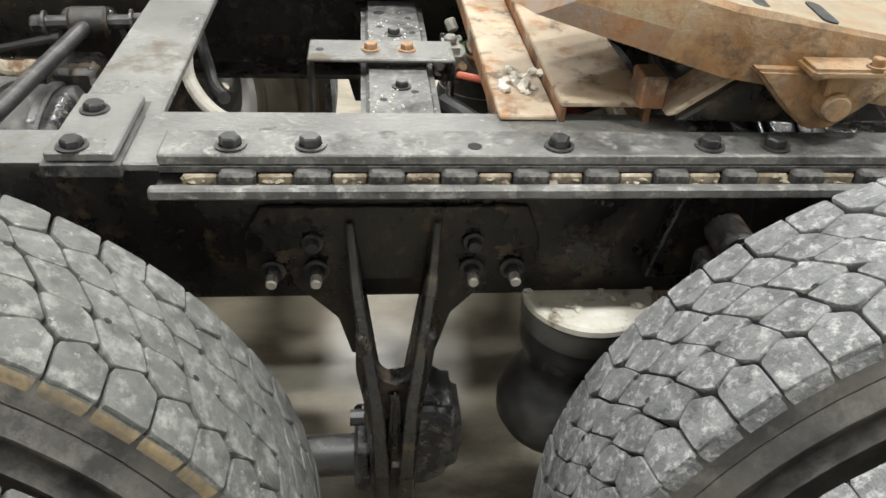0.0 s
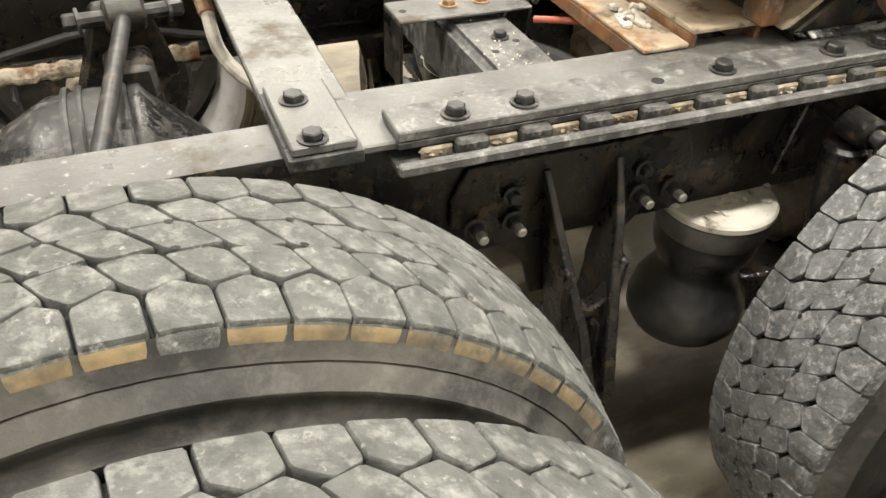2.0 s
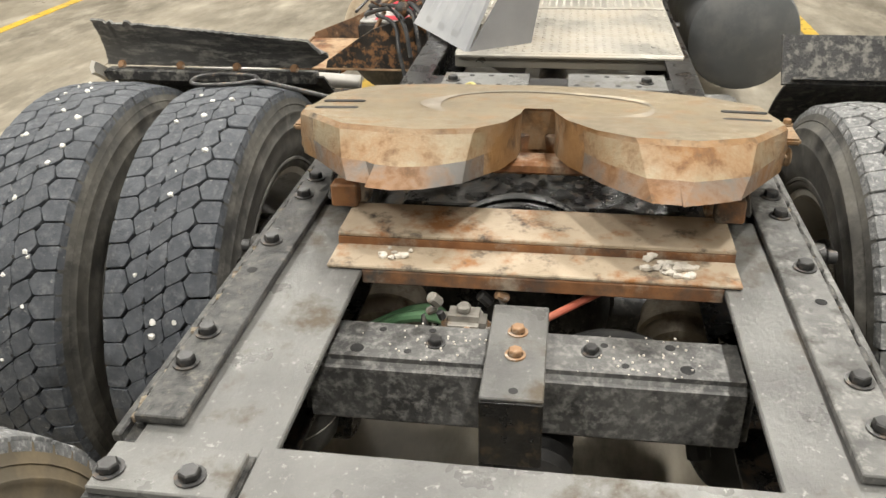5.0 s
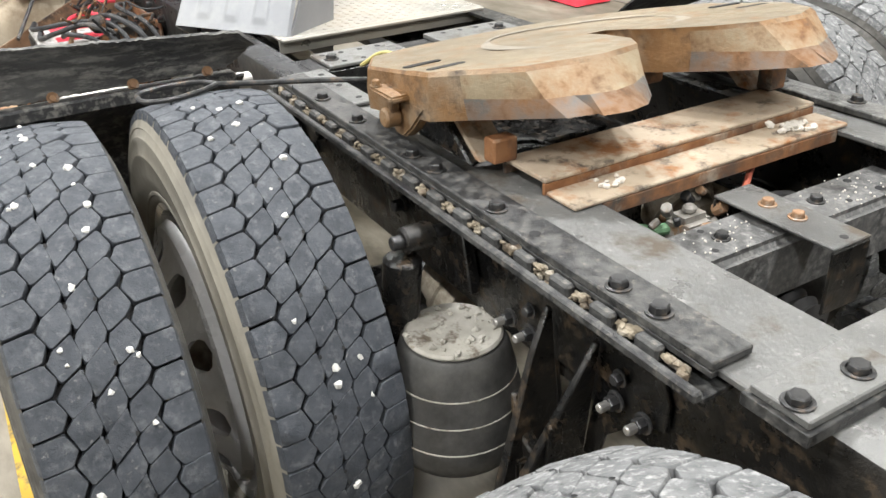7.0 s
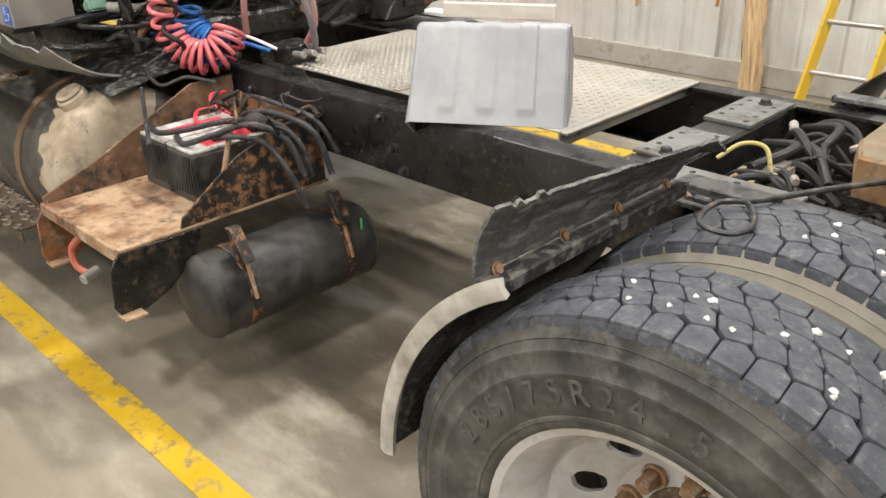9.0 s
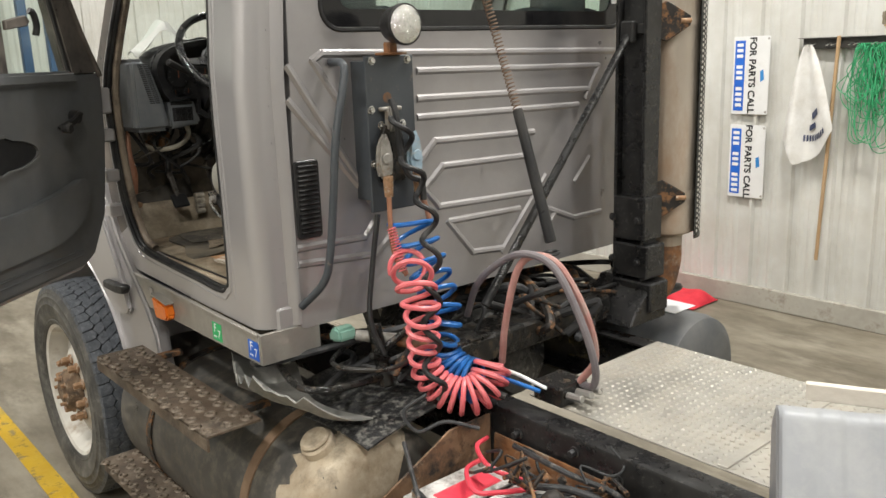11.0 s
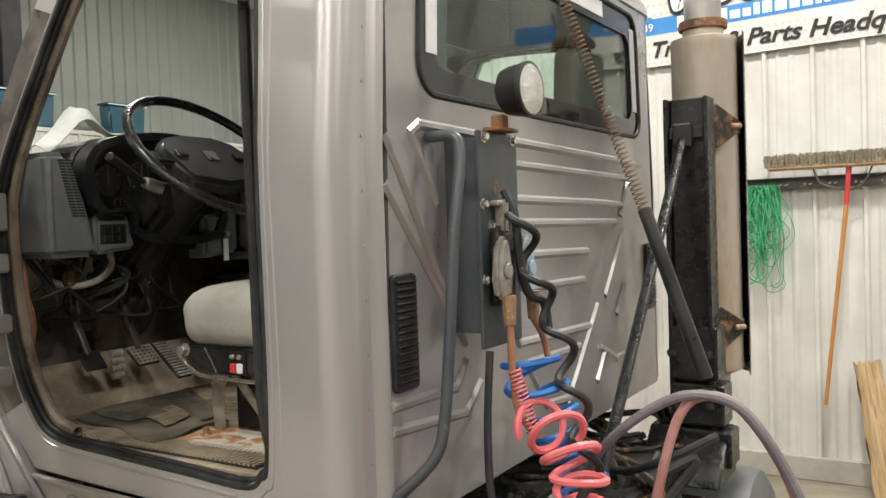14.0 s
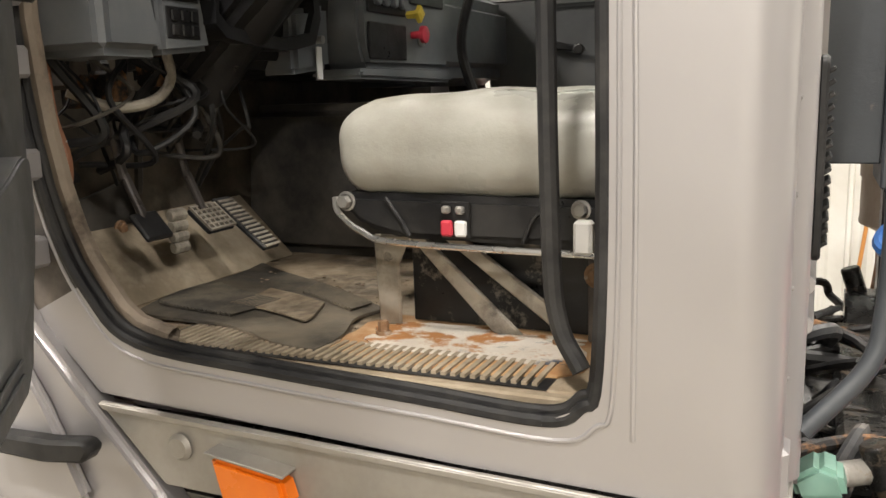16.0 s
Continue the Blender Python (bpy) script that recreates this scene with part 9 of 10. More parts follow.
part("column", cyl((4.46, 0.555, 1.70), (4.13, 0.565, 2.0), 0.062, 0.055, n=20, bev=0.01), M_DARKPL, dash)
part("column_shroud", prism([(4.42, 1.70), (4.50, 1.76), (4.34, 1.95), (4.22, 1.97), (4.20, 1.88)], -0.09, 0.09, T(0, 0.57, 0) @ XZ, 0.02, seg=2), M_DARKPL, dash)
part("turn_stalk", cyl((4.225, 0.70, 1.955), (4.197, 0.832, 2.019), 0.009, 0.014, n=10, bev=0.004), M_DARKPL, dash)
part("stalk_base", cyl((4.24, 0.60, 1.93), (4.225, 0.70, 1.955), 0.024, 0.016, n=12, bev=0.004), M_GALV, dash)
part("harness_tube", tube([(4.40, 0.70, 1.78), (4.40, 0.69, 1.72), (4.40, 0.74, 1.68), (4.42, 0.82, 1.67), (4.46, 0.88, 1.70)], 0.010, n=10), M_WORNST, dash)
for k in range(22):
    y0 = rj.uniform(0.45, 0.92)
    pts = [(4.42 + rj.uniform(-0.03, 0.08), y0, 1.76), (4.42 + rj.uniform(-0.05, 0.08), y0 + rj.uniform(-0.1, 0.1), 1.68 + rj.uniform(-0.06, 0.03)), (4.45 + rj.uniform(-0.05, 0.08), y0 + rj.uniform(-0.12, 0.12), 1.62 + rj.uniform(-0.06, 0.03)), (4.55, y0 + rj.uniform(-0.1, 0.1), 1.58 + rj.uniform(-0.1, 0.1))]
    part("wire_loop", tube([(x, min(y, 0.93), z) for x, y, z in pts], rj.choice((0.003, 0.004, 0.006, 0.009)), n=6), rj.choice((M_RUBBER, M_RUBBER, M_BLACK, M_CABIN)), dash)
for k in range(9):
    x, y, z = 4.50 + rj.uniform(-0.05, 0.05), rj.uniform(0.45, 0.9), rj.uniform(1.60, 1.74)
    part("bracket_lump", box(x - 0.03, x + 0.03, y - 0.025, y + 0.025, z - 0.03, z + 0.03, 0.008, m=None), rj.choice((M_RUBBER, M_FRAMEBR, M_RUSTBLK)), dash)
part("connector", box(4.43, 4.47, 0.915, 0.935, 1.605, 1.62, 0.003), M_WHITE, dash)
part("kick_wire", tube([(4.46, 0.92, 1.75), (4.45, 0.93, 1.66), (4.44, 0.925, 1.58), (4.46, 0.93, 1.50)], lambda t: 0.008 + 0.014 * t, n=8), M_COPPER, dash)
sw = empty("steering_wheel", (0, 0, 0), truck)
sw["label"] = "black two-spoke steering wheel"
SWM = Matrix.Translation((4.095, 0.567, 2.029)) @ pose(0, 0, 0, 0, -44, 0)
part("rim_grip", tube([SWM @ Vector((0.245 * math.cos(a), 0.245 * math.sin(a), 0)) for a in [2 * math.pi * i / 48 for i in range(49)]], 0.0145, n=12, k=1, cap=False), mat("glossy_black_grip", (0.012, 0.012, 0.013), (0.018, 0.018, 0.019), 0.25, scale=9, bump=0.04), sw)
part("hub_pad", prism([(-0.10, -0.13), (0.02, -0.165), (0.075, -0.13), (0.10, -0.06), (0.10, 0.06), (0.075, 0.13), (0.02, 0.165), (-0.10, 0.13), (-0.125, 0.0)], -0.055, -0.004, SWM, 0.015, seg=3), M_BLACK, sw)
part("hub_badge", prism(rounded(-0.02, 0.02, -0.022, 0.022, 0.006, 3), -0.0038, -0.001, SWM, 0.001), M_GALV, sw)
for s in (1, -1):
    part("spoke", prism([(-0.035, 0.12 * s), (0.03, 0.12 * s), (0.015, 0.235 * s), (-0.025, 0.235 * s)], -0.03, -0.010, SWM, 0.008, seg=2), M_DARKPL, sw)
    part("spoke_switch", box(-0.012, 0.012, 0.105 * s - 0.02, 0.105 * s + 0.02, -0.0038, 0.002, 0.003, m=SWM), M_DARKPL, sw)
part("grab_rail", tube([(3.56, 0.955, 2.30), (3.585, 0.93, 2.25), (3.59, 0.925, 1.9), (3.585, 0.925, 1.5), (3.575, 0.925, 1.38), (3.54, 0.94, 1.32)], 0.013, n=10), M_RUBBER, cab, "black inner grab rail")
part("seat_belt", sheet(lambda u, v: Vector((3.47 + 0.01 * math.sin(6 * u), 0.90 + 0.01 * v, 1.45 + 0.75 * u)), 10, 1, thick=0.003), M_RUBBER, cab)
part("belt_buckle", box(3.535, 3.56, 0.89, 0.91, 1.465, 1.51, 0.004), M_BATTTOP, cab)
part("pillar_lining", box(3.42, 3.52, 0.90, 0.935, 1.30, 2.45, 0.01), mat("beige_pillar_lining", (0.42, 0.38, 0.31), (0.50, 0.46, 0.39), 0.6, scale=5), cab)
part("gear_lever", tube([(4.05, 0.02, 1.66), (4.08, 0.03, 1.80), (4.02, 0.05, 1.98), (4.0, 0.05, 2.06)], 0.012, n=8), M_DARKPL, cab)
part("lever_knob", cyl((4.0, 0.05, 2.05), (3.995, 0.052, 2.13), 0.028, 0.024, n=16, bev=0.01), M_DARKPL, cab)
M_CLOTH = mat("white_sheet", (0.55, 0.56, 0.53), (0.62, 0.63, 0.60), 0.8, scale=6)
cl = part("crumpled_paper", sheet(lambda u, v: Vector((4.40 + 0.10 * u, 0.55 + 0.32 * v, 2.105 + 0.10 * math.exp(-((v - 0.55) / 0.16) ** 2) * (0.4 + 0.6 * u) + 0.012 * math.sin(11 * v + 5 * u) - 0.05 * max(0, v - 0.7) / 0.3)), 8, 16, thick=0.002), M_CLOTH, smooth=0)
tagged(cl, "white crumpled paper lying on the dashboard", "paper")

bm = bmesh.new()
for k in range(260):
    x, y = rp.uniform(3.56, 4.45), rp.uniform(0.40, 0.945)
    r = rp.uniform(0.0012, 0.0042)
    bmesh.ops.create_icosphere(bm, subdivisions=1, radius=r, matrix=T(x, y, 1.2915 + r * 0.4) @ Matrix.Diagonal((rp.uniform(0.7, 1.8), 1, 0.6, 1)))
tagged(part("dirt_crumbs", bm, M_CABFLOOR, smooth=0), "dry crumbs of mud scattered on the cab floor", "dirt", kind="stuff")

# ---------- things along the shop walls ----------
M_BANNER = mat("diamond_plate_print", (0.60, 0.60, 0.57), (0.70, 0.70, 0.67), 0.4, scale=3, dirt=(0.48, 0.44, 0.36), amount=0.3, dscale=2, edge=0.5, bump=0.02)
M_DIAM = mat("printed_diamond_grey", (0.42, 0.42, 0.41), (0.50, 0.50, 0.48), 0.4, scale=3, bump=0)
M_TAN = mat("brown_banner_hem", (0.36, 0.25, 0.14), (0.45, 0.33, 0.2), 0.6, scale=9, bump=0.05)
M_BANBLUE = mat("blue_banner_print", (0.03, 0.20, 0.52), (0.04, 0.24, 0.58), 0.4, scale=4, bump=0)
M_SIGNW = mat("white_sign_board", (0.72, 0.72, 0.72), (0.78, 0.78, 0.78), 0.4, scale=4, dirt=(0.55, 0.53, 0.5), amount=0.2, dscale=4, edge=0.3, bump=0.01)


def ban_z(x, v):
    """Height on the banner: its top edge sags between the eyelets and rises towards low x."""
    top = 3.70 + 0.045 * (4.62 - x) - 0.045 * math.sin(math.pi * min(1, max(0, (4.62 - x) / 3.2)))
    return 2.875 + 0.012 * (4.62 - x) + v * (top - 2.875)


def ban_y(x, v):
    return -3.685 + 0.008 * math.sin(4.1 * x + 2 * v) * v


BX0, BX1 = 4.62, 1.35
banner = part("banner", sheet(lambda u, v: Vector((BX0 + (BX1 - BX0) * u, ban_y(BX0 + (BX1 - BX0) * u, v), ban_z(BX0 + (BX1 - BX0) * u, v))), 40, 8, thick=-0.002), M_BANNER, smooth=60)
tagged(banner, "parts-dealer banner with blue windmill, script and blue stripe on the wall", "banner")


def on_banner(name, x0, x1, v0, v1, material, lift=0.003, n=24, label=""):
    return part(name, sheet(lambda u, v: Vector((x0 + (x1 - x0) * u, ban_y(x0 + (x1 - x0) * u, v0 + (v1 - v0) * v) + lift, ban_z(x0 + (x1 - x0) * u, v0 + (v1 - v0) * v))), n, 2, thick=-0.0008), material, banner, label, smooth=0)


on_banner("hem", BX0, BX1, 0.955, 0.985, M_TAN)
on_banner("stripe", BX0 - 0.005, BX1, 0.275, 0.415, M_BANBLUE, label="blue stripe")
on_banner("city_line", 4.50, 4.32, 0.915, 0.94, M_BLACK, n=4)
on_banner("city_line", 3.98, 3.60, 0.915, 0.94, M_BLACK, n=4)
on_banner("city_line", 3.30, 3.05, 0.915, 0.94, M_BLACK, n=4)
on_banner("city_line", 2.75, 2.50, 0.915, 0.94, M_BLACK, n=4)
bm = bmesh.new()
rb_ = random.Random(11)
for i in range(70):
    for j in range(11):
        x, v = BX0 - 0.05 - i * 0.0455, 0.03 + j * 0.083
        s = 1 if (i + j) % 2 else -1
        c = Vector((x, ban_y(x, v) + 0.0026, ban_z(x, v)))
        raw(bm, [c + Vector((-0.015, 0, 0.015 * s)), c + Vector((0.004, 0, 0.006 * s)), c + Vector((0.015, 0, -0.015 * s)), c + Vector((-0.004, 0, -0.006 * s))], [(0, 1, 2, 3)])
part("plate_pattern", bm, M_DIAM, banner, smooth=0)["kind"] = "stuff"
# windmill
bm = bmesh.new()
MX, MZ, MY = 4.33, 3.24, -3.674


def flat(bm, pts, lift=0.0):
    raw(bm, [(MX - x, MY + lift, MZ + z) for x, z in pts], [tuple(range(len(pts)))])


flat(bm, [(-0.20, -0.045), (0.20, -0.045), (0.20, -0.005), (-0.20, -0.005)])
flat(bm, [(-0.105, 0.0), (-0.03, 0.0), (-0.02, 0.19), (-0.075, 0.19)])
flat(bm, [(0.03, 0.0), (0.105, 0.0), (0.075, 0.19), (0.02, 0.19)])
flat(bm, [(-0.085, 0.195), (0.085, 0.195), (0.055, 0.255), (0, 0.285), (-0.055, 0.255)])
part("windmill", bm, M_BANBLUE, banner, "blue windmill drawing", smooth=0)
bm = bmesh.new()
for a in (35, 125, 215, 305):
    ca, sa = math.cos(radians(a)), math.sin(radians(a))
    for k in range(6):
        for o0, o1 in ((-0.036, -0.006), (0.004, 0.030)):
            r0, r1 = 0.045 + 0.031 * k, 0.068 + 0.031 * k
            flat(bm, [(ca * r - sa * o, 0.215 + sa * r + ca * o) for r, o in ((r0, o0), (r1, o0), (r1, o1), (r0, o1))], 0.001)
part("windmill_sail", bm, M_BANBLUE, banner, smooth=0)


def wall_text(name, body, size, x, z, material, parent, y=-3.677, squash=1.0, shear=0.0, turn=0.0, align="LEFT", depth=0.0008, bold=0.0):
    return flat_text(name, body, size, Matrix.Translation((x, y, z)) @ SIDE @ pose(0, 0, 0, 0, 0, turn), material, parent, align, squash, depth, shear, bold)


wall_text("since_word", "Since", 0.078, 4.51, ban_z(4.4, 0.285) + 0.045, M_WHITE, banner, y=-3.672)
wall_text("since_year", "1939", 0.078, 4.275, ban_z(4.4, 0.285) + 0.045, M_WHITE, banner, y=-3.672)
t1 = wall_text("slogan", "Your Trucks & Parts Headquarters", 0.155, 4.545, ban_z(4.4, 0.0) + 0.115, M_BLACK, banner, shear=0.3, squash=1.08, bold=0.004)
# script name and web line as plain shapes
def ribbon(path, w, y):
    """A flat brush stroke along a path of (x, z) on the banner, broad on the way down, thin on the way up."""
    b_ = bmesh.new()
    p = smooth_path([(x_, 0, z_) for x_, z_ in path], 8)
    vs = []
    for i, c in enumerate(p):
        d = (p[min(i + 1, len(p) - 1)] - p[max(i - 1, 0)]).normalized()
        h = w * (0.75 + 0.5 * max(0.0, -d.z))
        n_ = Vector((d.z, 0, -d.x)) * h
        vs.append([b_.verts.new((c.x + n_.x * k_, y, c.z + n_.z * k_)) for k_ in (-1, 1)])
    for q0, q1 in zip(vs, vs[1:]):
        b_.faces.new((q0[0], q0[1], q1[1], q1[0]))
    return b_


strokes = []
for x0, n_ in ((4.0, 5), (2.72, 4)):
    zb = ban_z(x0, 0.47)
    strokes.append([(x0 + 0.10, zb + 0.30), (x0 + 0.02, zb + 0.36), (x0 - 0.03, zb + 0.10), (x0 - 0.07, zb), (x0 - 0.20, zb + 0.22), (x0 - 0.30, zb + 0.39)])
    x_ = x0 - 0.22
    run = [(x_, zb + 0.03)]
    for k in range(n_):
        tall = 0.34 if k == 2 else 0.17
        run += [(x_ - 0.06, zb + 0.15), (x_ - 0.10 - 0.1 * tall, zb + tall), (x_ - 0.10, zb + 0.03), (x_ - 0.17, zb + 0.02), (x_ - 0.20, zb + 0.10)]
        x_ -= 0.20
    strokes.append(run)
for path in strokes:
    part("script_shadow", ribbon([(x_ - 0.008, z_ - 0.010) for x_, z_ in path], 0.044, -3.6758), M_BLACK, banner, smooth=0)
    part("script_shape", ribbon(path, 0.025, -3.6745), M_WHITE, banner, smooth=0)
bm = bmesh.new()
x = 3.95
while x > 2.1:
    w = rb_.uniform(0.035, 0.075)
    z = ban_z(x, 0.345)
    add_box(bm, x - w, x, -3.6765, -3.675, z - 0.035, z + rb_.choice((0.02, 0.03, 0.045)), 0)
    x -= w + 0.018
part("web_bar", bm, M_WHITE, banner, smooth=0)["kind"] = "stuff"

# the two call signs
for k, (z0, z1) in enumerate(((1.49, 2.06), (0.857, 1.41))):
    s = part("call_sign", prism(rounded(4.18, 4.47, z0, z1, 0.012, 3), -0.004, 0.0, T(0, -3.693, 0) @ XZ @ pose(0, 0, 0), 0.0012), M_SIGNW)
    tagged(s, "white plastic sign with black lettering and blue number bars", "sign", "signs on the wall")
    wall_text("sign_letters", "FOR PARTS CALL", 0.073, 4.315, (z0 + z1) / 2, M_BLACK, s, y=-3.6875, turn=-90, align="CENTER", bold=0.002)
    part("number_bar", box(4.375, 4.455, -3.6885, -3.687, z0 + 0.025, z1 - 0.03, 0), M_BLUST, s, smooth=0)
    bm = bmesh.new()
    for i in range(12):
        if i not in (3, 7):
            zz = z1 - 0.05 - i * 0.04
            add_box(bm, 4.39, 4.44, -3.6868, -3.6855, zz - 0.024, zz, 0)
    part("number_block", bm, M_WHITE, s, smooth=0)["kind"] = "stuff"
    part("mill_mark", prism([(4.215, (z0 + z1) / 2 - 0.03), (4.245, (z0 + z1) / 2 - 0.045), (4.25, (z0 + z1) / 2 + 0.03), (4.225, (z0 + z1) / 2 + 0.045)], -0.0008, 0.0, T(0, -3.6875, 0) @ XZ), M_BANBLUE, s, smooth=0)
    for zz in (z0 + 0.02, z1 - 0.02):
        bolt((4.195, -3.689, zz), (0, 1, 0), 0.006, 0.004, M_GALV, s, "screw")

# tool rack with clips and what hangs from it
M_RACK = mat("dull_rack_steel", (0.07, 0.068, 0.065), (0.13, 0.125, 0.12), 0.5, metal=0.4, scale=8, dirt=(0.3, 0.27, 0.23), amount=0.3, dscale=10)
rack = empty("tool_rack")
tagged(rack, "dark steel tool rack with spring clips on the wall", "tool rack")
part("back_bar", box(2.55, 3.93, -3.692, -3.672, 1.955, 2.03, 0.003), M_RACK, rack)
part("ledge", box(2.55, 3.94, -3.671, -3.615, 2.026, 2.032, 0.001), M_RACK, rack)
for k in range(9):
    x = 3.86 - 0.15 * k
    part("clip", tube([(x + 0.02, -3.672, 1.99), (x + 0.024, -3.63, 1.985), (x + 0.012, -3.60, 1.98), (x + 0.02, -3.585, 1.978)], 0.004, n=6), M_GALV, rack)
    part("clip", tube([(x - 0.02, -3.672, 1.99), (x - 0.024, -3.63, 1.985), (x - 0.012, -3.60, 1.98), (x - 0.02, -3.585, 1.978)], 0.004, n=6), M_GALV, rack)
M_SACK = mat("white_sack_cloth", (0.66, 0.65, 0.63), (0.74, 0.73, 0.71), 0.7, scale=5, dirt=(0.5, 0.47, 0.42), amount=0.3, dscale=6, edge=0.4, bump=0.15)


def sack_f(u, v):
    w = 0.03 + 0.20 * v ** 0.8
    x = 3.86 - 0.02 * v + (u - 0.5) * 2 * w * (0.75 if u > 0.5 else 1.0)
    fold = 0.045 * math.sin(9 * u + 1.5 * v) * (0.2 + v)
    z = 1.985 - (0.86 - 0.24 * abs(u - 0.62) * 2) * v - 0.05 * math.sin(6 * u) * v
    return Vector((x, -3.60 + fold + 0.03 * v, z))


sk_ = part("cloth_sack", sheet(sack_f, 36, 24, thick=0.003), M_SACK, smooth=60)
tagged(sk_, "white printed cloth sack hanging from the tool rack", "sack")
bm = bmesh.new()
for k in range(9):
    u0, v0 = 0.12 + 0.045 * k, 0.90 - 0.01 * k
    p = [sack_f(u, v) + Vector((0, 0.004, 0)) for u, v in ((u0, v0), (u0 + 0.03, v0), (u0 + 0.03, v0 - 0.055), (u0, v0 - 0.055))]
    raw(bm, p, [(0, 1, 2, 3)])
for u0, v0, w_, h_ in ((0.2, 0.66, 0.16, 0.06), (0.28, 0.75, 0.14, 0.05)):
    raw(bm, [sack_f(u, v) + Vector((0, 0.005, 0)) for u, v in ((u0, v0), (u0 + w_, v0), (u0 + w_, v0 - h_), (u0, v0 - h_))], [(0, 1, 2, 3)])
part("print_bar", bm, mat("dark_blue_print", (0.03, 0.04, 0.09), (0.05, 0.06, 0.12), 0.6, scale=8, bump=0), sk_, smooth=0)
M_POLE = mat("worn_wooden_pole", (0.38, 0.24, 0.12), (0.48, 0.33, 0.19), 0.5, scale=6, stretch=(9, 9, 0.6), dirt=(0.25, 0.17, 0.1), amount=0.3, dscale=3)
h1 = part("wooden_handle", cyl((3.655, -3.615, 2.04), (3.70, -3.60, 0.48), 0.013, n=14, bev=0.004), M_POLE)
tagged(h1, "plain wooden tool handle hanging in the rack", "handle")
M_ROPE = mat("green_braided_rope", (0.03, 0.30, 0.12), (0.06, 0.42, 0.19), 0.6, scale=60, bump=0.4, bscale=200)
bm = bmesh.new()
for i in range(40):
    cx, top = rb_.uniform(3.34, 3.58), 1.985
    dep, w = rb_.uniform(0.25, 0.72), rb_.uniform(0.05, 0.15)
    cx -= 0.10 * rb_.random()
    pts = []
    for k in range(13):
        a = 2 * math.pi * k / 12
        pts.append((cx + w * math.sin(a) * (1.0 + 0.6 * rb_.uniform(-1, 1)) * (0.35 + 0.65 * (1 - math.cos(a)) / 2), -3.62 + rb_.uniform(-0.03, 0.045), top - dep * (1 - math.cos(a)) / 2))
    add_tube(bm, pts, 0.0032, n=5, k=4)
rope = part("rope", bm, M_ROPE, smooth=80)
tagged(rope, "tangled green rope looped over the tool rack", "rope")
# push broom, head up
M_BRISTLE = mat("dusty_broom_bristle", (0.20, 0.17, 0.12), (0.30, 0.26, 0.19), 0.95, scale=60, bump=0.8, bscale=160)
M_ORANGE = mat("orange_varnished_handle", (0.40, 0.17, 0.045), (0.48, 0.22, 0.065), 0.4, scale=5, stretch=(6, 6, 1), bump=0.03)
M_REDPT = mat("red_paint", (0.45, 0.03, 0.03), (0.55, 0.05, 0.05), 0.4, scale=6)
pb = empty("push_broom")
tagged(pb, "push broom hanging head up, orange handle", "broom")
part("broom_block", box(2.58, 3.35, -3.62, -3.54, 2.075, 2.110, 0.012, seg=2), M_POLE, pb)
bm = bmesh.new()
for i in range(640):
    x, y = rb_.uniform(2.57, 3.36), rb_.uniform(-3.625, -3.535)
    add_cyl(bm, (x, y, 2.10), (x + rb_.uniform(-0.02, 0.02), y + rb_.uniform(-0.02, 0.03), 2.165 + rb_.uniform(-0.012, 0.02)), 0.007, 0.004, n=4)
part("bristles", bm, M_BRISTLE, pb)["kind"] = "stuff"
for s in (-1, 1):
    part("brace_wire", tube([(2.865, -3.585, 1.93), (2.88 + 0.06 * s, -3.59, 1.95), (2.90 + 0.13 * s, -3.585, 1.985), (2.90 + 0.17 * s, -3.58, 2.075)], 0.006, n=6), M_RACK, pb)
part("ferrule", cyl((2.862, -3.585, 2.08), (2.88, -3.58, 1.84), 0.0165, 0.0155, n=14, bev=0.003), M_REDPT, pb)
part("handle", cyl((2.88, -3.58, 1.84), (3.02, -3.55, 0.55), 0.0145, 0.012, n=14, bev=0.004), M_ORANGE, pb)
# timber post leaning on the wall
M_TIMBER = mat("split_timber", (0.42, 0.28, 0.14), (0.58, 0.42, 0.24), 0.75, scale=5, stretch=(14, 14, 0.9), dirt=(0.24, 0.15, 0.08), amount=0.4, dscale=3, edge=0.15, bump=0.5)
bm = bmesh.new()
add_sheet(bm, lambda u, v: Vector(((0.10 + 0.012 * math.sin(14 * v + 9 * u)) * math.cos(2 * math.pi * u), (0.055 + 0.01 * math.sin(23 * u + 6 * v)) * math.sin(2 * math.pi * u), 0.84 * v + (0.02 * math.sin(31 * u) if v > 0.9 else 0))), 28, 10)
bmesh.ops.remove_doubles(bm, verts=bm.verts[:], dist=1e-4)
bmesh.ops.holes_fill(bm, edges=bm.edges[:], sides=40)
tp = part("timber_post", bm, M_TIMBER, smooth=40)
tp.matrix_basis = Matrix.Translation((2.66, -3.47, 0.008)) @ pose(0, 0, 0, 9, 8, 0) @ Matrix.Diagonal((0.78, 0.9, 1.0, 1))
tagged(tp, "rough split timber post leaning against the wall", "timber")
# yellow ladder
M_LADDER = mat("yellow_fibreglass", (0.62, 0.40, 0.03), (0.70, 0.48, 0.05), 0.45, scale=4, dirt=(0.3, 0.22, 0.1), amount=0.3, dscale=8)
ld = empty("stepladder")
tagged(ld, "yellow fibreglass ladder leaning by the wall", "ladder")
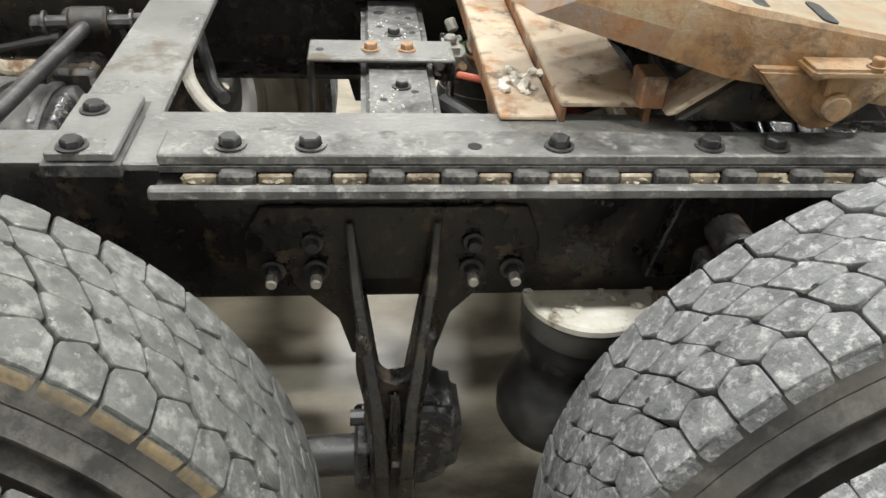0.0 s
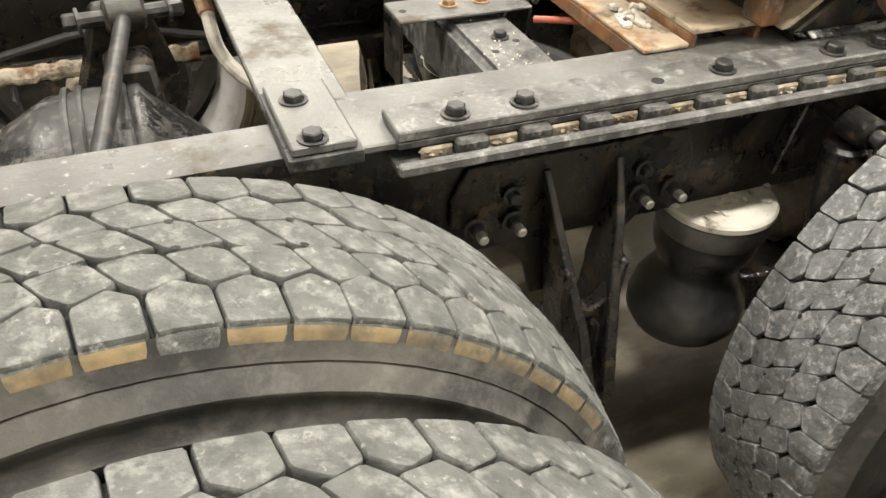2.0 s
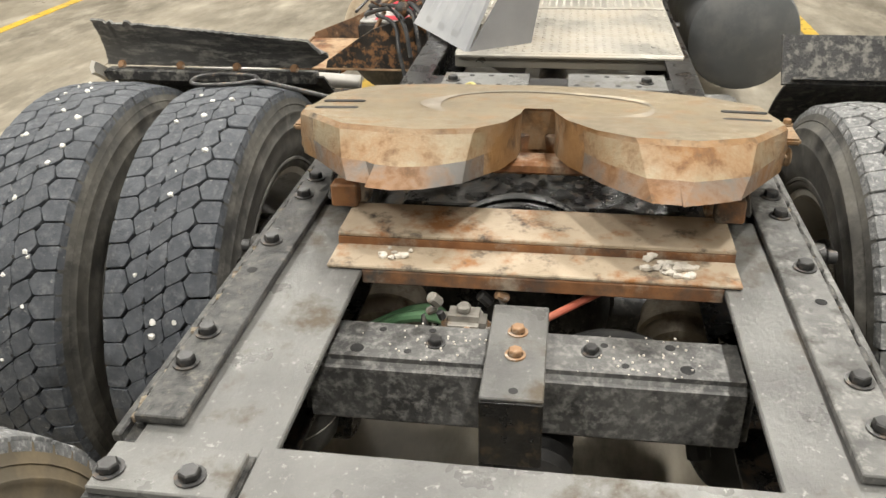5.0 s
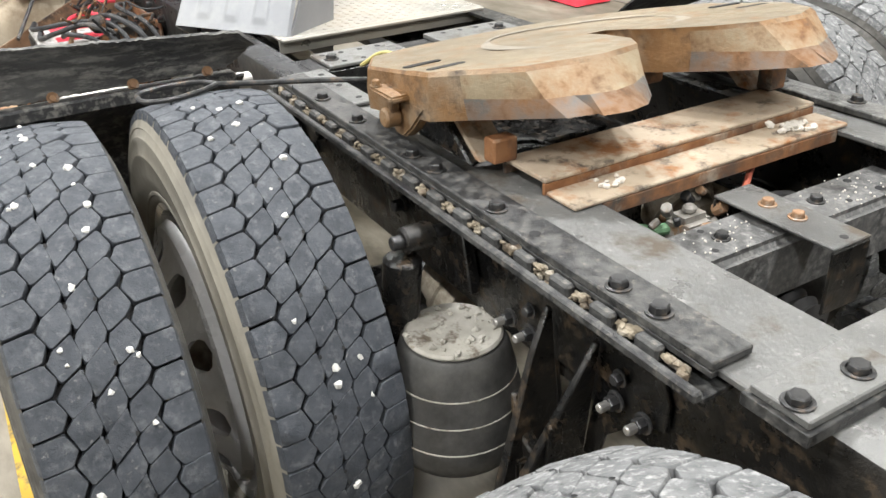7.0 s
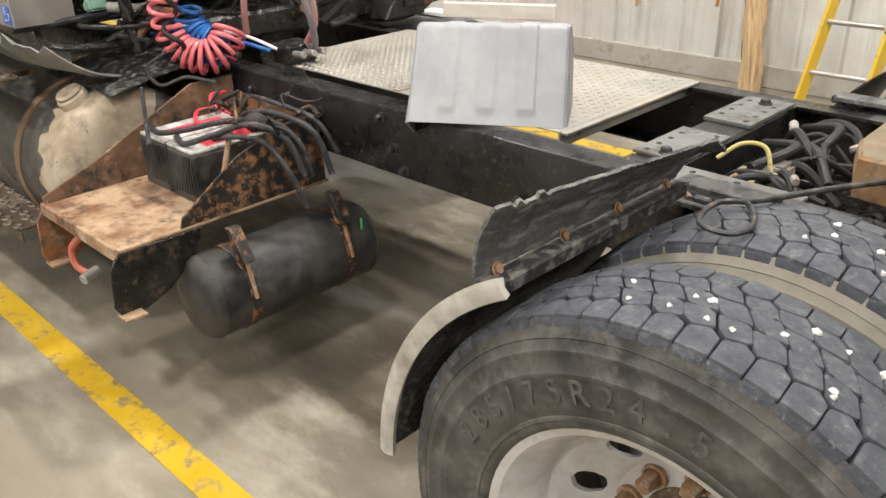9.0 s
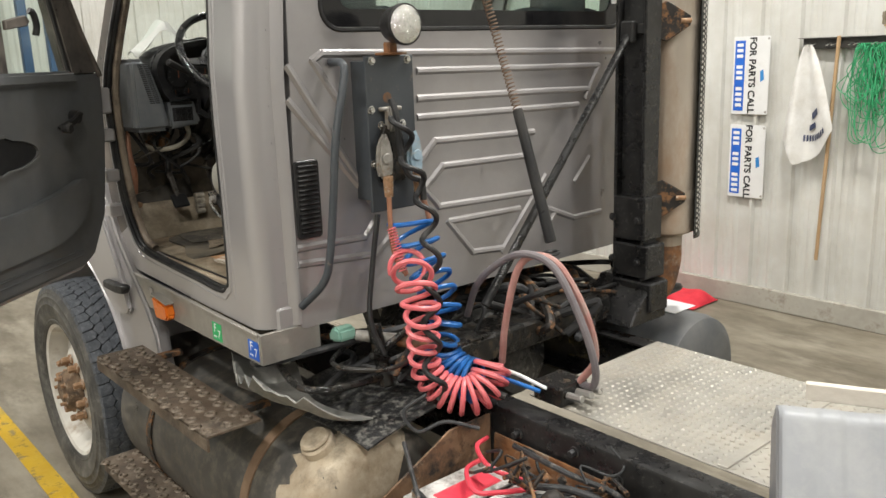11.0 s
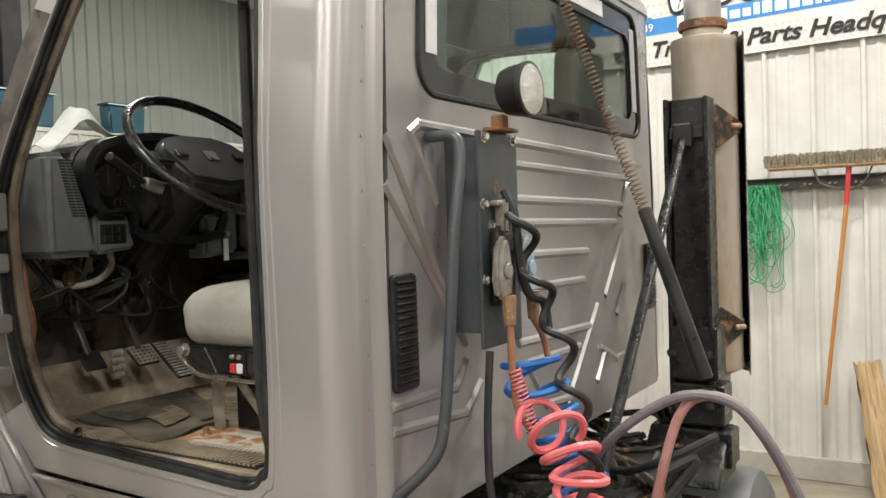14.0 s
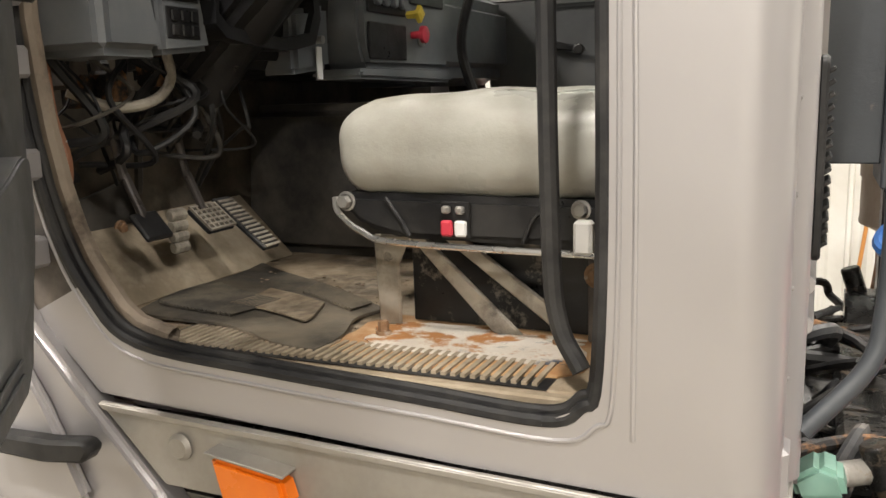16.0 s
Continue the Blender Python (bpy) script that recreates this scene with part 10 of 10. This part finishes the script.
for a, b in (((2.16, -3.02, 0.02), (1.86, -3.55, 2.7)), ((1.78, -3.02, 0.02), (1.56, -3.55, 2.7))):
    d = Vector(b) - Vector(a)
    rail = part("rail", prism([(-0.013, -0.035), (0.013, -0.035), (0.013, 0.035), (-0.013, 0.035)], 0, d.length, aim(a, b), 0.004), M_LADDER, ld)
    part("foot", box(a[0] - 0.03, a[0] + 0.03, a[1] - 0.05, a[1] + 0.05, 0.0, 0.03, 0.006), M_RUBBER, ld)
for k in range(1, 9):
    t = k / 9
    part("rung", cyl((2.16 - 0.30 * t, -3.02 - 0.53 * t, 0.02 + 2.68 * t), (1.78 - 0.22 * t, -3.02 - 0.53 * t, 0.02 + 2.68 * t), 0.016, n=12), M_GALV, ld)
# red blanket on the floor, black crate
M_REDCL = mat("red_blanket_cloth", (0.55, 0.02, 0.04), (0.68, 0.04, 0.06), 0.85, scale=8, bump=0.3)
bl = part("red_blanket", sheet(lambda u, v: Vector((4.48 + 0.85 * u, -3.64 + 0.36 * v, 0.012 + 0.17 * (math.sin(math.pi * u) * math.sin(math.pi * v)) ** 0.6 * (0.75 + 0.25 * math.sin(9 * u + 5 * v)) + 0.02 * math.sin(17 * u) * math.sin(math.pi * v))), 40, 20, thick=0.004), M_REDCL, smooth=70)
tagged(bl, "crumpled red blanket on the floor by the wall", "blanket")
ppr = part("paper_sheet", box(3.02, 3.24, -0.98, -0.82, 0.8805, 0.8825, 0, m=None), M_TAPE, smooth=0)
tagged(ppr, "white paper lying on the fuel tank", "paper")

# far bay: column, conduits, bins, steel frame
col = empty("steel_column")
tagged(col, "dark steel frame column against the far wall", "column")
part("web", box(11.30, 11.50, -3.215, -3.185, 0.0, CEIL - 0.002, 0.002), M_COLUMN, col)
part("flange", box(11.27, 11.299, -3.32, -3.08, 0.0, CEIL - 0.002, 0.002), M_COLUMN, col)
part("flange", box(11.501, 11.53, -3.32, -3.08, 0.0, CEIL - 0.002, 0.002), M_COLUMN, col)
part("rafter", box(11.22, 11.5, -3.06, 6.0, CEIL - 0.42, CEIL - 0.01, 0.004), M_COLUMN, col)
for z in (3.94, 3.22):
    c = empty("conduit_run")
    tagged(c, "grey electrical conduit along the far wall", "conduit")
    part("pipe", tube([(11.535, -3.05, z), (11.535, 0, z - 0.02), (11.535, 3, z - 0.04), (11.535, 6.5, z - 0.07)], 0.022 if z > 3.5 else 0.014, n=8, k=3), M_RACK, c)
    for y in (-2.0, 0.6, 3.4):
        part("junction_box", box(11.50, 11.56, y - 0.05, y + 0.05, z - 0.06, z + 0.04, 0.006), M_WHITEENAMEL, c)
wcap = part("wainscot_ledge", box(11.02, 11.53, -7.3, 8.9, 3.0, 3.05, 0.004), M_WALLW)
tagged(wcap, "white ledge on top of the wainscot", "trim", kind="structure")
ribbed("wainscot_front", (11.04, YF + 0.1), (11.04, Y1 - 0.1), 0.0, 2.999, (-1, 0), M_WALLW, "white ribbed front of the low wall")
M_BIN = mat("blue_green_plastic", (0.02, 0.075, 0.115), (0.03, 0.095, 0.14), 0.4, scale=5)
for k, (y0, y1, zt) in enumerate(((-2.87, -3.55, 3.43), (-4.25, -4.8, 3.40))):
    b = empty("storage_bin", (0, 0, 0))
    tagged(b, "dark blue plastic storage bin with a pale lid rim", "storage bin", "bins on the ledge")
    part("tub", prism([(y0 - 0.03, 3.051), (y1 + 0.03, 3.051), (y1, zt), (y0, zt)], 11.06, 11.26, YZ, 0.02, seg=2), M_BIN, b)
    part("lid", box(11.05, 11.268, y1 - 0.015, y0 + 0.015, zt + 0.001, zt + 0.03, 0.008), M_BIN, b)
    part("lid_rim", box(11.045, 11.05, y1 - 0.01, y0 + 0.01, zt + 0.004, zt + 0.016, 0.001), M_WHITEENAMEL, b)
    part("side_handle", tube([(11.05, y0 - 0.02, 3.30), (11.02, y0 + 0.03, 3.27), (11.02, y0 + 0.03, 3.16), (11.05, y0 - 0.02, 3.12)], 0.018, n=8), M_BIN, b)
M_FRBLUE = mat("blue_steel_paint", (0.03, 0.07, 0.15), (0.05, 0.10, 0.20), 0.45, scale=6)
sf = empty("steel_rack")
tagged(sf, "blue painted steel storage rack in the far bay", "rack")
for x, y in ((9.6, -0.33), (9.6, 0.9), (10.5, -0.33), (10.5, 0.9)):
    part("upright", box(x - 0.045, x + 0.045, y - 0.045, y + 0.045, 0, 4.2, 0.006), M_FRBLUE, sf)
for x in (9.6, 10.5):
    for z in (1.6, 3.0, 4.15):
        part("beam", box(x - 0.03, x + 0.03, -0.28, 0.85, z - 0.05, z + 0.05, 0.006), M_FRBLUE, sf)

M_LETTER = mat("worn_raised_letters", (0.06, 0.059, 0.056), (0.105, 0.102, 0.095), 0.7, scale=40)
# raised size lettering and scuffed rings on the outer tyre's sidewall
for start, body, size in ((28, "285/75R24.5", 0.058),):
    for k, chx in enumerate(body):
        a = radians(start + k * size * 0.86 / 0.392 * 57.3)
        c = Vector((0.392 * math.cos(a), 0.1335, 0.392 * math.sin(a)))
        up_ = Vector((math.cos(a), 0, math.sin(a)))
        right = Vector((-math.sin(a), 0, math.cos(a)))
        fm_ = Matrix.Identity(4)
        for r_ in range(3):
            fm_[r_][0], fm_[r_][1], fm_[r_][2], fm_[r_][3] = right[r_], up_[r_], (0, 1, 0)[r_], c[r_]
        if chx != " ":
            flat_text("sidewall_letter", chx, size, LETTER_WHEEL.rotation_euler.to_matrix().to_4x4().inverted() @ fm_, M_LETTER, LETTER_WHEEL, depth=0.0012)
